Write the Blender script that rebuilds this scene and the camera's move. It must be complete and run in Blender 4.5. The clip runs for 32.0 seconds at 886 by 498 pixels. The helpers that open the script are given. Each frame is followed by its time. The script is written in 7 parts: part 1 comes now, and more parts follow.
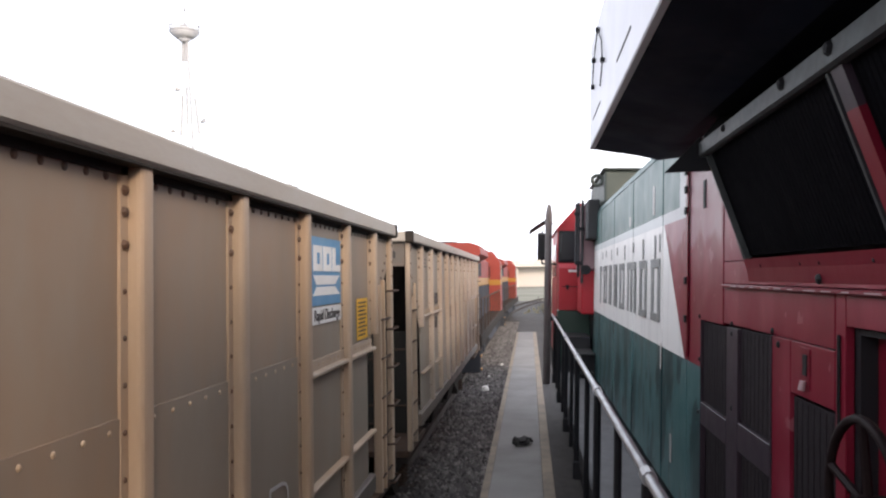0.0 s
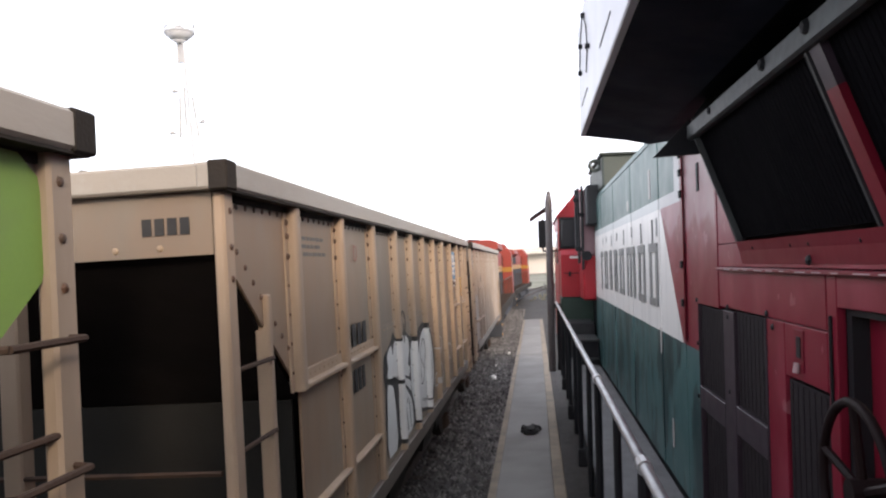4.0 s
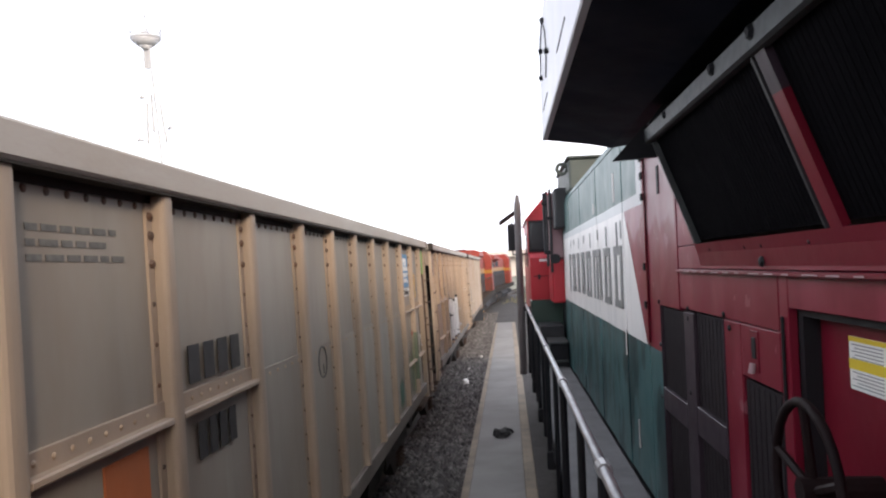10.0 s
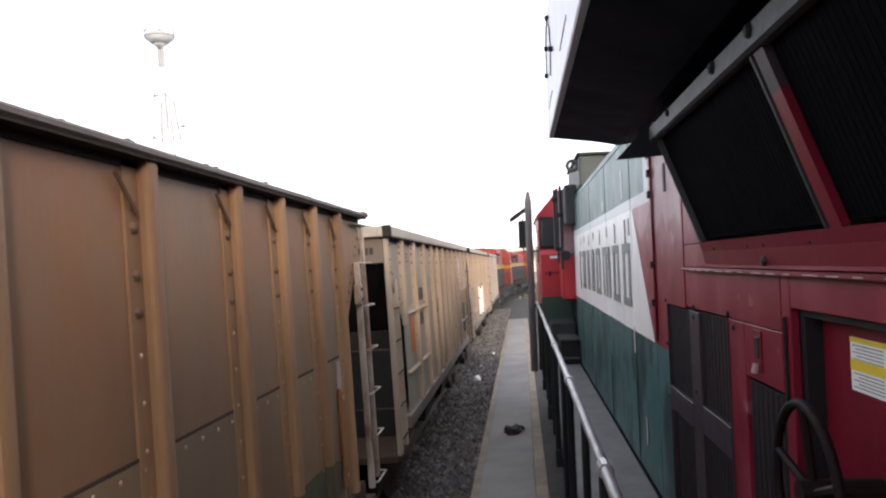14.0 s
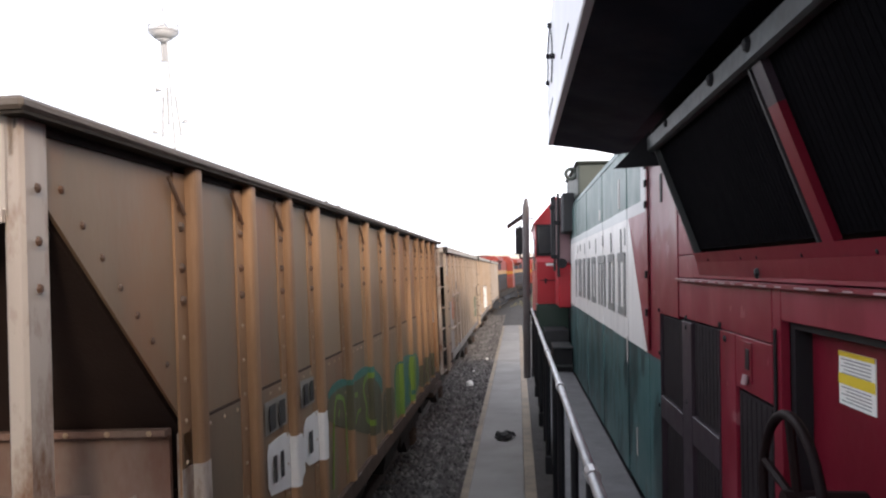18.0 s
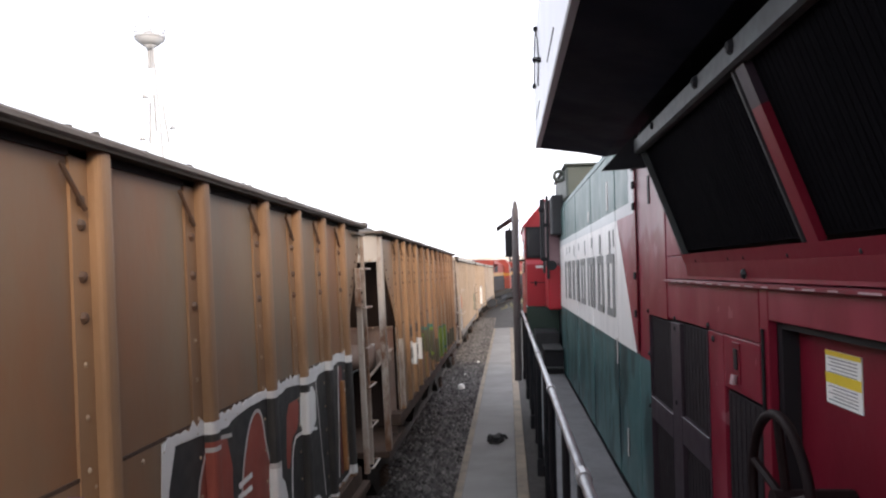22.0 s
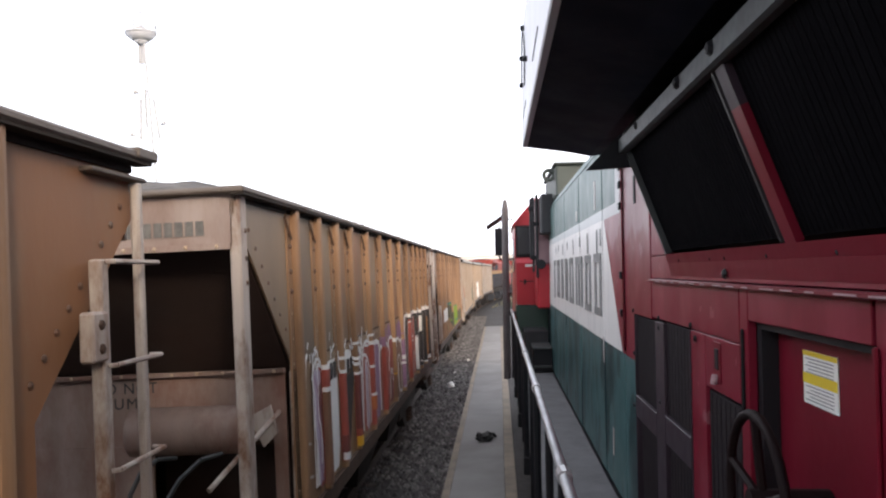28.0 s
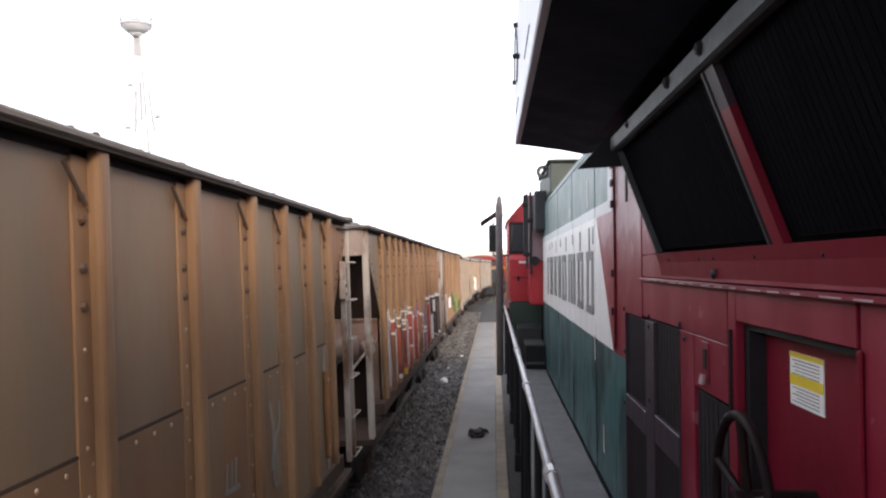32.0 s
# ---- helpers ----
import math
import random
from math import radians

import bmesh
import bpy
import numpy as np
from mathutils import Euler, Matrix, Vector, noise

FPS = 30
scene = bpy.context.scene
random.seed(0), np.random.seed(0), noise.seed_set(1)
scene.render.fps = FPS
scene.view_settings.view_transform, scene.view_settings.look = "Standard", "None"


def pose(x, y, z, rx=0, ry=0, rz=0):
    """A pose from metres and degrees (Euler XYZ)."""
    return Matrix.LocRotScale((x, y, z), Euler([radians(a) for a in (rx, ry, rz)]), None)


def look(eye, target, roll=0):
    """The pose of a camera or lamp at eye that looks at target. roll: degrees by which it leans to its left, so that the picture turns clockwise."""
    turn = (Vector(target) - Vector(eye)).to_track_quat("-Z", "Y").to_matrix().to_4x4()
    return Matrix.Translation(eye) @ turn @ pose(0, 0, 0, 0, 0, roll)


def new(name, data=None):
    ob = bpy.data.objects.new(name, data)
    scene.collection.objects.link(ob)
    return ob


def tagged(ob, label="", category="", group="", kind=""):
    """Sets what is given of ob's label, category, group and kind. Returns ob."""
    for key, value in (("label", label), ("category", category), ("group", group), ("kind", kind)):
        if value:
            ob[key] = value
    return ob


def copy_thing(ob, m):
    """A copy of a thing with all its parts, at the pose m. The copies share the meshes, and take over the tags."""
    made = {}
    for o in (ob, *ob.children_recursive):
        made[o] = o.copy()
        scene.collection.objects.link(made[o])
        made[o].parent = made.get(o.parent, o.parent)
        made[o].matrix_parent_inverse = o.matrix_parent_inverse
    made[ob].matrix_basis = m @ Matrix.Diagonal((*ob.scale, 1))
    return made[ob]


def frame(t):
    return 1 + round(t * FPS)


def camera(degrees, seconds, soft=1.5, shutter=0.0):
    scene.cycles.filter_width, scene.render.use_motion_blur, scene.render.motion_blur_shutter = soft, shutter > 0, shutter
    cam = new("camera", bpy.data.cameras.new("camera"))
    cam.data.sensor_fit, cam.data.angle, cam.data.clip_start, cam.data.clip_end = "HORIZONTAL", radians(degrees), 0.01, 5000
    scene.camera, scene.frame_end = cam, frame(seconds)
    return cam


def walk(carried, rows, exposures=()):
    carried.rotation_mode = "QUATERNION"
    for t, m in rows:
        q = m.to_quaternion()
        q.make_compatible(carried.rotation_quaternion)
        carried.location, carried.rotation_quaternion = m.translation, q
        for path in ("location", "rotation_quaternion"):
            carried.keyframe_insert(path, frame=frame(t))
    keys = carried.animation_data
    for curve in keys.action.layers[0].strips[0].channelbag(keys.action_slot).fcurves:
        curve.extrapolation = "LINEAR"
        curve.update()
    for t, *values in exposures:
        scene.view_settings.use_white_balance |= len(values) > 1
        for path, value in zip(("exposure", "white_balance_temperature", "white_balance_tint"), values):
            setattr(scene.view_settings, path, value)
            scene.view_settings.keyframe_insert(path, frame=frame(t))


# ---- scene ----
# ---- camera and its walk: t, x, y, z, yaw, pitch, roll ----
PATH = [
    (0.0, -0.123, -0.045, 3.278, 6.23, 2.05, 0.93),
    (0.5, -0.104, -0.023, 3.286, 5.48, 1.67, 1.25),
    (1.0, -0.089, 0.002, 3.296, 5.66, 1.13, 2.63),
    (1.5, -0.085, 0.008, 3.292, 6.34, 1.03, 2.72),
    (2.0, -0.081, 0.022, 3.291, 6.60, 1.25, 2.93),
    (2.5, -0.074, 0.030, 3.292, 6.61, 1.39, 3.03),
    (3.0, -0.067, -0.001, 3.299, 6.57, 1.43, 3.27),
    (3.5, -0.061, -0.014, 3.297, 6.64, 1.38, 3.27),
    (5.5, -0.044, 0.002, 3.295, 6.07, 1.44, 3.37),
    (6.0, -0.042, -0.000, 3.295, 5.58, 1.60, 3.61),
    (6.5, -0.034, 0.023, 3.300, 5.43, 1.68, 3.91),
    (7.0, -0.026, 0.009, 3.308, 5.34, 1.78, 4.18),
    (7.5, -0.019, 0.002, 3.309, 5.31, 1.99, 4.21),
    (8.0, -0.011, 0.002, 3.312, 4.97, 1.96, 3.97),
    (8.5, -0.012, -0.001, 3.300, 4.78, 1.90, 3.64),
    (9.0, -0.013, -0.002, 3.306, 4.71, 1.68, 3.91),
    (9.5, -0.006, -0.002, 3.307, 4.70, 1.63, 4.25),
    (10.0, 0.000, 0.000, 3.300, 4.67, 1.56, 4.10),
    (10.5, 0.002, -0.061, 3.290, 4.06, 0.70, 3.71),
    (11.0, 0.028, 0.008, 3.299, 4.43, 0.55, 3.66),
    (11.5, 0.042, 0.009, 3.314, 4.62, 1.30, 4.73),
    (12.0, 0.038, 0.015, 3.307, 4.95, 1.18, 4.63),
    (12.5, 0.040, 0.018, 3.313, 5.55, 1.15, 4.53),
    (13.0, 0.044, -0.001, 3.311, 5.63, 1.26, 4.33),
    (13.5, 0.050, 0.014, 3.308, 5.54, 1.35, 4.32),
    (14.0, 0.046, 0.005, 3.310, 5.62, 1.36, 4.20),
    (14.5, 0.045, -0.004, 3.307, 5.62, 1.52, 4.11),
    (16.5, 0.044, -0.009, 3.301, 5.04, 1.50, 3.18),
    (17.0, 0.053, 0.012, 3.307, 5.10, 1.46, 3.09),
    (17.5, 0.052, 0.008, 3.307, 4.95, 1.47, 2.90),
    (18.0, 0.052, -0.011, 3.301, 5.35, 1.66, 2.34),
    (18.5, 0.048, -0.025, 3.302, 5.22, 1.65, 2.51),
    (19.0, 0.054, -0.012, 3.299, 4.87, 1.62, 2.86),
    (19.5, 0.050, -0.021, 3.297, 4.79, 1.55, 2.93),
    (20.0, 0.053, -0.010, 3.298, 4.86, 1.79, 2.95),
    (20.5, 0.048, -0.029, 3.298, 4.92, 1.93, 2.82),
    (21.0, 0.047, -0.027, 3.297, 4.77, 1.87, 2.40),
    (21.5, 0.055, -0.033, 3.301, 4.63, 2.04, 2.73),
    (22.0, 0.058, -0.015, 3.305, 4.65, 1.87, 3.10),
    (22.5, 0.069, -0.002, 3.307, 4.74, 1.79, 3.48),
    (23.0, 0.073, 0.005, 3.309, 4.83, 1.73, 3.50),
    (23.5, 0.079, -0.010, 3.313, 4.73, 1.76, 3.48),
    (24.0, 0.084, -0.018, 3.306, 4.43, 1.46, 3.04),
    (24.5, 0.090, -0.011, 3.308, 4.25, 1.32, 3.11),
    (25.0, 0.088, -0.005, 3.303, 4.17, 1.47, 2.89),
    (25.5, 0.092, -0.006, 3.304, 4.14, 1.67, 2.78),
    (27.5, 0.092, 0.000, 3.304, 4.14, 1.69, 2.83),
    (28.0, 0.092, -0.011, 3.305, 4.03, 1.70, 2.78),
    (28.5, 0.094, -0.001, 3.309, 3.85, 1.69, 2.67),
    (29.0, 0.095, -0.016, 3.302, 3.93, 1.67, 2.66),
    (29.5, 0.097, 0.008, 3.307, 4.15, 1.49, 2.61),
    (30.0, 0.102, -0.015, 3.309, 4.13, 1.55, 2.76),
    (30.5, 0.099, -0.030, 3.304, 3.82, 1.51, 2.01),
    (31.0, 0.111, -0.012, 3.310, 3.68, 1.48, 2.06),
    (31.5, 0.114, 0.009, 3.311, 3.66, 1.41, 2.35),
    (32.0, 0.113, -0.003, 3.313, 3.65, 1.36, 2.33),
]
cam = camera(58.5, 32.0, soft=2.2)
walk(cam, [(t, pose(x, y, z, 90 + pitch, roll, yaw)) for t, x, y, z, yaw, pitch, roll in PATH], exposures=[(0.0, 0.0), (32.0, 0.0)])

# ---- daylight: bright haze, soft low sun from behind ----
world = bpy.data.worlds.new("sky")
scene.world = world
world.use_nodes = True
wn = world.node_tree
wn.nodes.clear()
sky = wn.nodes.new("ShaderNodeTexSky")
sky.sky_type = "NISHITA"
sky.sun_disc = False
sky.sun_elevation = radians(20)
sky.sun_rotation = radians(156)
sky.air_density, sky.dust_density, sky.ozone_density = 1.0, 6.0, 1.0
haze = wn.nodes.new("ShaderNodeBackground")
haze.inputs["Color"].default_value = (0.955, 0.96, 1.05, 1)
where = wn.nodes.new("ShaderNodeTexCoord")
height = wn.nodes.new("ShaderNodeSeparateXYZ")
wn.links.new(where.outputs["Generated"], height.inputs[0])
fall = wn.nodes.new("ShaderNodeMapRange")
fall.inputs["From Min"].default_value, fall.inputs["From Max"].default_value = 0.0, 0.9
fall.inputs["To Min"].default_value, fall.inputs["To Max"].default_value = 2.3, 1.15
wn.links.new(height.outputs["Z"], fall.inputs["Value"])
wn.links.new(fall.outputs[0], haze.inputs["Strength"])
blue = wn.nodes.new("ShaderNodeBackground")
blue.inputs["Strength"].default_value = 0.06
both = wn.nodes.new("ShaderNodeAddShader")
wout = wn.nodes.new("ShaderNodeOutputWorld")
wn.links.new(sky.outputs[0], blue.inputs["Color"])
wn.links.new(haze.outputs[0], both.inputs[0])
wn.links.new(blue.outputs[0], both.inputs[1])
wn.links.new(both.outputs[0], wout.inputs["Surface"])
sun = new("sun", bpy.data.lights.new("sun", "SUN"))
sun.data.energy = 1.95
sun.data.angle = radians(7)
sun.data.color = (1.0, 0.78, 0.60)
sun.matrix_world = look((18, -40, 16), (0, 0, 0))


# ---- materials ----
def material(name, base, second=None, amount=0.5, scale=3.0, rough=0.6, metal=0.0, bump=0.0, fine=60.0, stretch=(1, 1, 1), dirt=None, dirt_amount=0.0, dirt_scale=0.8, spec=0.4, streak=None, streak_amount=0.5, grain=0.08):
    """Paint, steel, stone: a base with a second tone in patches, fine grain, and dirt in larger patches."""
    m = bpy.data.materials.new(name)
    m.use_nodes = True
    nt = m.node_tree
    b = nt.nodes["Principled BSDF"]
    b.inputs["Metallic"].default_value = metal
    b.inputs["Specular IOR Level"].default_value = spec
    co = nt.nodes.new("ShaderNodeTexCoord")
    info = nt.nodes.new("ShaderNodeObjectInfo")
    off = nt.nodes.new("ShaderNodeVectorMath")
    off.operation = "SCALE"
    off.inputs[0].default_value = (37, 53, 29)
    nt.links.new(info.outputs["Random"], off.inputs["Scale"])
    add = nt.nodes.new("ShaderNodeVectorMath")
    nt.links.new(co.outputs["Object"], add.inputs[0])
    nt.links.new(off.outputs[0], add.inputs[1])
    mp = nt.nodes.new("ShaderNodeMapping")
    mp.inputs["Scale"].default_value = stretch
    nt.links.new(add.outputs[0], mp.inputs["Vector"])

    def tex(s, detail=3.0, r=0.5):
        n = nt.nodes.new("ShaderNodeTexNoise")
        n.inputs["Scale"].default_value, n.inputs["Detail"].default_value, n.inputs["Roughness"].default_value = s, detail, r
        nt.links.new(mp.outputs[0], n.inputs["Vector"])
        return n

    def ramp(src, lo, hi):
        n = nt.nodes.new("ShaderNodeMapRange")
        n.inputs["From Min"].default_value, n.inputs["From Max"].default_value = lo, hi
        nt.links.new(src, n.inputs["Value"])
        return n.outputs[0]

    def mix(a, bcol, f):
        n = nt.nodes.new("ShaderNodeMix")
        n.data_type = "RGBA"
        nt.links.new(f, n.inputs["Factor"])
        for sock, v in ((n.inputs["A"], a), (n.inputs["B"], bcol)):
            if isinstance(v, tuple):
                sock.default_value = (*v, 1)
            else:
                nt.links.new(v, sock)
        return n.outputs["Result"]

    def times(src, k):
        n = nt.nodes.new("ShaderNodeMath")
        n.operation = "MULTIPLY"
        n.inputs[1].default_value = k
        nt.links.new(src, n.inputs[0])
        return n.outputs[0]

    second = second or tuple(0.7 * c for c in base)
    col = mix(base, second, times(ramp(tex(scale).outputs["Fac"], 0.35, 0.7), amount))
    g = tex(fine, 3.0)
    col = mix(col, tuple(0.6 * c for c in base), times(ramp(g.outputs["Fac"], 0.45, 0.75), grain))
    if dirt:
        col = mix(col, dirt, times(ramp(tex(dirt_scale, 6.0, 0.7).outputs["Fac"], 0.45, 0.62), dirt_amount))
    if streak:
        sm = nt.nodes.new("ShaderNodeMapping")
        sm.inputs["Scale"].default_value = (1, 1, 0.13)
        nt.links.new(add.outputs[0], sm.inputs["Vector"])
        sn = nt.nodes.new("ShaderNodeTexNoise")
        sn.inputs["Scale"].default_value, sn.inputs["Detail"].default_value, sn.inputs["Roughness"].default_value = 2.6, 4.0, 0.55
        nt.links.new(sm.outputs[0], sn.inputs["Vector"])
        col = mix(col, streak, times(ramp(sn.outputs["Fac"], 0.42, 0.78), streak_amount))
    nt.links.new(col, b.inputs["Base Color"])
    rr = nt.nodes.new("ShaderNodeMapRange")
    rr.inputs["To Min"].default_value, rr.inputs["To Max"].default_value = max(0.05, rough - 0.3 * rough), min(1.0, rough + 0.12)
    nt.links.new(tex(scale * 2.3).outputs["Fac"], rr.inputs["Value"])
    nt.links.new(rr.outputs[0], b.inputs["Roughness"])
    if bump:
        bp = nt.nodes.new("ShaderNodeBump")
        bp.inputs["Strength"].default_value, bp.inputs["Distance"].default_value = bump, 0.02
        nt.links.new(g.outputs["Fac"], bp.inputs["Height"])
        nt.links.new(bp.outputs[0], b.inputs["Normal"])
    return m


RUST, DUST = (0.14, 0.055, 0.022), (0.32, 0.20, 0.12)
M = {}
M["grey_sheet"] = material("grey_sheet", (0.355, 0.33, 0.286), (0.265, 0.247, 0.218), 0.9, 0.9, 0.6, stretch=(1, 1, 0.45), bump=0.02, fine=14, dirt=(0.235, 0.17, 0.115), dirt_amount=0.4, dirt_scale=0.4, streak=(0.12, 0.10, 0.085), streak_amount=0.35)
M["grey_post"] = material("grey_post", (0.42, 0.335, 0.26), (0.29, 0.235, 0.185), 0.8, 2.0, 0.6, bump=0.05, stretch=(1, 1, 0.35), dirt=(0.34, 0.245, 0.165), dirt_amount=0.5, dirt_scale=0.7, streak=(0.15, 0.12, 0.09), streak_amount=0.4)
M["pale_post"] = material("pale_post", (0.42, 0.37, 0.332), (0.31, 0.27, 0.23), 0.8, 2.0, 0.6, bump=0.05, stretch=(1, 1, 0.35), dirt=(0.30, 0.20, 0.13), dirt_amount=0.4, dirt_scale=0.7)
M["grey_chord"] = material("grey_chord", (0.40, 0.36, 0.31), (0.30, 0.268, 0.23), 0.7, 1.5, 0.6, bump=0.05, stretch=(1, 0.3, 1), dirt=(0.42, 0.40, 0.37), dirt_amount=0.5, dirt_scale=3.0)
M["tan_sheet"] = material("tan_sheet", (0.305, 0.252, 0.198), (0.225, 0.192, 0.158), 0.9, 0.7, 0.6, stretch=(1, 1, 0.5), bump=0.02, fine=14, dirt=(0.30, 0.20, 0.13), dirt_amount=0.8, dirt_scale=0.38, streak=(0.185, 0.145, 0.115), streak_amount=0.3)
M["tan_post"] = material("tan_post", (0.45, 0.352, 0.265), (0.33, 0.258, 0.195), 0.8, 2.0, 0.6, bump=0.05, stretch=(1, 1, 0.35), dirt=(0.42, 0.285, 0.18), dirt_amount=0.55, dirt_scale=0.7, streak=(0.19, 0.13, 0.085), streak_amount=0.35)
M["brown_sheet"] = material("brown_sheet", (0.258, 0.180, 0.112), (0.168, 0.130, 0.094), 1.0, 0.8, 0.55, stretch=(1, 1, 0.5), bump=0.06, fine=25, dirt=(0.25, 0.115, 0.052), dirt_amount=0.85, dirt_scale=0.45, streak=(0.075, 0.057, 0.045), streak_amount=0.25)
M["brown_post"] = material("brown_post", (0.36, 0.218, 0.120), (0.245, 0.148, 0.086), 0.9, 1.6, 0.6, bump=0.06, stretch=(1, 1, 0.3), dirt=(0.15, 0.078, 0.04), dirt_amount=0.6, dirt_scale=0.9, streak=(0.12, 0.07, 0.04), streak_amount=0.4)
M["brown_chord"] = material("brown_chord", (0.145, 0.12, 0.10), (0.10, 0.085, 0.073), 0.7, 2.0, 0.6, bump=0.15, stretch=(1, 0.3, 1))
M["rust_bar"] = material("rust_bar", (0.33, 0.155, 0.06), (0.22, 0.11, 0.05), 0.8, 5.0, 0.7, bump=0.05)
M["cream"] = material("cream", (0.50, 0.465, 0.425), (0.36, 0.31, 0.27), 0.8, 2.0, 0.6, bump=0.06, stretch=(1, 1, 0.4), dirt=(0.15, 0.07, 0.035), dirt_amount=0.95, dirt_scale=3.6, streak=(0.17, 0.075, 0.035), streak_amount=0.55)
M["end_tan"] = material("end_tan", (0.30, 0.235, 0.205), (0.20, 0.14, 0.115), 0.9, 2.0, 0.7, bump=0.15, stretch=(1, 1, 0.5), dirt=(0.17, 0.07, 0.045), dirt_amount=0.75, dirt_scale=1.3, streak=(0.07, 0.045, 0.035), streak_amount=0.5)
M["rust_dark"] = material("rust_dark", (0.065, 0.046, 0.037), (0.09, 0.055, 0.038), 0.6, 3.0, 0.85, bump=0.2, spec=0.15)
# shade inside the car-end recess is put into this brown
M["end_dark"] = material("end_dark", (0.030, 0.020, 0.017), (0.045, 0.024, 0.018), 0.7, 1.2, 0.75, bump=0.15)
# side grey darkened for the end panel, its shade held in the colour
M["end_grey_shade"] = material("end_grey_shade", (0.155, 0.138, 0.124), (0.11, 0.098, 0.088), 0.9, 1.5, 0.7, bump=0.05, stretch=(1, 1, 0.5), dirt=(0.20, 0.12, 0.075), dirt_amount=0.5, dirt_scale=1.2)
# next two: recess shade painted in as near black and blackened green
M["end_shade_black"] = material("end_shade_black", (0.014, 0.013, 0.0135), (0.024, 0.020, 0.019), 0.7, 1.5, 0.85, bump=0.1, spec=0.1)
M["end_green_shade"] = material("end_green_shade", (0.014, 0.015, 0.014), (0.022, 0.020, 0.017), 0.7, 1.5, 0.7, bump=0.1)
M["under"] = material("under", (0.032, 0.029, 0.027), (0.05, 0.04, 0.032), 0.6, 4.0, 0.9, bump=0.2, spec=0.08)
M["rivet"] = material("rivet", (0.09, 0.065, 0.05), RUST, 0.6, 8.0, 0.65)
M["rail_worn"] = material("rail_worn", (0.055, 0.042, 0.035), (0.04, 0.028, 0.022), 0.6, 6.0, 0.75, 0.1, spec=0.2)
M["end_brown"] = material("end_brown", (0.33, 0.27, 0.24), (0.24, 0.185, 0.16), 0.9, 2.5, 0.65, bump=0.08, stretch=(1, 1, 0.4), dirt=(0.15, 0.08, 0.05), dirt_amount=0.5, dirt_scale=1.6)
M["wheel_iron"] = material("wheel_iron", (0.009, 0.005, 0.006), (0.016, 0.008, 0.008), 0.6, 6.0, 0.7, bump=0.1, spec=0.15)
M["wall_dark"] = material("wall_dark", (0.06, 0.055, 0.05), (0.04, 0.036, 0.033), 0.8, 0.6, 0.9, bump=0.2)
M["vent_black"] = material("vent_black", (0.019, 0.016, 0.019), (0.026, 0.020, 0.023), 0.6, 5.0, 0.8, bump=0.2, fine=120, spec=0.1)
M["vent_grey"] = material("vent_grey", (0.036, 0.024, 0.034), (0.024, 0.020, 0.028), 0.6, 4.0, 0.5, spec=0.3)
# distance haze is put into this pale colour
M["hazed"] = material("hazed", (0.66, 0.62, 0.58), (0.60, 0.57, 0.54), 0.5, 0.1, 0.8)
M["lot"] = material("lot", (0.27, 0.265, 0.225), (0.21, 0.21, 0.17), 0.8, 0.06, 0.95, dirt=(0.16, 0.17, 0.12), dirt_amount=0.5, dirt_scale=0.03, spec=0.05)
M["worn_edge"] = material("worn_edge", (0.42, 0.30, 0.32), (0.33, 0.2, 0.23), 0.7, 3.0, 0.5)
M["dull_green"] = material("dull_green", (0.115, 0.15, 0.10), (0.15, 0.165, 0.13), 0.7, 3.0, 0.6)
M["dull_pale"] = material("dull_pale", (0.27, 0.26, 0.235), (0.2, 0.19, 0.17), 0.7, 4.0, 0.6)
M["lime_chalk"] = material("lime_chalk", (0.22, 0.37, 0.085), (0.19, 0.24, 0.11), 0.9, 2.0, 0.7)
M["rivet_pale"] = material("rivet_pale", (0.42, 0.33, 0.24), (0.3, 0.2, 0.12), 0.6, 8.0, 0.6)
M["load"] = material("load", (0.085, 0.08, 0.075), (0.14, 0.13, 0.12), 0.8, 5.0, 0.95, bump=1.0, fine=18)
M["white_mark"] = material("white_mark", (0.74, 0.745, 0.74), (0.64, 0.635, 0.62), 0.6, 5.0, 0.6)
M["black_mark"] = material("black_mark", (0.03, 0.03, 0.032), (0.06, 0.055, 0.05), 0.6, 6.0, 0.6)
M["blue_mark"] = material("blue_mark", (0.085, 0.25, 0.45), (0.12, 0.28, 0.44), 0.6, 4.0, 0.5)
M["yellow_mark"] = material("yellow_mark", (0.75, 0.42, 0.03), (0.6, 0.34, 0.05), 0.4, 6.0, 0.55)
M["orange_mark"] = material("orange_mark", (0.46, 0.14, 0.05), (0.36, 0.13, 0.06), 0.5, 6.0, 0.6)
M["red_mark"] = material("red_mark", (0.32, 0.07, 0.05), (0.22, 0.07, 0.055), 0.7, 3.0, 0.6)
M["faint_red"] = material("faint_red", (0.30, 0.13, 0.105), (0.25, 0.16, 0.13), 0.7, 9.0, 0.6)
M["purple_mark"] = material("purple_mark", (0.27, 0.155, 0.25), (0.21, 0.125, 0.17), 0.6, 3.0, 0.6)
M["lilac_mark"] = material("lilac_mark", (0.42, 0.36, 0.45), (0.34, 0.28, 0.34), 0.6, 4.0, 0.6)
M["brown_mark"] = material("brown_mark", (0.20, 0.105, 0.062), (0.15, 0.085, 0.06), 0.7, 3.0, 0.6)
M["green_mark"] = material("green_mark", (0.19, 0.28, 0.035), (0.12, 0.22, 0.07), 0.7, 2.5, 0.6)
M["olive_mark"] = material("olive_mark", (0.085, 0.085, 0.05), (0.11, 0.085, 0.055), 0.7, 3.0, 0.6)
M["maroon_mark"] = material("maroon_mark", (0.17, 0.045, 0.04), (0.13, 0.05, 0.045), 0.7, 3.0, 0.6)
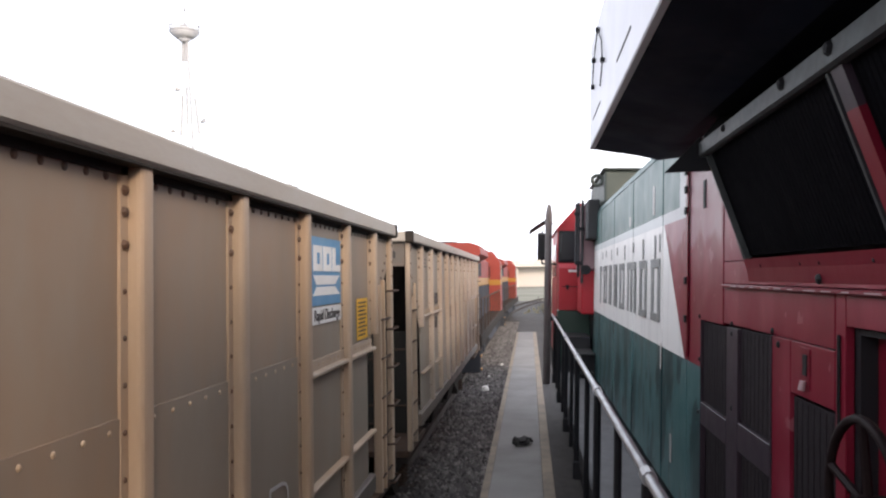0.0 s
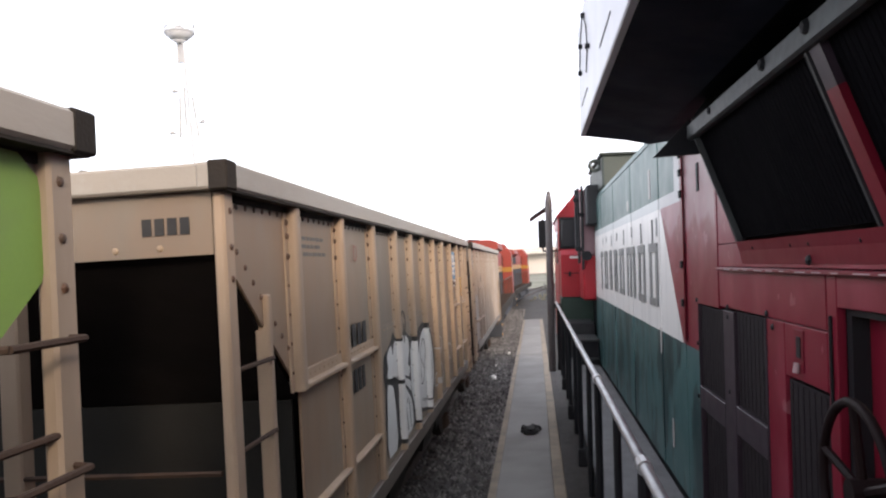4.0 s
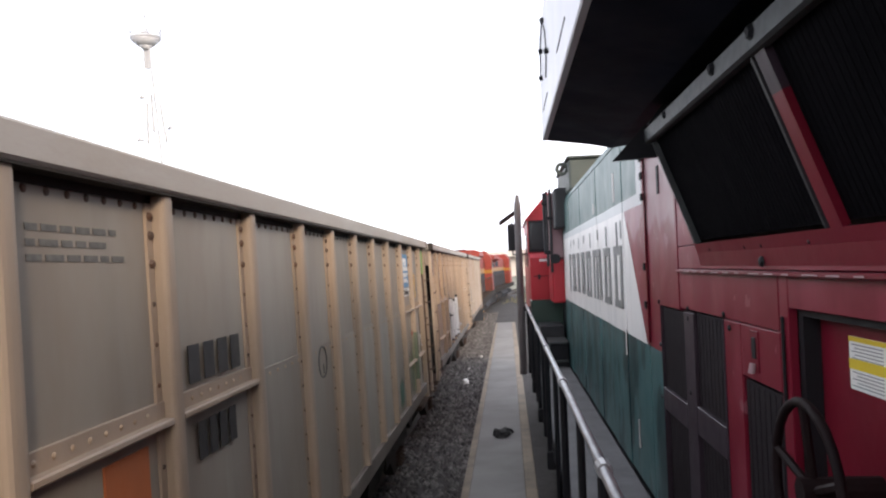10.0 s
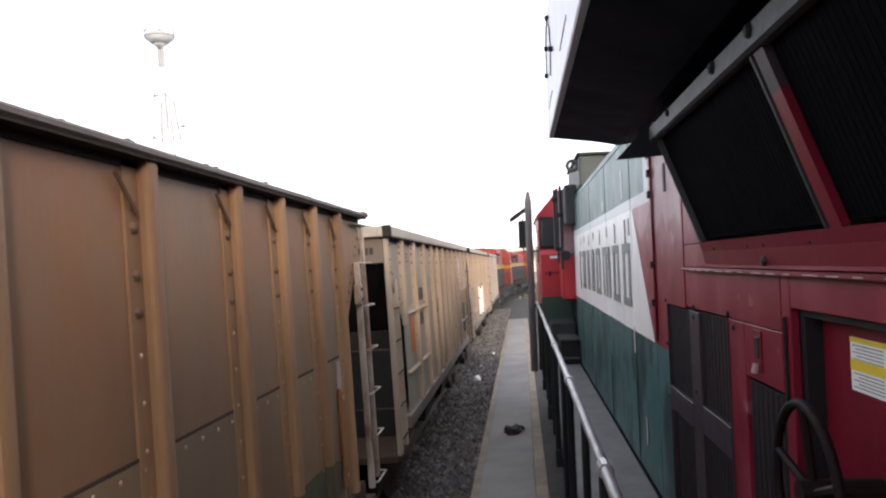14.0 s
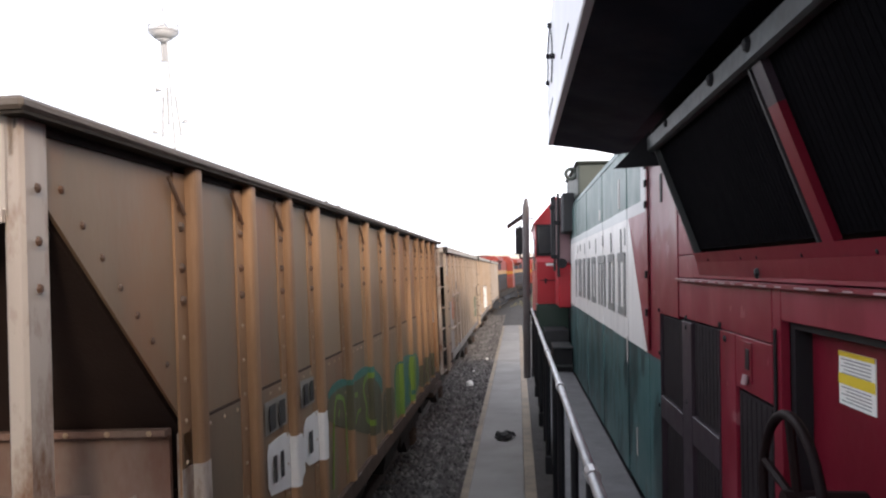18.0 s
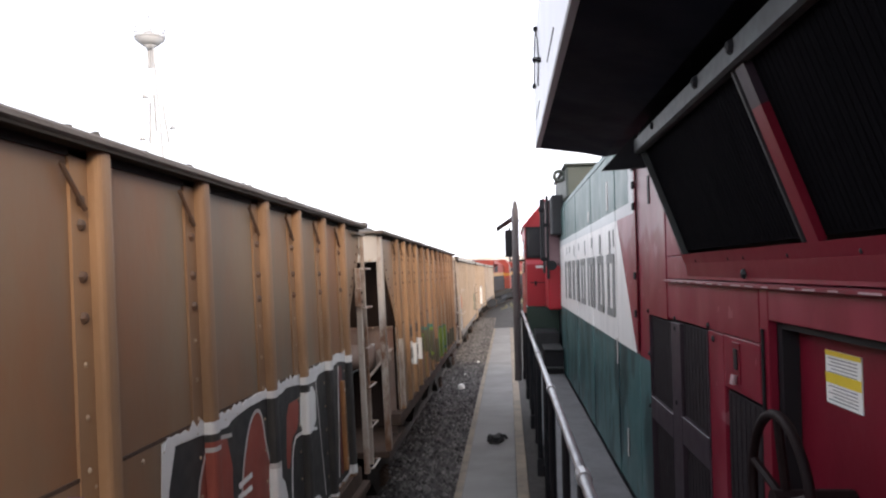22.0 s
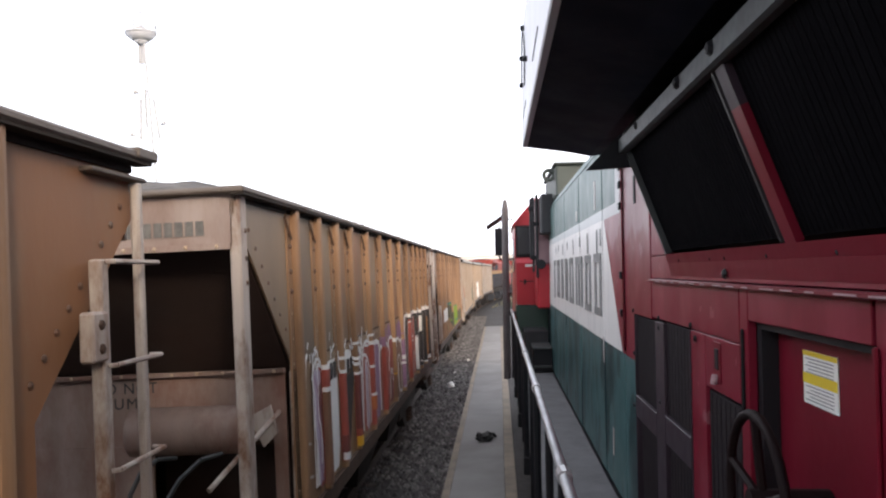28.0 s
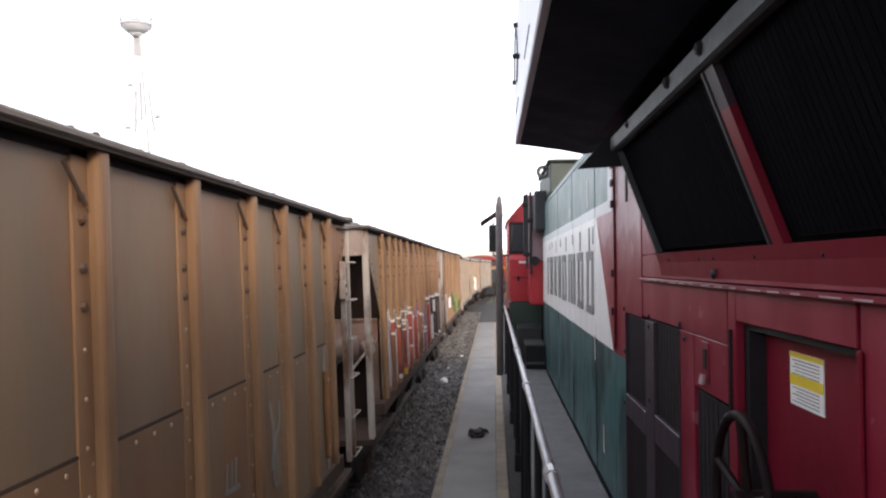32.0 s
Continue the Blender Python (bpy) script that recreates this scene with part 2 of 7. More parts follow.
M["teal_mark"] = material("teal_mark", (0.045, 0.17, 0.15), (0.06, 0.13, 0.10), 0.7, 3.0, 0.6)
M["grey_mark"] = material("grey_mark", (0.52, 0.50, 0.49), (0.4, 0.39, 0.39), 0.6, 4.0, 0.6)
M["grey_print"] = material("grey_print", (0.10, 0.098, 0.09), (0.17, 0.165, 0.15), 0.9, 30.0, 0.6)
M["loco_grey"] = material("loco_grey", (0.036, 0.038, 0.043), (0.024, 0.025, 0.028), 0.6, 5.0, 0.5, bump=0.05, spec=0.25)
M["post_grey"] = material("post_grey", (0.12, 0.11, 0.115), (0.08, 0.066, 0.07), 0.7, 4.0, 0.5)
M["loco_dark"] = material("loco_dark", (0.012, 0.013, 0.016), (0.02, 0.02, 0.023), 0.6, 3.0, 0.6, spec=0.2)
M["screen"] = material("screen", (0.003, 0.003, 0.004), (0.005, 0.0045, 0.006), 0.5, 6.0, 0.95, bump=0.3, fine=160, stretch=(1, 1, 0.2), spec=0.02)
M["rail_steel"] = material("rail_steel", (0.46, 0.47, 0.49), (0.25, 0.25, 0.26), 0.6, 12.0, 0.36, 0.6, stretch=(1, 0.5, 1))
M["strip"] = material("strip", (0.066, 0.076, 0.078), (0.042, 0.047, 0.05), 0.7, 9.0, 0.5, 0.2, dirt=(0.05, 0.047, 0.047), dirt_amount=0.5, dirt_scale=3, spec=0.3)
M["wing_side"] = material("wing_side", (0.60, 0.61, 0.66), (0.52, 0.53, 0.58), 0.5, 2.0, 0.4)
# near-black tone carries the deep shade under the overhang
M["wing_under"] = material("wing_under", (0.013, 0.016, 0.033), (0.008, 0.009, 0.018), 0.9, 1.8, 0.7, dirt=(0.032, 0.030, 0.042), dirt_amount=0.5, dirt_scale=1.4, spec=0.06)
M["red_paint"] = material("red_paint", (0.16, 0.007, 0.021), (0.125, 0.006, 0.016), 0.6, 2.0, 0.4, bump=0.03, fine=25, spec=0.25)
M["red_bright"] = material("red_bright", (0.42, 0.02, 0.034), (0.33, 0.018, 0.03), 0.6, 2.0, 0.4)
M["dark_green"] = material("dark_green", (0.022, 0.052, 0.04), (0.03, 0.045, 0.04), 0.6, 3.0, 0.45)
M["box_green"] = material("box_green", (0.066, 0.08, 0.072), (0.05, 0.062, 0.055), 0.6, 3.0, 0.6)
M["walkway"] = material("walkway", (0.14, 0.142, 0.15), (0.09, 0.09, 0.096), 0.7, 4.0, 0.75, bump=0.4, fine=45)
M["glass"] = material("glass", (0.02, 0.025, 0.03), (0.03, 0.03, 0.035), 0.3, 3.0, 0.12, spec=0.6)
M["sticker_white"] = material("sticker_white", (0.8, 0.8, 0.78), (0.7, 0.7, 0.68), 0.3, 8.0, 0.5)
M["sticker_yellow"] = material("sticker_yellow", (0.72, 0.55, 0.04), (0.6, 0.45, 0.04), 0.3, 8.0, 0.5)
M["letter"] = material("letter", (0.17, 0.18, 0.18), (0.30, 0.31, 0.31), 0.8, 4.0, 0.55)
M["concrete"] = material("concrete", (0.29, 0.284, 0.28), (0.225, 0.22, 0.216), 0.8, 0.8, 0.9, bump=0.25, dirt=(0.17, 0.165, 0.16), dirt_amount=0.6, dirt_scale=0.35)
M["kerb_tan"] = material("kerb_tan", (0.34, 0.28, 0.215), (0.26, 0.22, 0.18), 0.8, 2.5, 0.9, bump=0.3, dirt=(0.15, 0.14, 0.13), dirt_amount=0.5, dirt_scale=1.2)
M["ballast"] = material("ballast", (0.054, 0.051, 0.051), (0.031, 0.029, 0.029), 0.9, 7.0, 0.95, bump=1.0, fine=26, dirt=(0.075, 0.07, 0.067), dirt_amount=0.5, dirt_scale=0.35)
M["stone"] = material("stone", (0.135, 0.128, 0.126), (0.06, 0.057, 0.057), 0.9, 3.0, 0.95, bump=0.4, fine=20)
M["white_stone"] = material("white_stone", (0.8, 0.8, 0.78), (0.65, 0.63, 0.6), 0.5, 9.0, 0.8, bump=0.3)
M["timber"] = material("timber", (0.075, 0.06, 0.05), (0.05, 0.04, 0.035), 0.7, 4.0, 0.9, bump=0.4, stretch=(0.2, 1, 1))
M["rag"] = material("rag", (0.018, 0.018, 0.02), (0.05, 0.048, 0.045), 0.6, 9.0, 0.85, bump=0.5)
M["tower_paint"] = material("tower_paint", (0.50, 0.515, 0.54), (0.44, 0.45, 0.47), 0.5, 0.3, 0.7)
M["weeds"] = material("weeds", (0.22, 0.22, 0.16), (0.17, 0.17, 0.12), 0.8, 2.0, 0.9)
M["far_red"] = material("far_red", (0.27, 0.04, 0.028), (0.20, 0.035, 0.026), 0.5, 1.0, 0.65)
M["far_yellow"] = material("far_yellow", (0.36, 0.18, 0.025), (0.28, 0.15, 0.025), 0.5, 1.0, 0.45)
M["far_black"] = material("far_black", (0.05, 0.055, 0.065), (0.07, 0.07, 0.075), 0.5, 1.0, 0.9, spec=0.08)


def speckle(m):
    """A tone of its own for every stone of a joined heap."""
    nt = m.node_tree
    b = nt.nodes["Principled BSDF"]
    old = b.inputs["Base Color"].links[0].from_socket
    geo = nt.nodes.new("ShaderNodeNewGeometry")
    rg = nt.nodes.new("ShaderNodeMapRange")
    rg.inputs["To Min"].default_value, rg.inputs["To Max"].default_value = 0.4, 2.2
    nt.links.new(geo.outputs["Random Per Island"], rg.inputs["Value"])
    mul = nt.nodes.new("ShaderNodeVectorMath")
    mul.operation = "SCALE"
    nt.links.new(old, mul.inputs[0])
    nt.links.new(rg.outputs[0], mul.inputs["Scale"])
    nt.links.new(mul.outputs[0], b.inputs["Base Color"])


speckle(M["stone"])


def livery():
    """Hull paint in the hood's own metres: white band with a raked end, green above and below it ahead, red behind;
    chalky streaks; sky sheen painted on the upper red.
    """
    m = material("hood_livery", (0.185, 0.009, 0.027), (0.145, 0.008, 0.021), 0.6, 2.0, 0.40, bump=0.015, fine=12, spec=0.25)
    nt = m.node_tree
    b = nt.nodes["Principled BSDF"]
    red = b.inputs["Base Color"].links[0].from_socket
    co = nt.nodes.new("ShaderNodeTexCoord")
    sep = nt.nodes.new("ShaderNodeSeparateXYZ")
    nt.links.new(co.outputs["Object"], sep.inputs[0])
    Y, Z = sep.outputs["Y"], sep.outputs["Z"]

    def op(kind, a, bb, soft=None):
        n = nt.nodes.new("ShaderNodeMath")
        n.operation = kind
        for i, v in enumerate((a, bb)):
            if isinstance(v, (int, float)):
                n.inputs[i].default_value = v
            else:
                nt.links.new(v, n.inputs[i])
        return n.outputs[0]

    def mix(a, bcol, f):
        n = nt.nodes.new("ShaderNodeMix")
        n.data_type = "RGBA"
        nt.links.new(f, n.inputs["Factor"])
        for sock, v in ((n.inputs["A"], a), (n.inputs["B"], bcol)):
            if isinstance(v, tuple):
                sock.default_value = (*v, 1)
            else:
                nt.links.new(v, sock)
        return n.outputs["Result"]

    mp = nt.nodes.new("ShaderNodeMapping")
    mp.inputs["Scale"].default_value = (1, 1, 0.12)
    nt.links.new(co.outputs["Object"], mp.inputs["Vector"])
    st = nt.nodes.new("ShaderNodeTexNoise")
    st.inputs["Scale"].default_value, st.inputs["Detail"].default_value = 5.0, 4.0
    nt.links.new(mp.outputs[0], st.inputs["Vector"])
    bl = nt.nodes.new("ShaderNodeTexNoise")
    bl.inputs["Scale"].default_value, bl.inputs["Detail"].default_value = 3.4, 5.0
    bm2 = nt.nodes.new("ShaderNodeMapping")
    bm2.inputs["Scale"].default_value = (1, 1, 0.45)
    nt.links.new(co.outputs["Object"], bm2.inputs["Vector"])
    nt.links.new(bm2.outputs[0], bl.inputs["Vector"])
    streak = op("GREATER_THAN", st.outputs["Fac"], 0.56)
    blot = op("GREATER_THAN", bl.outputs["Fac"], 0.52)
    green = mix((0.052, 0.128, 0.135), (0.014, 0.040, 0.046), op("MULTIPLY", blot, 0.9))
    green = mix(green, (0.11, 0.19, 0.19), op("MULTIPLY", streak, 0.28))
    upper = mix((0.042, 0.105, 0.10), (0.085, 0.155, 0.15), op("MULTIPLY", streak, 0.6))
    white = mix((0.80, 0.80, 0.79), (0.62, 0.63, 0.63), op("MULTIPLY", streak, 0.35))
    chip = nt.nodes.new("ShaderNodeTexNoise")
    chip.inputs["Scale"].default_value, chip.inputs["Detail"].default_value = 7.0, 5.0
    nt.links.new(co.outputs["Object"], chip.inputs["Vector"])
    red = mix(red, (0.36, 0.15, 0.18), op("MULTIPLY", op("GREATER_THAN", chip.outputs["Fac"], 0.665), 0.5))
    faded = nt.nodes.new("ShaderNodeMapRange")
    faded.inputs["From Min"].default_value, faded.inputs["From Max"].default_value = 0.5, 0.7
    nt.links.new(bl.outputs["Fac"], faded.inputs["Value"])
    red = mix(red, (0.30, 0.05, 0.08), op("MULTIPLY", faded.outputs[0], 0.6))
    rake = op("ADD", op("MULTIPLY", op("SUBTRACT", Z, 2.67), 0.89), 5.42)
    is_white = op("MULTIPLY", op("MULTIPLY", op("GREATER_THAN", Z, 2.672), op("LESS_THAN", Z, 3.705)), op("GREATER_THAN", Y, rake))
    is_low = op("MULTIPLY", op("LESS_THAN", Z, 2.672), op("GREATER_THAN", Y, 4.93))
    is_high = op("MULTIPLY", op("GREATER_THAN", Z, 3.705), op("GREATER_THAN", op("ADD", Y, op("MULTIPLY", op("SUBTRACT", bl.outputs["Fac"], 0.5), 0.5)), 5.62))
    # pink reflection of the sky painted onto the upper red, ragged lower edge
    ragged = op("ADD", Z, op("MULTIPLY", op("SUBTRACT", bl.outputs["Fac"], 0.5), 0.55))
    worn = nt.nodes.new("ShaderNodeMapRange")
    worn.inputs["From Min"].default_value, worn.inputs["From Max"].default_value = 3.44, 3.50
    nt.links.new(ragged, worn.inputs["Value"])
    sky_sheen = op("MULTIPLY", op("MULTIPLY", worn.outputs[0], op("GREATER_THAN", Y, 4.4)), 0.5)
    red = mix(red, (0.36, 0.22, 0.25), sky_sheen)
    col = mix(red, white, is_white)
    col = mix(col, green, is_low)
    # pale blue-white patch behind the upper green band
    bare = op("MULTIPLY", op("GREATER_THAN", Z, 3.62), op("GREATER_THAN", Y, 5.345))
    col = mix(col, (0.50, 0.55, 0.56), op("MULTIPLY", bare, 0.8))
    col = mix(col, upper, is_high)
    nt.links.new(col, b.inputs["Base Color"])
    return m


M["pink_panel"] = material("pink_panel", (0.24, 0.15, 0.165), (0.17, 0.09, 0.10), 0.7, 3.0, 0.5)
M["livery"] = livery()


# ---- building blocks ----
class Mesh:
    """Collects vertices and faces of one mesh."""

    def __init__(self):
        self.v, self.f = [], []

    def add(self, vs, fs):
        n = len(self.v)
        self.v += [tuple(p) for p in vs]
        self.f += [tuple(i + n for i in f) for f in fs]
        return self

    def box(self, x0, x1, y0, y1, z0, z1, c=0.0):
        if c <= 0:
            return self.add([(x, y, z) for x in (x0, x1) for y in (y0, y1) for z in (z0, z1)],
                            [(0, 1, 3, 2), (4, 6, 7, 5), (0, 4, 5, 1), (2, 3, 7, 6), (0, 2, 6, 4), (1, 5, 7, 3)])
        c = min(c, (x1 - x0) / 2.2, (y1 - y0) / 2.2, (z1 - z0) / 2.2)
        lo, hi = (x0, y0, z0), (x1, y1, z1)
        vs, idx = [], {}
        for sx in (0, 1):
            for sy in (0, 1):
                for sz in (0, 1):
                    s = (sx, sy, sz)
                    for ax in range(3):
                        p = [(hi[i] - c if s[i] else lo[i] + c) for i in range(3)]
                        p[ax] = hi[ax] if s[ax] else lo[ax]
                        idx[s, ax] = len(vs)
                        vs.append(tuple(p))
        fs = []
        for ax in range(3):
            a, b = [i for i in range(3) if i != ax]
            for s in (0, 1):
                loop = []
                for u, w in ((0, 0), (1, 0), (1, 1), (0, 1)):
                    k = [0, 0, 0]
                    k[ax], k[a], k[b] = s, u, w
                    loop.append(idx[tuple(k), ax])
                fs.append(tuple(loop))
        for ax in range(3):
            a, b = [i for i in range(3) if i != ax]
            for u in (0, 1):
                for w in (0, 1):
                    k0, k1 = [0, 0, 0], [0, 0, 0]
                    k0[a] = k1[a] = u
                    k0[b] = k1[b] = w
                    k1[ax] = 1
                    fs.append((idx[tuple(k0), a], idx[tuple(k1), a], idx[tuple(k1), b], idx[tuple(k0), b]))
        for s in ((x, y, z) for x in (0, 1) for y in (0, 1) for z in (0, 1)):
            fs.append((idx[s, 0], idx[s, 1], idx[s, 2]))
        return self.add(vs, fs)

    def tube(self, p0, p1, r, seg=8, r1=None):
        p0, p1 = Vector(p0), Vector(p1)
        r1 = r if r1 is None else r1
        d = (p1 - p0).normalized()
        a = d.orthogonal().normalized()
        b = d.cross(a)
        ring = [(a * math.cos(2 * math.pi * i / seg) + b * math.sin(2 * math.pi * i / seg)) for i in range(seg)]
        vs = [p0 + k * r for k in ring] + [p1 + k * r1 for k in ring]
        fs = [(i, (i + 1) % seg, seg + (i + 1) % seg, seg + i) for i in range(seg)]
        fs += [tuple(range(seg - 1, -1, -1)), tuple(range(seg, 2 * seg))]
        return self.add(vs, fs)

    def path(self, pts, r, seg=8):
        for a, b in zip(pts, pts[1:]):
            self.tube(a, b, r, seg)
        return self

    def prism(self, poly, x0, x1, axis=0):
        """A flat outline in the other two axes, drawn out along axis from x0 to x1."""
        n = len(poly)

        def at(p, x):
            q = [p[0], p[1]]
            q.insert(axis, x)
            return tuple(q)
        vs = [at(p, x0) for p in poly] + [at(p, x1) for p in poly]
        return self.add(vs, [(i, (i + 1) % n, n + (i + 1) % n, n + i) for i in range(n)] + [tuple(range(n - 1, -1, -1)), tuple(range(n, 2 * n))])

    def dome(self, p, r, axis=0, sign=1, flat=0.6):
        a, b = [i for i in range(3) if i != axis]
        vs = []
        for k, (rr, h) in enumerate(((1.0, 0.0), (0.7, 0.7))):
            for i in range(6):
                q = list(p)
                q[a] += r * rr * math.cos(i * math.pi / 3)
                q[b] += r * rr * math.sin(i * math.pi / 3)
                q[axis] += sign * r * flat * h
                vs.append(tuple(q))
        q = list(p)
        q[axis] += sign * r * flat
        vs.append(tuple(q))
        fs = [(i, (i + 1) % 6, 6 + (i + 1) % 6, 6 + i) for i in range(6)] + [(6 + i, 6 + (i + 1) % 6, 12) for i in range(6)]
        return self.add(vs, fs)

    def ring(self, p, R, r, axis=0, seg=28, sec=8):
        a, b = [i for i in range(3) if i != axis]
        vs, fs = [], []
        for i in range(seg):
            t = 2 * math.pi * i / seg
            for j in range(sec):
                s = 2 * math.pi * j / sec
                q = list(p)
                q[a] += (R + r * math.cos(s)) * math.cos(t)
                q[b] += (R + r * math.cos(s)) * math.sin(t)
                q[axis] += r * math.sin(s)
                vs.append(tuple(q))
        for i in range(seg):
            for j in range(sec):
                fs.append((i * sec + j, ((i + 1) % seg) * sec + j, ((i + 1) % seg) * sec + (j + 1) % sec, i * sec + (j + 1) % sec))
        return self.add(vs, fs)

    def mesh(self, name, mat, smooth=False):
        me = bpy.data.meshes.new(name)
        me.from_pydata(self.v, [], self.f)
        bm = bmesh.new()
        bm.from_mesh(me)
        bmesh.ops.recalc_face_normals(bm, faces=bm.faces)
        bm.to_mesh(me)
        bm.free()
        me.materials.append(M[mat])
        if smooth:
            me.polygons.foreach_set("use_smooth", [True] * len(me.polygons))
        return me


def part(name, mb, mat, parent, label="", smooth=False):
    """One mesh as an object of its own under a thing or a part."""
    me = mb if isinstance(mb, bpy.types.Mesh) else mb.mesh(name, mat, smooth)
    ob = new(name, me)
    ob.parent = parent
    return tagged(ob, label=label, kind="stuff" if name in ("rivets", "bolts", "seam_rivets", "top_rivets", "edge_rivets", "panel_rivets", "lettering", "springs", "bar_bolts") else "")


def put(ob, x=0, y=0, z=0):
    ob.location = (x, y, z)
    return ob


def thing(name, label, category, m=None, group="", kind=""):
    ob = new(name)
    ob.empty_display_size = 0.2
    if m is not None:
        ob.matrix_world = m
    return tagged(ob, label, category, group, kind)


def solid(name, mb, mat, label, category="", kind="", group="", smooth=False):
    return tagged(new(name, mb.mesh(name, mat, smooth)), label, category, group, kind)


def words(text, size, mat):
    """Lettering as a thin mesh in the y-z plane, read from +x, starting at the origin."""
    cu = bpy.data.curves.new("words", "FONT")
    cu.body, cu.size, cu.extrude = text, size, 0.002
    ob = new("words", cu)
    bpy.context.view_layer.update()
    me = bpy.data.meshes.new_from_object(ob.evaluated_get(bpy.context.evaluated_depsgraph_get()))
    bpy.data.objects.remove(ob)
    me.transform(Matrix(((0, 0, 1, 0), (1, 0, 0, 0), (0, 1, 0, 0), (0, 0, 0, 1))))
    me.materials.clear()
    me.materials.append(M[mat])
    return me


# ---- ground, tracks, slab ----
XT = -2.98          # centre of the moving train's track
BEND_Y, BEND_R = 49.0, 350.0
XL = 1.85           # centre of the standing locomotive's track


def along(s, off=0.0, z=0.0):
    """A place and heading on the moving train's track: straight, then a right-hand bend."""
    if s <= BEND_Y:
        return Vector((XT + off, s, z)), 0.0
    a = (s - BEND_Y) / BEND_R
    r = BEND_R - off
    return Vector((XT + BEND_R - r * math.cos(a), BEND_Y + r * math.sin(a), z)), -math.degrees(a)


def ground_sheet():
    mb = Mesh()
    mb.add([(-3000, -3000, -0.03), (3000, -3000, -0.03), (3000, 3000, -0.03), (-3000, 3000, -0.03)], [(0, 1, 2, 3)])
    return solid("ground", mb, "ballast", "dark crushed-stone ballast ground of the rail yard", "ground", "structure")


ground = ground_sheet()
# paler ground added far off; its colour carries the haze
solid("pavement", Mesh().box(-90, 90, 105, 236, -0.028, -0.012), "lot", "pale open ground added before the far bridge, haze put into its colour", "pavement", "structure")
slab = solid("pavement", Mesh().box(-0.80, 0.02, -14, 46.4, -0.03, 0.03, 0.01), "concrete", "long pale worn concrete strip between the tracks", "pavement", "structure")
for x0, x1 in ((-0.92, -0.802), (0.022, 0.20)):
    solid("trim", Mesh().box(x0, x1, -14, 46.4, -0.03, 0.022, 0.01), "kerb_tan", "narrow tan edging along the concrete strip", "edging", "structure")


def rails():
    for off in (-0.72, 0.72):
        mb = Mesh()
        prev = None
        for i in range(0, 110):
            p, _ = along(-76 + 2.6 * i, off, 0.0)
            if prev is not None:
                q = (p - prev).normalized()
                n = Vector((q.y, -q.x, 0)) * 0.035
                vs = [prev - n, prev + n, p + n, p - n]
                mb.add([(v.x, v.y, 0.02) for v in vs] + [(v.x, v.y, 0.17) for v in vs], [(0, 1, 5, 4), (1, 2, 6, 5), (2, 3, 7, 6), (3, 0, 4, 7), (4, 5, 6, 7)])
            prev = p
        solid("rail", mb, "rail_worn", "worn steel running rail on the ballast", "rail", "structure")
    for off in (-0.72, 0.72):
        solid("rail", Mesh().box(XL + off - 0.035, XL + off + 0.035, -30, 120, 0.02, 0.17, 0.01), "rail_worn", "worn steel running rail on the ballast", "rail", "structure")
    mb = Mesh()
    for i in range(130):
        p, a = along(-12 + 0.6 * i)
        mb.box(p.x - 1.05, p.x + 1.05, p.y - 0.11, p.y + 0.11, -0.04, -0.022, 0.004)
    solid("sleepers", mb, "timber", "dark timber sleepers under the rails", "sleepers", "stuff")


rails()
# added wall, hidden by the cars, stops light coming in underneath
solid("wall_west", Mesh().box(-6.7, -6.4, -45, 75, -0.03, 3.1, 0.02), "wall_dark", "unseen plain dark wall added beyond the train to block light", "wall", "structure")


def gravel():
    """Loose stones over the ballast between the train and the slab."""
    rng = random.Random(4)
    mb = Mesh()
    for _ in range(17000):
        y = 3 + 55 * rng.random() ** 1.3
        x = -0.93 - 2.1 * rng.random()
        r = rng.uniform(0.018, 0.06)
        a = rng.uniform(0, 6.28)
        c, s = math.cos(a), math.sin(a)
        base = [(1, 0.1, -0.3), (-0.3, 0.9, -0.3), (-0.8, -0.6, -0.3), (0.5, -0.8, -0.3), (0.1, 0.1, rng.uniform(0.5, 1.0)), (-0.4, 0.2, 0.5)]
        mb.add([(x + r * (c * p - s * q), y + r * (s * p + c * q), -0.028 + r * (w + 0.3)) for p, q, w in base],
               [(0, 1, 4), (1, 5, 4), (1, 2, 5), (2, 4, 5), (2, 3, 4), (3, 0, 4)])
    solid("gravel", mb, "stone", "loose grey crushed stones between the tracks", "gravel", "stuff")


gravel()


def lump(name, mat, label, category, x, y, z, r, seed, flat=0.7):
    rng = random.Random(seed)
    bm = bmesh.new()
    bmesh.ops.create_icosphere(bm, subdivisions=2, radius=r)
    for v in bm.verts:
        k = 1 + 0.35 * noise.noise(v.co * (1.6 / r) + Vector((seed, 0, 0)))
        v.co = Vector((v.co.x * k, v.co.y * k, v.co.z * k * flat))
    me = bpy.data.meshes.new(name)
    bm.to_mesh(me)
    bm.free()
    me.materials.append(M[mat])
    ob = new(name, me)
    ob.location = (x, y, z)
    return tagged(ob, label, category)


lump("stone", "white_stone", "white chalky stone lying on the dark ballast", "stone", -1.456, 22.85, 0.06, 0.115, 3, 0.8)
lump("stone", "white_stone", "small pale stone on the ballast", "stone", -1.2, 29.5, 0.01, 0.05, 5, 0.8)
lump("stone", "white_stone", "small pale stone on the ballast", "stone", -1.5, 26.0, 0.01, 0.045, 6, 0.8)


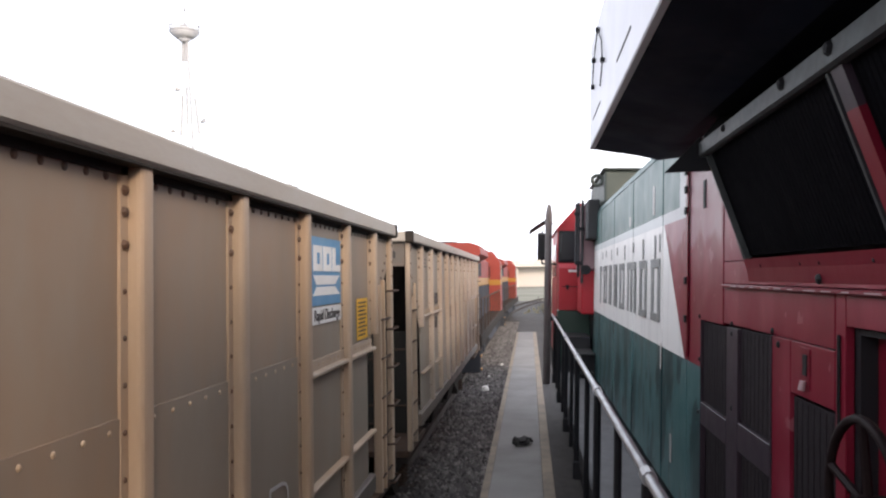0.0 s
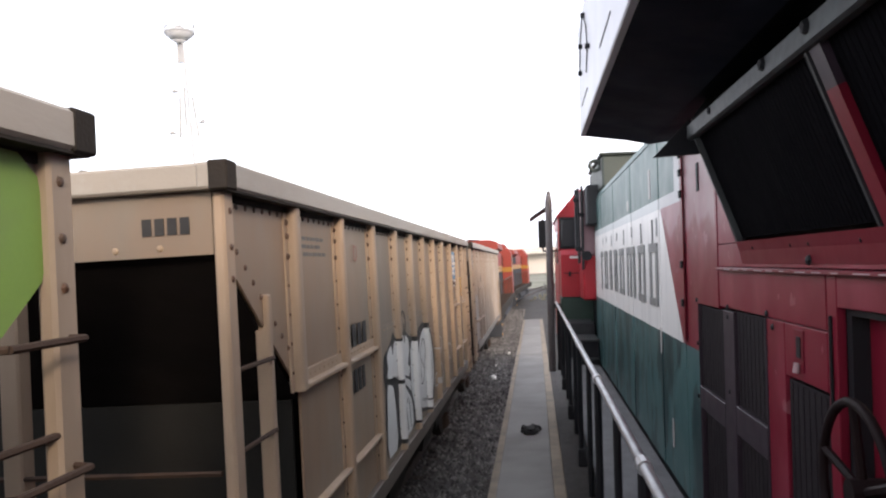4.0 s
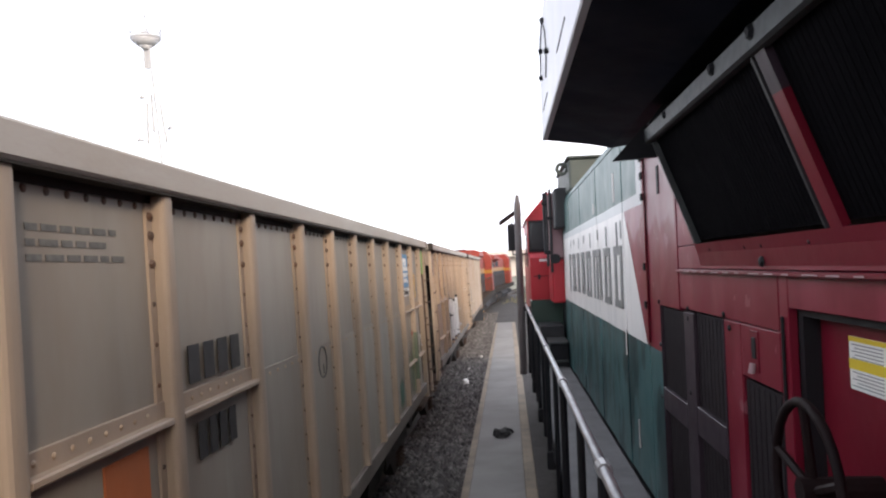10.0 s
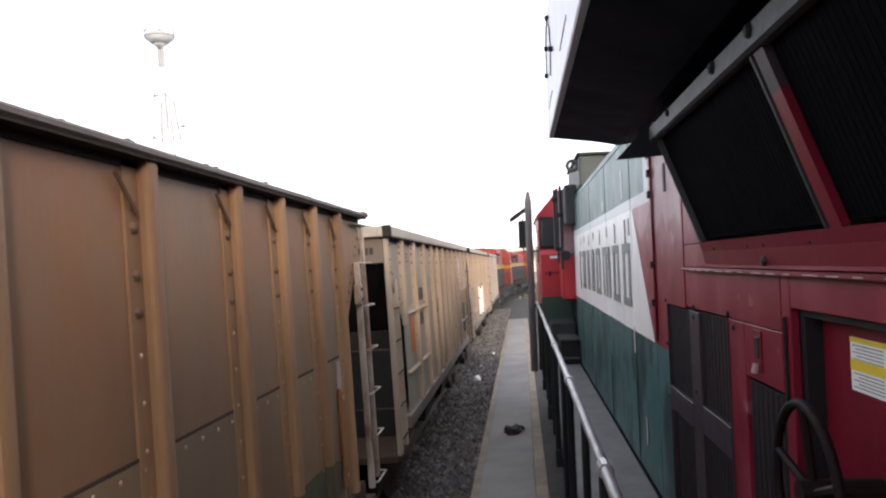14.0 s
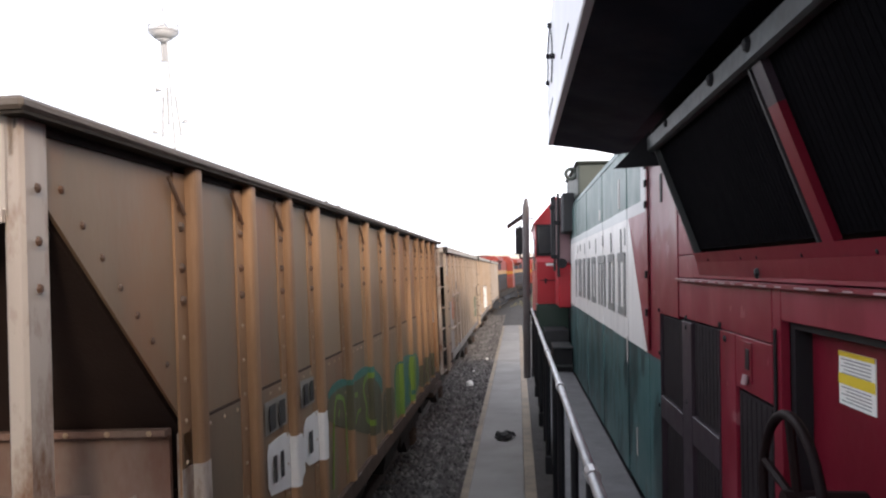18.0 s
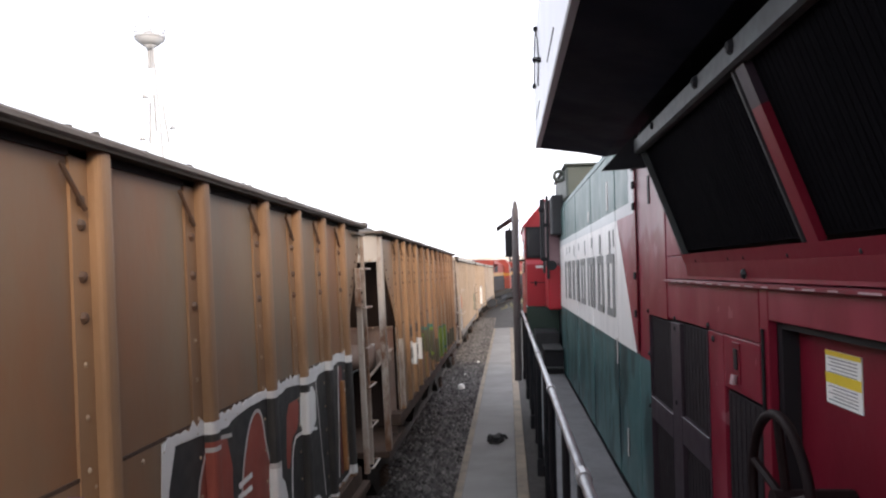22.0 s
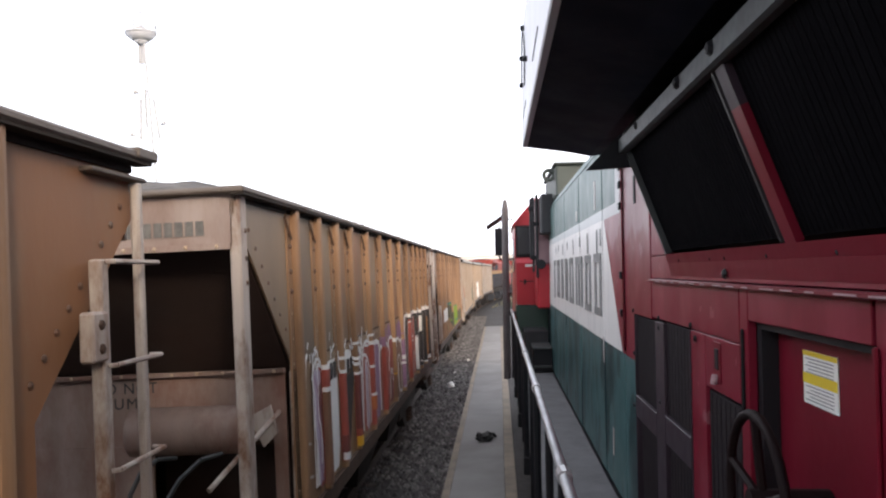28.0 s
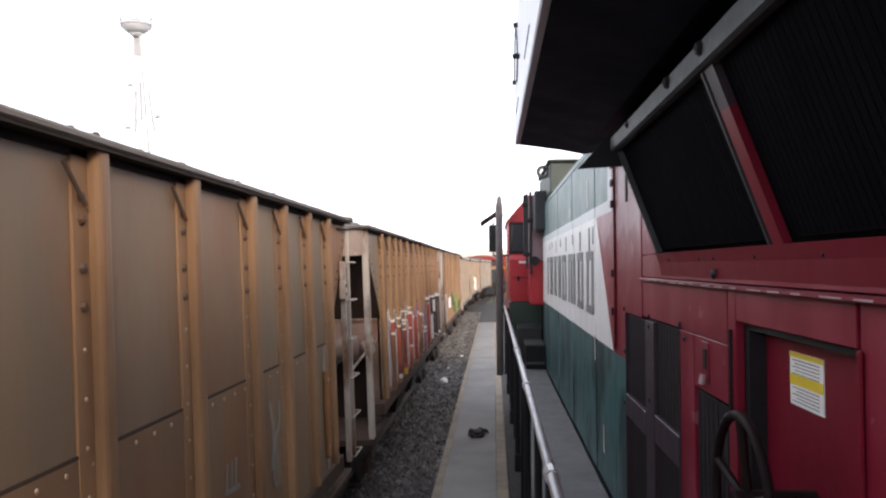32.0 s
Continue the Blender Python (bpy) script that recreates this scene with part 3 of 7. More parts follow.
def debris():
    th = thing("work_glove", "crumpled dark discarded glove lying on the concrete strip", "glove", Matrix.Translation((-0.335, 15.43, 0.03)))
    rng = random.Random(8)
    bm = bmesh.new()
    bmesh.ops.create_icosphere(bm, subdivisions=3, radius=0.17)
    for v in bm.verts:
        k = 1 + 0.7 * noise.noise(v.co * 11 + Vector((2, 5, 1)))
        v.co = Vector((v.co.x * k * 1.0, v.co.y * k * 1.3, max(0.0, (v.co.z * k * 0.45 + 0.06))))
    me = bpy.data.meshes.new("palm")
    bm.to_mesh(me)
    bm.free()
    me.materials.append(M["rag"])
    part("palm", me, "rag", th)
    for a in (0.4, 1.2, 2.4, 4.2):
        d = Vector((math.cos(a), math.sin(a) * 1.3, 0))
        part("finger", Mesh().path([d * 0.1 + Vector((0, 0, 0.05)), d * 0.17 + Vector((0, 0, 0.1)), d * 0.22 + Vector((0, 0, 0.03))], 0.028, 7), "rag", th, smooth=True)


debris()

# ---- distance ----


def radio_tower():
    """A hazy mast: one raked pole under a dish-shaped head, with a guarded platform of aerials half way up."""
    th = thing("radio_tower", "tall pale hazy mast with a dish-shaped railed head", "tower", Matrix.Translation((-53.5, 118.5, 0)))
    H = 42.6
    part("mast", Mesh().tube((2.6, 0, 0), (0.45, 0, H - 1.2), 0.22, 8, 0.2), "tower_paint", th)
    for x in (-0.42, 0.05, 0.42):
        part("hanger", Mesh().tube((x, 0.2, H - 4.6), (x * 0.9, 0.2, H - 0.9), 0.24, 6), "tower_paint", th)
    head = Mesh()
    prof = [(0.4, -1.7), (1.1, -1.15), (2.3, -0.15), (2.35, 0.25), (0.2, 0.3)]
    for (r0, z0), (r1, z1) in zip(prof, prof[1:]):
        head.tube((0, 0, H + z0), (0, 0, H + z1), r0, 18, r1)
    part("head", head, "tower_paint", th, "pale shallow dish-shaped platform", True)
    for k in range(12):
        a = 2 * math.pi * k / 12
        part("rail_post", Mesh().tube((2.25 * math.cos(a), 2.25 * math.sin(a), H), (2.35 * math.cos(a), 2.35 * math.sin(a), H + 1.45), 0.075, 4), "tower_paint", th)
    rail = Mesh()
    for z in (0.8, 1.45):
        rail.ring((0, 0, H + z), 2.33, 0.06, 2, 24, 4)
    part("guard_rail", rail, "tower_paint", th)
    part("cabin", Mesh().box(-0.6, 0.6, -0.6, 0.6, H + 0.1, H + 1.2, 0.1), "tower_paint", th)
    part("antenna", Mesh().tube((0, 0, H + 1.2), (0, 0, H + 4.0), 0.07, 6).tube((0, 0, H + 3.4), (0, 0, H + 4.2), 0.2, 8, 0.12), "tower_paint", th)
    for x0, x1, z0, z1 in ((-0.75, -0.5, 26.2, 32.6), (0.3, 0.2, 28.0, 34.0), (2.25, 1.5, 26.2, 32.5)):
        part("side_antenna", Mesh().tube((x0, 0.3, z0), (x1, 0.3, z1), 0.24, 6), "tower_paint", th)
        part("standoff", Mesh().tube((x0, 0.3, z0 + 1.5), (1.2, 0, z0 + 1.6), 0.05, 5), "tower_paint", th)
    for x, z, s in ((-1.2, 26.8, -1), (2.5, 28.2, 1), (-0.5, 33.4, -1)):
        part("dish", Mesh().tube((x, 0.0, z), (x + s * 0.9, -0.3, z + 0.2), 0.12, 10, 0.42), "tower_paint", th)


radio_tower()


def overpass():
    th = thing("overpass", "far concrete road bridge across the yard, distance haze put into its pale colour", "bridge", Matrix.Translation((0, 240, 0)))
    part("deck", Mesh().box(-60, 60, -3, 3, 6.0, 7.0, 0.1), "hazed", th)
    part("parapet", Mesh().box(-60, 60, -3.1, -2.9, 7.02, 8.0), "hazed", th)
    # added pale backing in place of the bright haze under the deck
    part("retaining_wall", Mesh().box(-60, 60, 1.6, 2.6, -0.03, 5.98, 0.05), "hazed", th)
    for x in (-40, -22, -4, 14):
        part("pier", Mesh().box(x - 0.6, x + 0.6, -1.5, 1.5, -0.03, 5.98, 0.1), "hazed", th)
    for y, x, h in ((150, -8.0, 14.5),):
        pole = thing("light_pole", "thin tall pole standing in the far yard", "pole", Matrix.Translation((x, y, 0)))
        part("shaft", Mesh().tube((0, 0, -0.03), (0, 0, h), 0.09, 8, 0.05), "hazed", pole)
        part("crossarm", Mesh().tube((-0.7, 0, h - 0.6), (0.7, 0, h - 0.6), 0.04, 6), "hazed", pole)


overpass()


def bushes():
    rng = random.Random(11)
    mb = Mesh()
    for _ in range(500):
        y = rng.uniform(70, 150)
        x = rng.uniform(-1.2, 3.5) + max(0, (y - 49)) ** 2 / 700
        h = rng.uniform(0.06, 0.26)
        a = rng.uniform(0, 3.14)
        for j in range(3):
            c, s = math.cos(a + j), math.sin(a + j)
            w = 0.25 * h + 0.08
            mb.add([(x - w * c, y - w * s, -0.03), (x + w * c, y + w * s, -0.03), (x + 0.3 * w * c + rng.uniform(-0.1, 0.1), y, h)], [(0, 1, 2)])
    solid("weeds", mb, "weeds", "patchy dry green weeds beside the far track", "weeds", "stuff")


bushes()


# ---- the moving hopper train ----
SILL, FACE = 1.50, 1.55
SHEETS = {"grey": 1.48, "brown": 1.485}


def rivet_rows(ys, zs, x, sign=1, r=0.013):
    mb = Mesh()
    for y in ys:
        for z in zs:
            mb.dome((x, y, z), r, 0, sign)
    return mb


def truck(parent, y0):
    """A freight truck: side frames, bolster, springs, two wheelsets."""
    th = part("truck", Mesh().box(-1.0, 1.0, y0 - 0.25, y0 + 0.25, 0.5, 0.75, 0.03), "under", parent)
    for sx in (-1, 1):
        xa, xb = sorted((sx * 0.93, sx * 1.08))
        poly = [(y0 - 1.15, 0.55), (y0 - 1.1, 0.8), (y0 - 0.45, 0.92), (y0 + 0.45, 0.92), (y0 + 1.1, 0.8), (y0 + 1.15, 0.55), (y0 + 0.8, 0.58), (y0 + 0.45, 0.32), (y0 - 0.45, 0.32), (y0 - 0.8, 0.58)]
        part("side_frame", Mesh().prism(poly, xa, xb), "under", th)
        sp = Mesh()
        for dy in (-0.16, 0.0, 0.16):
            for k in range(4):
                sp.ring((sx * 1.1, y0 + dy, 0.4 + 0.06 * k), 0.06, 0.014, 2, 10, 5)
        part("springs", sp, "rust_dark", th)
    for dy in (-0.89, 0.89):
        ws = Mesh().tube((-1.0, 0, 0), (1.0, 0, 0), 0.08, 10)
        for sx in (-1, 1):
            ws.tube((sx * 0.65, 0, 0), (sx * 0.79, 0, 0), 0.42, 24)
            ws.tube((sx * 0.62, 0, 0), (sx * 0.66, 0, 0), 0.45, 24)
            for k in range(3):
                a = 2 * math.pi * k / 3
                ws.tube((sx * 1.0, 0.05 * math.cos(a), 0.05 * math.sin(a)), (sx * 1.02, 0.05 * math.cos(a), 0.05 * math.sin(a)), 0.018, 6)
        put(part("wheelset", ws, "under", th), 0, y0 + dy, 0.59)
    return th


# the rounded crown of a pressed side post: depth behind the face, and place across it
CROWN = [(-0.026, -0.10), (-0.012, -0.097), (-0.003, -0.086), (0.0, -0.066), (0.0, -0.034), (-0.003, -0.014), (-0.012, -0.003), (-0.026, 0.0)]


def hopper_car(style):
    """An open-top hopper car; the origin is on the track under the rear end, the car runs to +y."""
    grey = style == "grey"
    SHEET = SHEETS[style]
    L = 12.84 if grey else 13.04
    TOP = 3.84 if grey else 3.89
    sheet, post, chord = (("grey_sheet", "grey_post", "grey_chord") if grey else ("brown_sheet", "brown_post", "brown_chord"))
    th = thing("hopper_car", "weathered grey steel open hopper car loaded with stone" if grey else "rust-brown weathered steel open hopper car loaded with stone", "hopper car", group="hopper cars of the train")
    if grey:
        posts = [1.11, 2.22, 3.36, 4.47, 5.46, 6.46, 7.48, 8.51, 9.67, 10.83, 11.92]
        dz0, dz1, dy = 3.46, 2.60, 1.14
    else:
        posts = [1.35, 2.13, 2.89, 3.63, 4.65, 5.65, 6.67, 7.68, 8.69, 9.71, 10.50, 11.30, 12.09]
        dz0, dz1, dy = 3.72, 2.68, 1.17
    ctop = TOP - (0.125 if grey else 0.042)
    pz = 3.42 if grey else 3.53
    fz0, fz1 = (dz0, dz1) if grey else (3.60, 2.86)
    fy = dy if grey else 0.76                    # the brown cars' front sheet runs on to just past the last post
    outline = [(0.0, ctop + 0.02), (0.0, dz0), (dy, dz1), (dy, SILL), (L - fy, SILL), (L - fy, fz1), (L, fz0), (L, ctop + 0.02)]
    for sx in (1, -1):
        a, b = sorted((sx * (SHEET - 0.015), sx * SHEET))
        part("side_sheet", Mesh().prism(outline, a, b), sheet, th)
        a, b = sorted((sx * (SHEET - 0.06), sx * (FACE + 0.02)))
        part("top_chord", Mesh().box(a, b, -0.08, L + 0.08, ctop, TOP, 0.012), chord, th)
        part("side_sill", Mesh().box(*sorted((sx * (SHEET - 0.10), sx * (FACE - 0.02))), dy - 0.3, L - fy + 0.1, SILL - 0.16, SILL, 0.01), "brown_chord" if grey else "rust_dark", th)
        # dark strips put in for the band of shade below the chord
        part("chord_lip", Mesh().box(*sorted((sx * (SHEET + 0.002), sx * (FACE + 0.012))), -0.06, L + 0.06, ctop - 0.012, ctop - 0.002).box(*sorted((sx * (SHEET + 0.002), sx * (SHEET + 0.012))), 0.0, L, ctop - 0.045, ctop - 0.0125), "under", th)
        # posts: a web, an outer face and a riveted foot along the sheet
        pm = {}
        for y in posts:
            low = SILL
            if y < dy:
                low = dz0 + (dz1 - dz0) * y / dy
            if y > L - fy:
                low = fz0 + (fz1 - fz0) * (L - y) / fy
            key = round(low, 3)
            if key not in pm:
                mb = Mesh()
                wx = FACE
                outer = [(SHEET, -0.10)] + [(wx + d, q) for d, q in CROWN] + [(SHEET, 0.0)]
                mb.prism([(sx * p, q) for p, q in outer], low, ctop, 2)
                mb.box(*sorted((sx * SHEET, sx * (SHEET + 0.012))), -0.155 if grey else -0.22, -0.10, low, ctop - 0.02)
                rv, bo = Mesh(), Mesh()
                yr = -0.128 if grey else -0.16
                heads = (0.10, 0.18, 0.30) if grey else (0.20, 0.29, 0.48, 0.63)
                for d in heads:
                    if ctop - d > low + 0.05:
                        bo.dome((sx * (SHEET + 0.012), yr, ctop - d), 0.022 if grey else 0.025, 0, sx, 0.8)
                z = ctop - heads[-1] - 0.17
                while z > low + 0.05:
                    rv.dome((sx * (SHEET + 0.012), yr, z), 0.0125, 0, sx, 0.7)
                    z -= 0.17 if grey else 0.19
                pm[key] = (mb.mesh("post", post), rv.mesh("rivets", "rivet" if grey else "rivet_pale"), bo.mesh("bolts", "rivet"))
            p = put(part("post", pm[key][0], post, th), 0, y, 0)
            part("rivets", pm[key][1], "rivet", p)
            part("bolts", pm[key][2], "rivet", p)
            if not grey and sx > 0:
                part("gusset", Mesh().tube((SHEET + 0.02, -0.29, ctop - 0.075), (SHEET + 0.03, -0.15, ctop - 0.235), 0.010, 6), "rivet", p)
        if sx > 0:
            if grey:
                # short ledges in the two end bays, a lapped seam between
                for y0, y1 in ((posts[0], posts[1] - 0.1), (posts[1], posts[2] - 0.1), (posts[8], posts[9] - 0.1), (posts[9], posts[10] - 0.1)):
                    lg = part("ledge", Mesh().box(SHEET, SHEET + 0.064, y0, y1, 2.735, 2.765, 0.006).box(SHEET, SHEET + 0.019, y0, y1, 2.766, 2.835), "grey_post", th)
                    part("rivets", rivet_rows([y0 + 0.08 + 0.11 * i for i in range(8)], (2.80,), SHEET + 0.019), "rivet_pale", lg)
                    part("ledge", Mesh().box(SHEET, SHEET + 0.06, y0, y1, 1.98, 2.01, 0.006), "grey_post", th)
                part("seam", Mesh().box(SHEET, SHEET + 0.008, posts[2], posts[8] - 0.1, SILL, 2.79), sheet, th)
                part("seam_rivets", rivet_rows([posts[2] + 0.1 + 0.165 * i for i in range(38)], (2.75,), SHEET + 0.008), "rivet_pale", th)
                part("top_rivets", rivet_rows([0.12 + 0.125 * i for i in range(101)], (ctop - 0.06,), SHEET, 1, 0.017), "rivet", th)
            else:
                part("seam", Mesh().box(SHEET, SHEET + 0.008, dy, L - dy, SILL, 2.64), sheet, th)
                # thin dark strip drawn as the lap's shadow line, rust included
                part("seam_edge", Mesh().box(SHEET, SHEET + 0.009, dy, L - dy, 2.641, 2.656), "rust_dark", th, "dark line for the shade under the lapped sheets, with some rust")
                part("seam_rivets", rivet_rows([dy + 0.12 + 0.19 * i for i in range(54)], (2.60,), SHEET + 0.008), "rivet_pale", th)
                ds = Mesh()
                for i in range(9):
                    f = (i + 0.5) / 9
                    ds.dome((SHEET, dy * f + 0.06, dz0 + (dz1 - dz0) * f + 0.09), 0.017, 0, 1)
                    ds.dome((SHEET, L - fy * f - 0.06, fz0 + (fz1 - fz0) * f + 0.09), 0.017, 0, 1)
                part("edge_rivets", ds, "rivet", th)
            if grey:
                ds = Mesh()
                for i in range(11):
                    f = (i + 0.5) / 11
                    ds.dome((SHEET, dy * f + 0.07, dz0 + (dz1 - dz0) * f + 0.09), 0.018, 0, 1)
                    ds.dome((SHEET, L - dy * f - 0.07, dz0 + (dz1 - dz0) * f + 0.09), 0.018, 0, 1)
                part("edge_rivets", ds, "rivet", th)
    # ends: top panel, slope sheet, corner and end posts, grab irons, platform
    for end, y0, s in (("rear", 0.0, 1), ("front", L, -1)):
        def Y(d):
            return y0 + s * d
        def yb(d0, d1):
            return sorted((Y(d0), Y(d1)))
        endmat = "end_grey_shade" if grey else "cream"
        part("end_panel", Mesh().box(-SHEET + 0.02, SHEET - 0.02, *yb(0.0, 0.02), pz, ctop), endmat, th, "" if grey else "cream-painted upper end panel streaked with rust")
        part("end_chord", Mesh().box(-FACE, FACE, *yb(-0.07, 0.06), ctop + 0.002, TOP - 0.002, 0.012), chord, th)
        # slope sheet coloured dark for the shade of the recess
        part("slope_sheet", Mesh().prism([(Y(0.03), dz0 - 0.03), (Y(0.06), dz0 - 0.02), (Y(dy + 1.2), dz1 - 1.0), (Y(dy + 1.17), dz1 - 1.02), (Y(dy), dz1 - 0.02)], -SHEET + 0.03, SHEET - 0.03), "end_shade_black" if grey else "end_dark", th)
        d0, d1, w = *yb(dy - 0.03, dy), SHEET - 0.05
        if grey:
            part("bulkhead", Mesh().box(-w, w, d0, d1, 1.2, dz1 - 0.04), "end_green_shade", th)
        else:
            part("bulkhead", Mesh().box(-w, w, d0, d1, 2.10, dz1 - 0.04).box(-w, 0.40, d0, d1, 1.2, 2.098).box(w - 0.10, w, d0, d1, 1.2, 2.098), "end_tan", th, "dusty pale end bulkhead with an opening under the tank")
            # dark back plate; colour includes the shade cast by the tank
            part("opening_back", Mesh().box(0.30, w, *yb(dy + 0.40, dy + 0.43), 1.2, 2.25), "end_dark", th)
            part("opening_lip", Mesh().box(0.40, w - 0.10, *yb(dy - 0.05, dy - 0.032), 2.09, 2.12), "rust_dark", th)
            bolts = Mesh()
            for i in range(15):
                bolts.dome((-1.36 + 0.195 * i, Y(dy - 0.09), dz1 - 0.045), 0.015, 1, -s)
                bolts.dome((-1.36 + 0.195 * i, Y(-0.015), pz), 0.015, 1, -s)
            part("panel_rivets", bolts, "rivet_pale", th)
        part("end_platform", Mesh().box(-SHEET, SHEET, *yb(0.0, dy + 0.4), 1.12, 1.2, 0.01), "rust_dark", th)
        part("centre_sill", Mesh().box(-0.22, 0.22, *yb(-0.35, 2.4), 0.8, 1.11, 0.02), "under", th)
        part("coupler", Mesh().box(-0.11, 0.11, *yb(-0.62, -0.3), 0.82, 1.02, 0.03).box(-0.17, 0.17, *yb(-0.66, -0.5), 0.80, 1.06, 0.04), "rust_dark", th)
        cmat = "grey_post" if grey else "cream"
        for sx in (1, -1):
            a, b = sorted((sx * (SHEET - (0.012 if grey else 0.04)), sx * (SHEET + (0.045 if grey else 0.03))))
            if not grey and s < 0 and sx > 0:
                continue
            cp = part("corner_post", Mesh().box(a, b, *(yb(-0.02, 0.10) if grey else yb(0.0, 0.14)), 1.2, ctop, 0.012), cmat, th, "" if grey else "cream corner post with rust runs")
            part("rivets", Mesh().dome((sx * (SHEET + 0.045), Y(0.05), 3.62), 0.018, 0, sx).dome((sx * (SHEET + 0.045), Y(0.05), 3.45), 0.018, 0, sx).dome((sx * (SHEET + 0.045), Y(0.05), 3.3), 0.018, 0, sx), "rivet", cp)
            if grey:
                a, b = sorted((sx * (SHEET - 0.05), sx * (SHEET + 0.03)))
                part("ladder_stile", Mesh().box(a, b, *yb(0.56, 0.62), 1.2, dz0 - 0.25, 0.008), "grey_post", th)
                for k in range(5):
                    part("rung", Mesh().tube((sx * (SHEET + 0.03), Y(0.08), 1.35 + 0.38 * k), (sx * (SHEET + 0.03), Y(0.6), 1.35 + 0.38 * k), 0.012, 6), "rust_dark", th)
        if grey:
            for sx in (1, -1):
                part("chord_cap", Mesh().box(*sorted((sx * (SHEET - 0.0), sx * (FACE + 0.024))), *yb(-0.085, 0.04), ctop - 0.006, TOP + 0.006, 0.008), "under", th, "black corner cap of the top chord")
            for x in (-0.45, 0.45):
                part("end_post", Mesh().box(x - 0.05, x + 0.05, *yb(-0.05, 0.05), 1.2, ctop - 0.12, 0.01), "grey_post", th)
            for z in (2.42, 1.75):
                part("grab_iron", Mesh().tube((-SHEET + 0.02, Y(-0.03), z), (SHEET - 0.02, Y(-0.03), z), 0.014, 6), "rust_dark", th)
            rv = Mesh()
            for x in (-0.9, -0.6, 0.15, 0.75, 0.98, 1.2):
                rv.dome((x, Y(0.0), pz + 0.04), 0.018, 1, -s)
            part("panel_rivets", rv, "rivet_pale", th)
        else:
            part("end_flange", Mesh().box(-SHEET + 0.03, SHEET - 0.03, *yb(-0.015, 0.0), pz - 0.02, pz + 0.02), "cream", th)
            part("bulkhead_flange", Mesh().box(-SHEET + 0.04, SHEET - 0.04, *yb(dy - 0.09, dy - 0.032), dz1 - 0.06, dz1 - 0.03), "end_tan", th)
            if s > 0:
                part("air_reservoir", Mesh().tube((0.42, Y(0.80), 2.27), (1.22, Y(0.80), 2.27), 0.17, 18), "end_tan", th, "horizontal brake air tank brown with dust", True)
                part("air_hose", Mesh().path([(0.80, Y(0.62), 2.12), (0.72, Y(0.5), 2.14), (0.64, Y(0.42), 2.08), (0.58, Y(0.38), 1.94), (0.54, Y(0.36), 1.6), (0.5, Y(0.38), 1.25)], 0.016, 7), "strip", th)
                part("air_hose", Mesh().path([(1.12, Y(0.62), 2.14), (1.02, Y(0.5), 2.13), (0.90, Y(0.42), 2.02), (0.80, Y(0.38), 1.85), (0.74, Y(0.36), 1.6), (0.7, Y(0.38), 1.25)], 0.016, 7), "strip", th)
                part("bracket", Mesh().prism([(1.24, 2.34), (1.40, 2.42), (1.44, 2.22), (1.34, 2.12)], *yb(0.86, 0.89), 1), "cream", th)
                part("bracket_arm", Mesh().tube((1.18, Y(0.2), 2.0), (1.44, Y(0.95), 2.36), 0.018, 7), "cream", th)
            for sx in (1, -1):
                a, b = sorted((sx * (SHEET - 0.02), sx * (SHEET + 0.012)))
                part("corner_plate", Mesh().box(a, b, *yb(dy - 0.02, dy + 0.12), 1.3, 2.62, 0.004), "cream", th)
    for text, x, z in (() if grey else (("DO NOT", -0.06, 2.50), ("HUMP", 0.01, 2.385))):
        for ch in text:
            if ch != " ":
                part("letter", words(ch, 0.118, "black_mark"), "black_mark", th).matrix_local = pose(x, dy - 0.034, z, 0, 0, -90)
            x += 0.05 if ch == " " else 0.098
    # ladder at the front corner
    yl = L
    if not grey:
        part("roof_lip", Mesh().box(-FACE, FACE + 0.03, L - 0.1, L + 0.09, TOP - 0.035, TOP + 0.012, 0.008), chord, th)
        part("lip_bracket", Mesh().box(SHEET - 0.06, FACE - 0.01, L - 0.42, L + 0.05, ctop - 0.085, ctop - 0.066, 0.005), "brown_chord", th)
        lx = SHEET + 0.03
        part("ladder_stile", Mesh().box(lx - 0.02, lx + 0.02, L - 0.03, L + 0.015, 1.36, ctop - 0.09, 0.008), "cream", th, "cream ladder upright with rust")
        part("ladder_stile", Mesh().box(lx - 0.01, lx + 0.045, L - 0.42, L - 0.36, 1.36, 3.42, 0.008), "cream", th, "cream ladder upright with rust")
        for k in range(6):
            z = 1.41 + 0.40 * k
            part("rung", Mesh().path([(lx + 0.05, L - 0.40, z), (lx + 0.075, L - 0.38, z), (lx + 0.075, L + 0.02, z), (lx + 0.02, L + 0.03, z)], 0.0105, 6), "cream", th)
        part("bar", Mesh().box(SHEET + 0.012, SHEET + 0.05, L - 1.33, L - 1.26, 1.62, 2.41, 0.008), "rust_bar", th, "rust-orange upright bar")
        part("bar_bolts", Mesh().dome((SHEET + 0.05, L - 1.295, 2.33), 0.02).dome((SHEET + 0.05, L - 1.295, 1.72), 0.02), "rivet_pale", th)
        bb = part("brake_box", Mesh().box(lx + 0.0, lx + 0.06, L - 0.52, L - 0.40, 3.03, 3.22, 0.01), "cream", th)
        part("knob", Mesh().dome((lx + 0.06, L - 0.46, 3.17), 0.022), "rust_dark", bb)
        part("knob", Mesh().dome((lx + 0.06, L - 0.46, 3.08), 0.022), "rust_dark", bb)
    else:
        # front stiles coloured dark to hold the shade between the cars
        for y in (L - 0.05, L - 0.42):
            part("ladder_stile", Mesh().box(SHEET, SHEET + 0.04, y - 0.022, y + 0.022, 1.2, dz0 + (0.1 if y > L - 0.1 else -0.2), 0.008), "rust_dark", th)
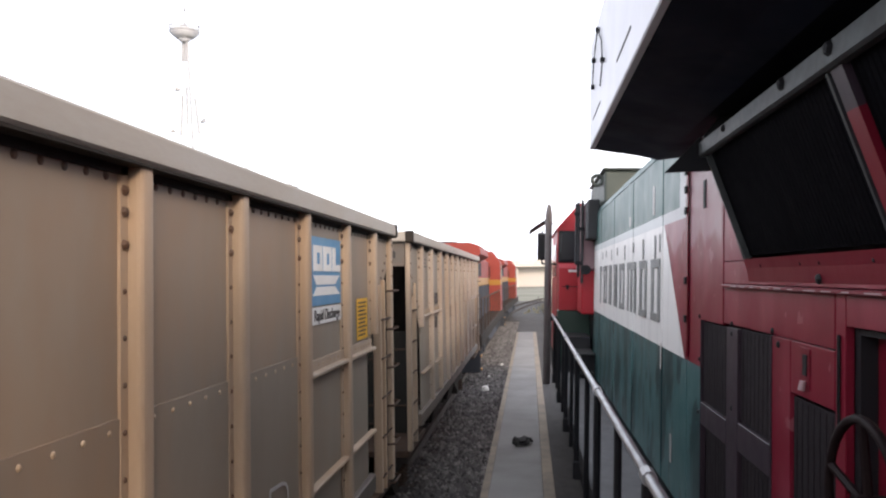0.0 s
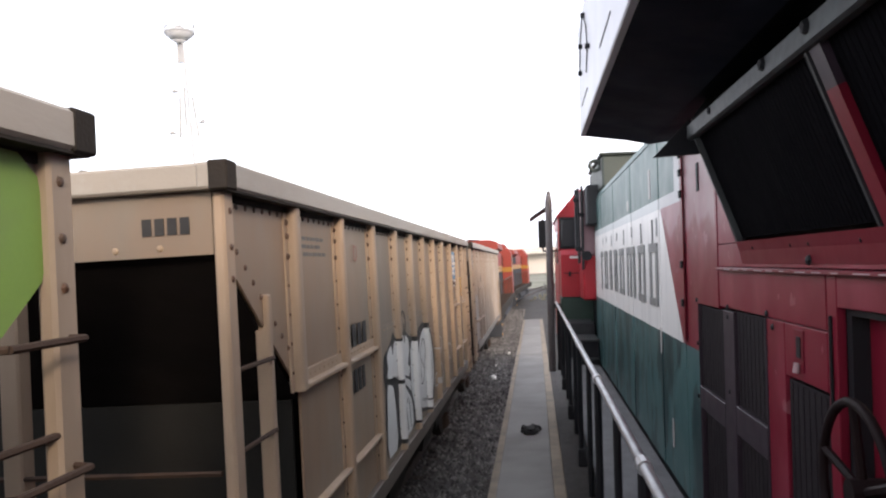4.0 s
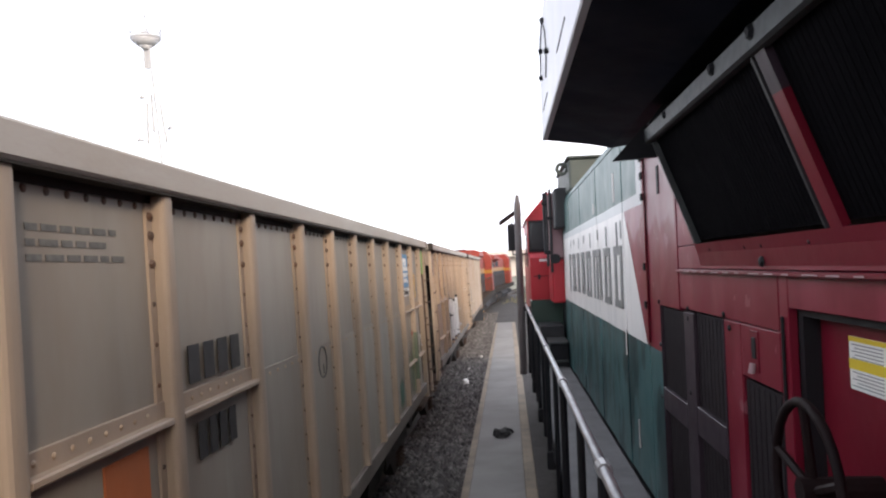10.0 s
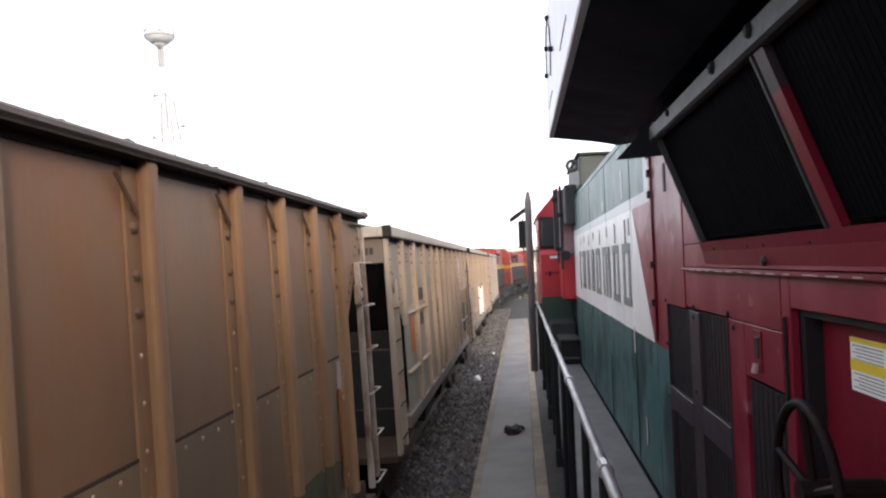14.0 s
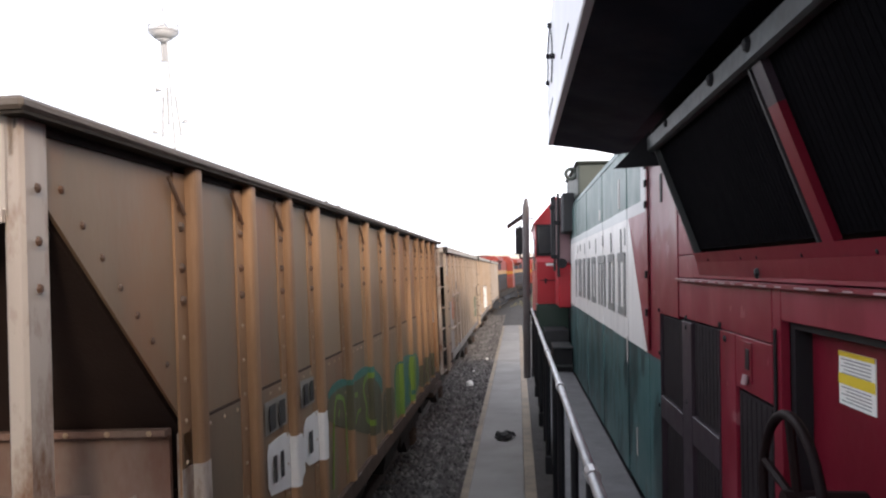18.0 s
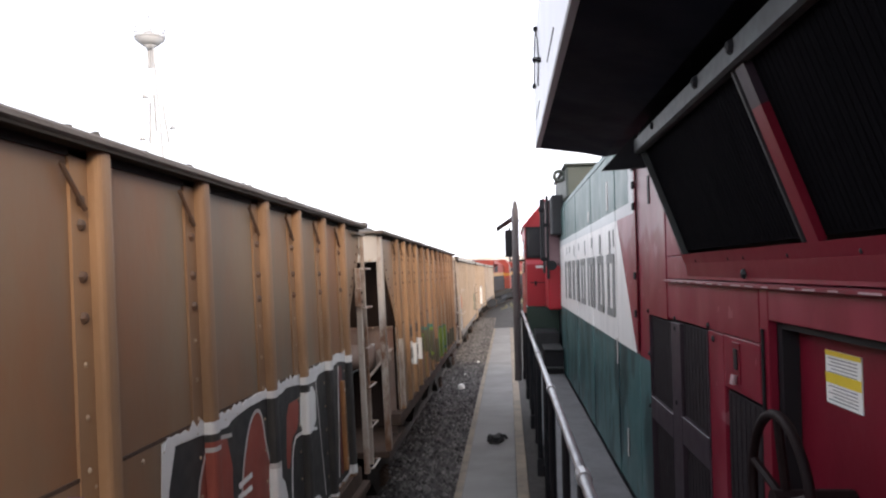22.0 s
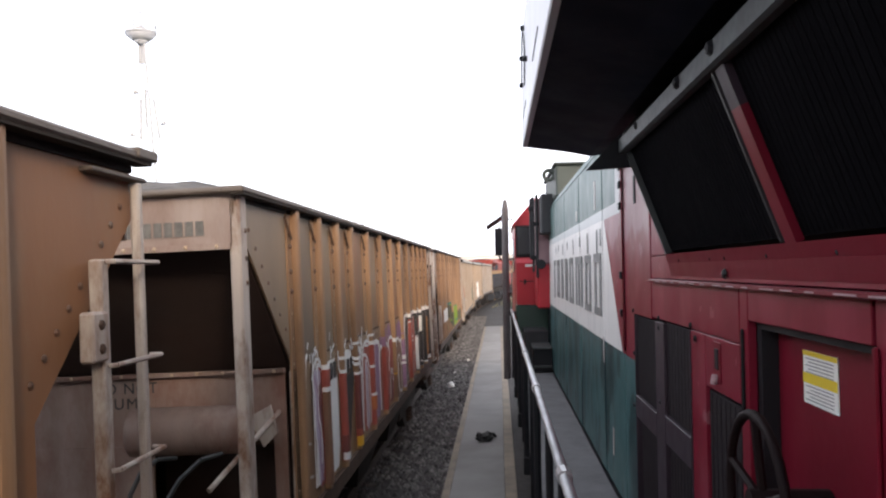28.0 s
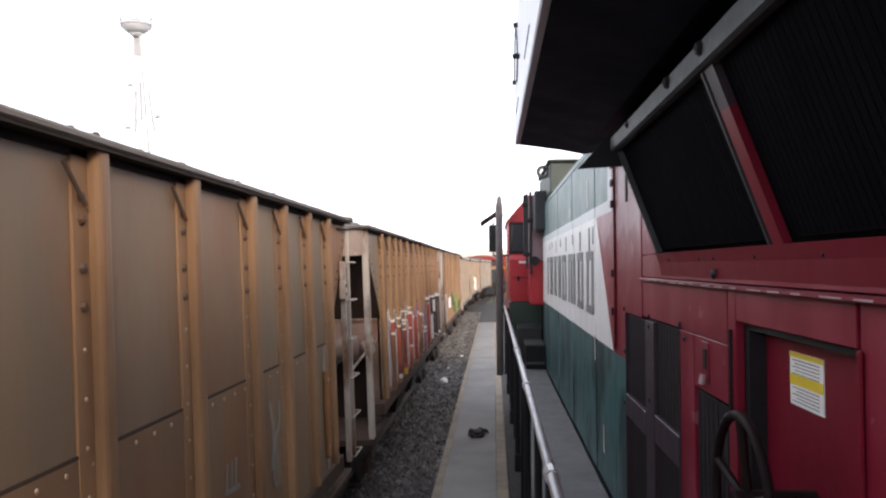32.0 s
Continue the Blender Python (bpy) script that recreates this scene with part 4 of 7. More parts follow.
        for k in range(6):
            z = 1.25 + 0.38 * k
            part("rung", Mesh().path([(SHEET + 0.05, L - 0.42, z), (SHEET + 0.11, L - 0.40, z), (SHEET + 0.11, L - 0.06, z), (SHEET + 0.05, L - 0.04, z)], 0.012, 6), "rust_dark", th)
    # hopper bays and underframe
    for k in range(3):
        yc = L / 2 + (k - 1) * 2.9
        part("hopper_bay", Mesh().add([(-1.3, yc - 1.4, 1.45), (1.3, yc - 1.4, 1.45), (1.3, yc + 1.4, 1.45), (-1.3, yc + 1.4, 1.45), (-1.0, yc - 0.5, 0.45), (1.0, yc - 0.5, 0.45), (1.0, yc + 0.5, 0.45), (-1.0, yc + 0.5, 0.45)], [(0, 1, 5, 4), (1, 2, 6, 5), (2, 3, 7, 6), (3, 0, 4, 7), (4, 5, 6, 7)]), "under", th)
    truck(th, 1.75)
    truck(th, L - 1.75)
    # heaped stone
    load = Mesh()
    n, mrow = 40, 13
    rng = random.Random(5 if grey else 9)
    vs, fs = [], []
    for i in range(n + 1):
        for j in range(mrow + 1):
            u, v = i / n, j / mrow
            edge = min(1.0, 6 * min(u, 1 - u)) * max(0.0, math.sin(math.pi * v)) ** 0.7
            z = TOP - 0.16 + edge * (0.32 if grey else 0.37) * (1 + 0.45 * math.sin(u * 9 + 0.3)) + rng.uniform(-0.03, 0.035)
            vs.append((-SHEET + 0.03 + v * (2 * SHEET - 0.06), 0.06 + u * (L - 0.12), z))
    for i in range(n):
        for j in range(mrow):
            a = i * (mrow + 1) + j
            fs.append((a, a + 1, a + mrow + 2, a + mrow + 1))
    load.add(vs, fs)
    rng = random.Random(21)
    for _ in range(260):
        y, x, r = rng.uniform(0.3, L - 0.3), rng.choice((rng.uniform(0.3, 1.36), rng.uniform(-1.3, 1.36))), rng.uniform(0.015, 0.035)
        q = (x / (SHEET - 0.03) + 1) / 2
        z = TOP - 0.16 + math.sin(math.pi * q) * 0.26
        ring = [(x + r * math.cos(1.05 * w) * rng.uniform(0.8, 1.1), y + r * math.sin(1.05 * w) * rng.uniform(0.8, 1.1)) for w in range(6)]
        load.add([(a, b, z) for a, b in ring] + [(x + (a - x) * 0.6, y + (b - y) * 0.6, z + r * 0.8) for a, b in ring], [(w, (w + 1) % 6, 6 + (w + 1) % 6, 6 + w) for w in range(6)] + [(6, 7, 8, 9, 10, 11)])
    for _ in range(90 if not grey else 34):
        c = rng.choice((2.4, 5.3, 8.0, 10.6)) + rng.gauss(0, 0.8)
        y, x, r = min(L - 0.2, max(0.3, c)), rng.uniform(SHEET - 0.05, FACE - 0.02), rng.uniform(0.012, 0.032)
        ring = [(x + r * math.cos(1.05 * q) * rng.uniform(0.8, 1.1), y + r * math.sin(1.05 * q) * rng.uniform(0.8, 1.1)) for q in range(6)]
        h = r * rng.uniform(0.5, 0.9)
        load.add([(p, q, TOP - 0.004) for p, q in ring] + [(x + (p - x) * 0.6, y + (q - y) * 0.6, TOP + h) for p, q in ring], [(q, (q + 1) % 6, 6 + (q + 1) % 6, 6 + q) for q in range(6)] + [(6, 7, 8, 9, 10, 11)])
    part("stone_load", load, "load", th, "heap of dark crushed stone")
    return th, L, posts


def spans(poly, y):
    """The heights at which the outline is crossed at y, in pairs."""
    zs = []
    for (y0, z0), (y1, z1) in zip(poly, poly[1:] + poly[:1]):
        if (y0 > y) != (y1 > y):
            zs.append(z0 + (z1 - z0) * (y - y0) / (y1 - y0))
    zs.sort()
    return list(zip(zs[::2], zs[1::2]))


def painted(car, posts, poly, mat, label="", over_posts=True):
    """Paint sprayed on the car's side: on the sheet, and over the posts that it crosses; later coats lie over earlier ones."""
    SHEET = SHEETS["brown" if posts is PB else "grey"]
    coat = 0.00015 * sum(ob.name.startswith("graffiti") for ob in car.children)
    lift = 0.0135 + coat
    paint = part("graffiti", Mesh().prism(poly, SHEET + lift - 0.003, SHEET + lift), mat, car, label)
    for y in posts if over_posts else ():
        e, c = 0.002 + coat, y - 0.1015 - coat
        for z0, z1 in spans(poly, y - 0.06):
            if z1 - z0 > 0.004:
                crown = [(FACE + d, y + q) for d, q in CROWN]
                plan = [(SHEET + lift, c), (FACE - 0.026, c)] + [(p + e, q - (coat + 0.0015 if q < y - 0.09 else 0.0)) for p, q in crown] + [(p - 0.002, q) for p, q in crown[:0:-1]] + [(FACE - 0.03, y - 0.098), (SHEET + lift, y - 0.098)]
                part("paint_on_post", Mesh().prism(plan, z0, z1, 2), mat, paint)
    return paint


def fill(car, mat, poly, label="", over_posts=True):
    """A sprayed patch; its corners are rounded off."""
    n = len(poly)
    soft = []
    for k in range(n):
        (a, b), (c, d) = poly[k], poly[(k + 1) % n]
        soft += [(0.82 * a + 0.18 * c, 0.82 * b + 0.18 * d), (0.18 * a + 0.82 * c, 0.18 * b + 0.82 * d)]
    return painted(car, PB if car in (fourth_car, fifth_car, sixth_car) else PG, soft, mat, label, over_posts)


def sharp(car, mat, poly, label="", over_posts=True):
    return painted(car, PB if car in (fourth_car, fifth_car, sixth_car) else PG, poly, mat, label, over_posts)


def line(car, mat, w, pts):
    """A sprayed stroke with rounded bends."""
    for _ in range(2 if len(pts) > 2 else 0):
        out = [pts[0]]
        for (a, b), (c, d) in zip(pts, pts[1:]):
            out += [(0.75 * a + 0.25 * c, 0.75 * b + 0.25 * d), (0.25 * a + 0.75 * c, 0.25 * b + 0.75 * d)]
        pts = out + [pts[-1]]
    return sharp(car, mat, stroke(pts, w))


def marks_row(car, y, z, w, h, n, mat="black_mark", gap=0.42, lift=0.012):
    """A row of plain bars in place of a mark."""
    SHEET = SHEETS["brown" if car in (fourth_car, fifth_car, sixth_car) else "grey"]
    for i in range(n):
        y0 = y + i * w
        lift += 0.006 if i == 0 else 0.0
        part("mark", Mesh().box(SHEET + lift - 0.004, SHEET + lift, y0, y0 + w * (1 - gap), z, z + h), mat, car)


def stroke(pts, w):
    """A band of width w along a line, as an outline."""
    left, right = [], []
    for i, p in enumerate(pts):
        a, b = pts[max(0, i - 1)], pts[min(len(pts) - 1, i + 1)]
        d = math.hypot(b[0] - a[0], b[1] - a[1]) or 1
        n = (-(b[1] - a[1]) / d * w / 2, (b[0] - a[0]) / d * w / 2)
        left.append((p[0] + n[0], p[1] + n[1]))
        right.append((p[0] - n[0], p[1] - n[1]))
    return left + right[::-1]


grey_car, LG, PG = hopper_car("grey")
brown_car, LB, PB = hopper_car("brown")
first_car = copy_thing(grey_car, Matrix())      # leads the train behind the locomotives
second_car = grey_car
third_car = copy_thing(grey_car, Matrix())
fourth_car = brown_car
fifth_car = copy_thing(brown_car, Matrix())
sixth_car = copy_thing(brown_car, Matrix())
for car in (first_car, second_car):
    for ob in car.children_recursive:
        kind = ob.name.split(".")[0]
        if car is first_car and kind != "post":
            continue
        if kind in ("side_sheet", "seam", "end_panel", "post", "corner_post", "ladder_stile", "ledge"):
            ob.material_slots[0].link = "OBJECT"
            ob.material_slots[0].material = M["tan_sheet" if kind in ("side_sheet", "seam", "end_panel") else "pale_post" if car is first_car else "tan_post"]
for ob in second_car.children:
    if ob.name.split(".")[0] == "ledge":
        ob.location.z = -0.11
for ob in fifth_car.children_recursive:
    if ob.name.split(".")[0] in ("end_panel", "end_flange"):
        ob.material_slots[0].link = "OBJECT"
        ob.material_slots[0].material = M["end_brown"]
CARS = [(first_car, LG, 14.07), (second_car, LG, 0.0), (third_car, LG, -14.07), (fourth_car, LB, -28.56), (fifth_car, LB, -42.90), (sixth_car, LB, -57.31)]


def dress_grey(car, with_sign, number_z):
    SHEET = SHEETS["grey"]
    if with_sign:
        a = 9.85 if car is second_car else 9.77
        part("sign_panel", Mesh().box(SHEET + 0.006, SHEET + 0.010, a, a + 0.85, 3.095, 3.575), "blue_mark", car, "blue and white maker's panel")
        for k in range(3):
            y = a + 0.04 + 0.265 * k
            blk = part("emblem", Mesh().box(SHEET + 0.010, SHEET + 0.014, y, y + 0.235, 3.335, 3.515, 0.001), "white_mark", car)
            part("emblem_slit", Mesh().box(SHEET + 0.0142, SHEET + 0.016, y + 0.09, y + (0.235 if k == 2 else 0.155), 3.385, 3.516 if k == 2 else 3.465), "blue_mark", blk)
        for poly in ([(a + 0.03, 3.305), (a + 0.78, 3.305), (a + 0.63, 3.24), (a + 0.12, 3.24)], [(a + 0.12, 3.225), (a + 0.63, 3.225), (a + 0.78, 3.165), (a + 0.03, 3.165)]):
            part("emblem", Mesh().prism(poly, SHEET + 0.010, SHEET + 0.014), "white_mark", car)
        part("name_panel", Mesh().box(SHEET + 0.006, SHEET + 0.010, a - 0.005, a + 0.855, 2.965, 3.083), "white_mark", car)
        part("lettering", words("Rapid Discharge", 0.111, "black_mark"), "black_mark", car).location = (SHEET + 0.012, a + 0.05, 2.99)
        n = a + 1.41 if car is second_car else a + 1.22
        nz = -0.16 if car is second_car else 0.0
        yp = part("notice", Mesh().box(SHEET + 0.006, SHEET + 0.010, n, n + 0.42, 2.91 + nz, 3.265 + nz), "yellow_mark", car, "yellow notice with rows of small print")
        for k in range(9):
            part("print_line", Mesh().box(SHEET + 0.011, SHEET + 0.013, n + 0.04, n + 0.37 - 0.03 * (k % 3), 3.222 + nz - 0.035 * k, 3.236 + nz - 0.035 * k), "black_mark", yp)
    drop = 0.14 if car is second_car else 0.0
    marks_row(car, 2.30 if car is second_car else 2.40, 2.865 - drop, 0.185, 0.175, 4, gap=0.3)
    marks_row(car, 2.36 if car is second_car else 2.47, 2.50 - drop * 0.9, 0.135, 0.175, 4, gap=0.3)
    if car is third_car:
        part("placard", Mesh().box(SHEET + 0.002, SHEET + 0.010, 1.62, 1.97, 2.18, 2.68), "orange_mark", car, "faded orange placard")
    ry, rz = (4.86, 2.74) if car is second_car else (4.98, 2.655)
    ov = Mesh()
    for i in range(20):
        a, b = 2 * math.pi * i / 20, 2 * math.pi * (i + 1) / 20
        ov.tube((SHEET + 0.010, ry + 0.13 * math.cos(a), rz + 0.12 * math.sin(a)), (SHEET + 0.010, ry + 0.13 * math.cos(b), rz + 0.12 * math.sin(b)), 0.007, 4)
    ov.tube((SHEET + 0.010, ry + 0.02, rz - 0.02), (SHEET + 0.010, ry + 0.02, rz - 0.09), 0.006, 4)
    part("stencil_ring", ov, "black_mark", car)
    rp = random.Random(3)
    for k in range(3):
        y = 1.24
        while y < 1.80 - 0.06 * (k % 2):
            w = rp.uniform(0.05, 0.12)
            part("print_word", Mesh().box(SHEET + 0.001, SHEET + 0.003, y, y + w, 3.522 - 0.05 * k, 3.545 - 0.05 * k), "grey_print", car)
            y += w + 0.022
    for k in range(4):
        x = 1.35 - 0.062 * k
        part("mark", Mesh().box(x - 0.046, x, -0.006, -0.001, 3.52, 3.60), "black_mark", car)


dress_grey(first_car, False, 0)
dress_grey(second_car, True, 0)
dress_grey(third_car, True, 0)


# white lettering edged in black, chalk marks and a faint red letter on the second car
fill(second_car, "black_mark", [(3.74, 1.56), (3.70, 2.06), (3.72, 2.20), (3.64, 2.32), (3.70, 2.50), (3.84, 2.53), (4.1, 2.62), (4.22, 2.7), (4.3, 2.63), (4.66, 2.57), (4.71, 2.65), (4.93, 2.65), (5.18, 2.56), (5.75, 2.52), (5.81, 2.57), (6.06, 2.62), (6.31, 2.64), (6.89, 2.54), (7.07, 2.38), (7.18, 2.09), (7.03, 1.65), (6.8, 1.54), (6.28, 1.54), (5.75, 1.62), (5.39, 1.56)])
fill(second_car, "white_mark", [(3.83, 2.5), (4.08, 2.59), (4.14, 2.45), (4.24, 2.61), (4.64, 2.55), (4.61, 2.15), (4.34, 2.2), (4.18, 2.25), (4.05, 2.26), (3.85, 2.28), (3.81, 2.32), (3.88, 2.38)])
fill(second_car, "white_mark", [(3.66, 1.56), (3.77, 2.23), (3.94, 2.23), (4.13, 2.14), (4.21, 1.56)])
fill(second_car, "white_mark", [(4.31, 1.56), (4.37, 2.18), (4.63, 2.12), (4.89, 2.01), (5.17, 1.86), (5.21, 1.56)])
fill(second_car, "white_mark", [(4.69, 2.55), (4.73, 2.61), (4.91, 2.61), (5.14, 2.53), (5.11, 2.12), (4.66, 2.21)])
fill(second_car, "white_mark", [(4.66, 2.19), (5.12, 2.09), (5.14, 1.96), (4.93, 2.05), (4.67, 2.13)])
fill(second_car, "white_mark", [(5.23, 2.49), (5.7, 2.49), (5.76, 2.28), (5.67, 1.71), (5.39, 1.56), (5.29, 1.82), (5.14, 1.98)])
fill(second_car, "white_mark", [(5.81, 2.27), (5.96, 2.46), (6.24, 2.56), (6.65, 2.55), (6.94, 2.43), (7.07, 2.15), (7.06, 1.82), (6.89, 1.7), (6.65, 1.54), (6.29, 1.58), (5.8, 1.66), (5.79, 1.95)])
line(second_car, "black_mark", 0.055, [(3.62, 1.6), (3.74, 2.26), (3.92, 2.25), (4.13, 2.19), (4.25, 2.1), (4.29, 1.6)])
fill(second_car, "black_mark", [(4.04, 2.26), (4.12, 2.27), (4.26, 2.24), (4.37, 2.2), (4.33, 2.18)])
line(second_car, "black_mark", 0.025, [(4.34, 2.2), (4.64, 2.14), (4.91, 2.02), (5.19, 1.87), (5.28, 1.6)])
line(second_car, "black_mark", 0.022, [(4.66, 2.2), (5.18, 2.1)])
fill(second_car, "black_mark", [(4.8, 2.63), (4.91, 2.62), (4.86, 2.5)])
fill(second_car, "black_mark", [(5.1, 2.39), (5.16, 2.38), (5.11, 2.24), (5.0, 2.27)])
line(second_car, "black_mark", 0.014, [(4.65, 2.54), (4.61, 2.15)])
line(second_car, "black_mark", 0.014, [(5.19, 2.53), (5.14, 2.11)])
line(second_car, "black_mark", 0.018, [(5.94, 1.92), (5.93, 2.15), (5.97, 2.31), (6.1, 2.43), (6.26, 2.44), (6.37, 2.32), (6.25, 2.09), (6.1, 1.93), (5.92, 1.92)])
line(second_car, "black_mark", 0.016, [(5.99, 2.21), (6.2, 2.08)])
line(second_car, "black_mark", 0.016, [(6.91, 2.2), (6.95, 2.12), (6.83, 1.77)])
line(second_car, "black_mark", 0.014, [(5.92, 1.72), (5.99, 1.75), (6.05, 1.7)])
line(second_car, "black_mark", 0.014, [(6.09, 1.69), (6.16, 1.73), (6.22, 1.68)])
line(second_car, "black_mark", 0.014, [(6.27, 1.68), (6.35, 1.71), (6.41, 1.66)])
line(second_car, "black_mark", 0.014, [(4.73, 1.97), (4.82, 1.6)])
line(second_car, "black_mark", 0.014, [(4.88, 1.94), (4.82, 1.89)])
line(second_car, "black_mark", 0.014, [(4.95, 1.91), (5.0, 1.6)])
line(second_car, "grey_mark", 0.016, [(6.99, 2.52), (7.0, 2.39)])
line(second_car, "grey_mark", 0.02, [(7.23, 2.21), (7.43, 2.19)])
line(second_car, "grey_mark", 0.02, [(7.88, 2.31), (8.11, 2.26), (7.97, 2.09), (7.76, 2.1)])
line(second_car, "grey_mark", 0.016, [(7.83, 1.96), (8.02, 1.87), (8.12, 1.75), (8.02, 1.64)])
line(second_car, "grey_mark", 0.02, [(8.94, 2.1), (9.29, 2.08), (9.23, 1.85), (8.95, 1.86), (8.94, 2.1)])
line(second_car, "grey_mark", 0.02, [(7.12, 1.72), (7.22, 1.87), (7.37, 1.87), (7.46, 1.69), (7.13, 1.71)])
line(second_car, "faint_red", 0.014, [(2.68, 3.51), (2.68, 3.39), (2.75, 3.4), (2.78, 3.43), (2.78, 3.49), (2.75, 3.51), (2.67, 3.51)])
line(second_car, "faint_red", 0.014, [(2.58, 3.39), (2.6, 3.39)])
# chalky green smears and scrawls on the third car
fill(third_car, "lime_chalk", [(12.0, 3.02), (12.06, 3.66), (12.3, 3.70), (12.72, 3.69), (12.78, 3.36), (12.5, 3.14), (12.2, 3.06)], "bright lime spray", False)
fill(third_car, "lime_chalk", [(12.3, 3.1), (12.34, 2.5), (12.28, 1.6), (12.4, 1.6), (12.45, 2.4), (12.5, 3.1)], "", False)
rg = random.Random(13)
for k in range(22):
    y = 9.85 + 0.058 * k + rg.uniform(-0.02, 0.02)
    w, low = rg.uniform(0.02, 0.05), rg.uniform(1.52, 1.75)
    top = 1.92 + 0.48 * min(1.0, k / 12) + rg.uniform(-0.2, 0.08)
    fill(third_car, ("dull_pale", "dull_green", "dull_green", "lime_chalk")[(k * 7 + k // 3) % 4], [(y, low), (y + w * 0.2, top - 0.12), (y + w * 0.5, top), (y + w * 0.8, top - 0.16), (y + w, low)])
fill(third_car, "dull_green", [(9.0, 1.56), (9.02, 1.9), (9.34, 1.92), (9.32, 1.58)])
fill(third_car, "teal_mark", [(9.04, 1.6), (9.06, 1.86), (9.30, 1.88), (9.28, 1.62)])
line(third_car, "grey_mark", 0.035, [(11.05, 1.95), (11.13, 2.25), (11.38, 2.37), (11.42, 2.16)])
line(third_car, "grey_mark", 0.035, [(11.44, 2.16), (11.62, 2.34), (11.66, 2.14), (11.78, 2.10)])
line(third_car, "red_mark", 0.05, [(10.52, 2.40), (10.68, 2.42)])
# fourth car: green and teal lettering, white overpainted block
fill(fourth_car, "teal_mark", [(3.85, 2.37), (4.03, 2.42), (4.29, 2.43), (4.63, 2.38), (4.9, 2.38), (5.27, 2.41), (5.78, 2.36), (6.33, 2.17), (6.33, 1.98), (5.45, 2.04), (3.96, 2.25)])
fill(fourth_car, "olive_mark", [(3.8, 2.15), (3.88, 2.34), (4.28, 2.36), (4.89, 2.32), (5.5, 2.32), (6.23, 2.1), (6.29, 1.8), (6.1, 1.56)])
fill(fourth_car, "olive_mark", [(6.23, 1.54), (6.44, 2.04), (7.18, 1.94), (7.1, 1.54)])
fill(fourth_car, "teal_mark", [(7.19, 2.17), (7.95, 2.22), (9.54, 2.11), (9.43, 1.54), (7.19, 1.54)])
fill(fourth_car, "green_mark", [(7.3, 2.16), (7.94, 2.18), (7.79, 1.54), (7.19, 1.54)])
fill(fourth_car, "green_mark", [(8.44, 2.16), (9.26, 2.11), (9.15, 1.54), (8.37, 1.54)])
fill(fourth_car, "olive_mark", [(9.43, 1.54), (9.58, 1.96), (11.71, 1.91), (11.63, 1.54)])
line(fourth_car, "green_mark", 0.043, [(3.94, 1.6), (4.06, 2.3), (4.29, 2.29), (4.48, 2.2), (4.47, 1.6)])
line(fourth_car, "green_mark", 0.043, [(4.61, 1.6), (4.76, 2.21), (5.0, 2.19)])
line(fourth_car, "green_mark", 0.056, [(5.89, 2.23), (5.5, 2.32), (5.23, 2.21), (5.44, 2.0), (5.35, 1.89), (5.68, 1.79)])
line(fourth_car, "green_mark", 0.031, [(4.19, 2.13), (4.25, 2.18)])
line(fourth_car, "green_mark", 0.031, [(4.87, 1.94), (4.97, 2.03), (5.12, 2.03)])
line(fourth_car, "teal_mark", 0.037, [(7.64, 1.94), (7.68, 1.54)])
line(fourth_car, "teal_mark", 0.05, [(8.23, 1.96), (8.78, 1.54)])
fill(fourth_car, "white_mark", [(2.32, 2.3), (2.5, 2.31), (2.71, 2.31), (2.89, 2.24), (3.14, 2.21), (3.13, 1.89), (2.6, 1.96), (2.32, 2.0)])
fill(fourth_car, "white_mark", [(3.13, 2.3), (3.51, 2.31), (3.6, 2.27), (3.84, 2.21), (3.82, 1.91), (3.11, 1.97)])
sharp(fourth_car, "dull_pale", [(2.30, 2.36), (2.30, 2.56), (2.74, 2.56), (2.74, 2.36)], "pale stencil panel", False)
sharp(fourth_car, "dull_pale", [(3.08, 2.39), (3.08, 2.58), (3.44, 2.57), (3.44, 2.38)], "pale stencil panel", False)
marks_row(fourth_car, 2.34, 2.385, 0.20, 0.15, 2, lift=0.026)
marks_row(fourth_car, 3.12, 2.41, 0.16, 0.14, 2, lift=0.026)
marks_row(fourth_car, 2.40, 2.06, 0.14, 0.16, 2, gap=0.6, lift=0.026)
marks_row(fourth_car, 3.22, 2.05, 0.14, 0.15, 1, lift=0.026)
sharp(fourth_car, "cream", [(1.125, 1.54), (1.125, 2.46), (1.36, 2.46), (1.36, 1.54)], "cream-painted foot of the end post")
# fifth car: long red and white piece with black block letters
# front end: black blocks edged in ragged white, with red and white faces
fill(fifth_car, "white_mark", [(8.05, 1.56), (8.1, 2.63), (8.17, 2.64), (8.4, 2.63), (8.67, 2.64), (8.85, 2.61), (8.96, 2.62), (9.19, 2.64), (9.47, 2.66), (9.89, 2.61), (10.06, 2.65), (10.79, 2.59), (10.93, 2.64), (11.49, 2.65), (11.68, 2.67), (12.1, 2.6), (12.1, 2.42), (12.1, 1.54), (11.76, 1.54), (10.2, 1.56), (8.05, 1.56)])
fill(fifth_car, "black_mark", [(8.13, 1.56), (8.17, 2.6), (8.61, 2.58), (8.92, 2.55), (8.99, 2.58), (9.46, 2.61), (9.91, 2.57), (10.08, 2.6), (10.86, 2.52), (10.95, 2.57), (11.52, 2.57), (11.69, 2.59), (12.1, 2.54), (12.1, 2.09), (12.1, 1.54), (10.98, 1.56), (10.21, 1.56), (8.34, 1.56)])
fill(fifth_car, "red_mark", [(8.34, 1.56), (8.54, 2.55), (8.97, 2.5), (8.93, 1.56)])
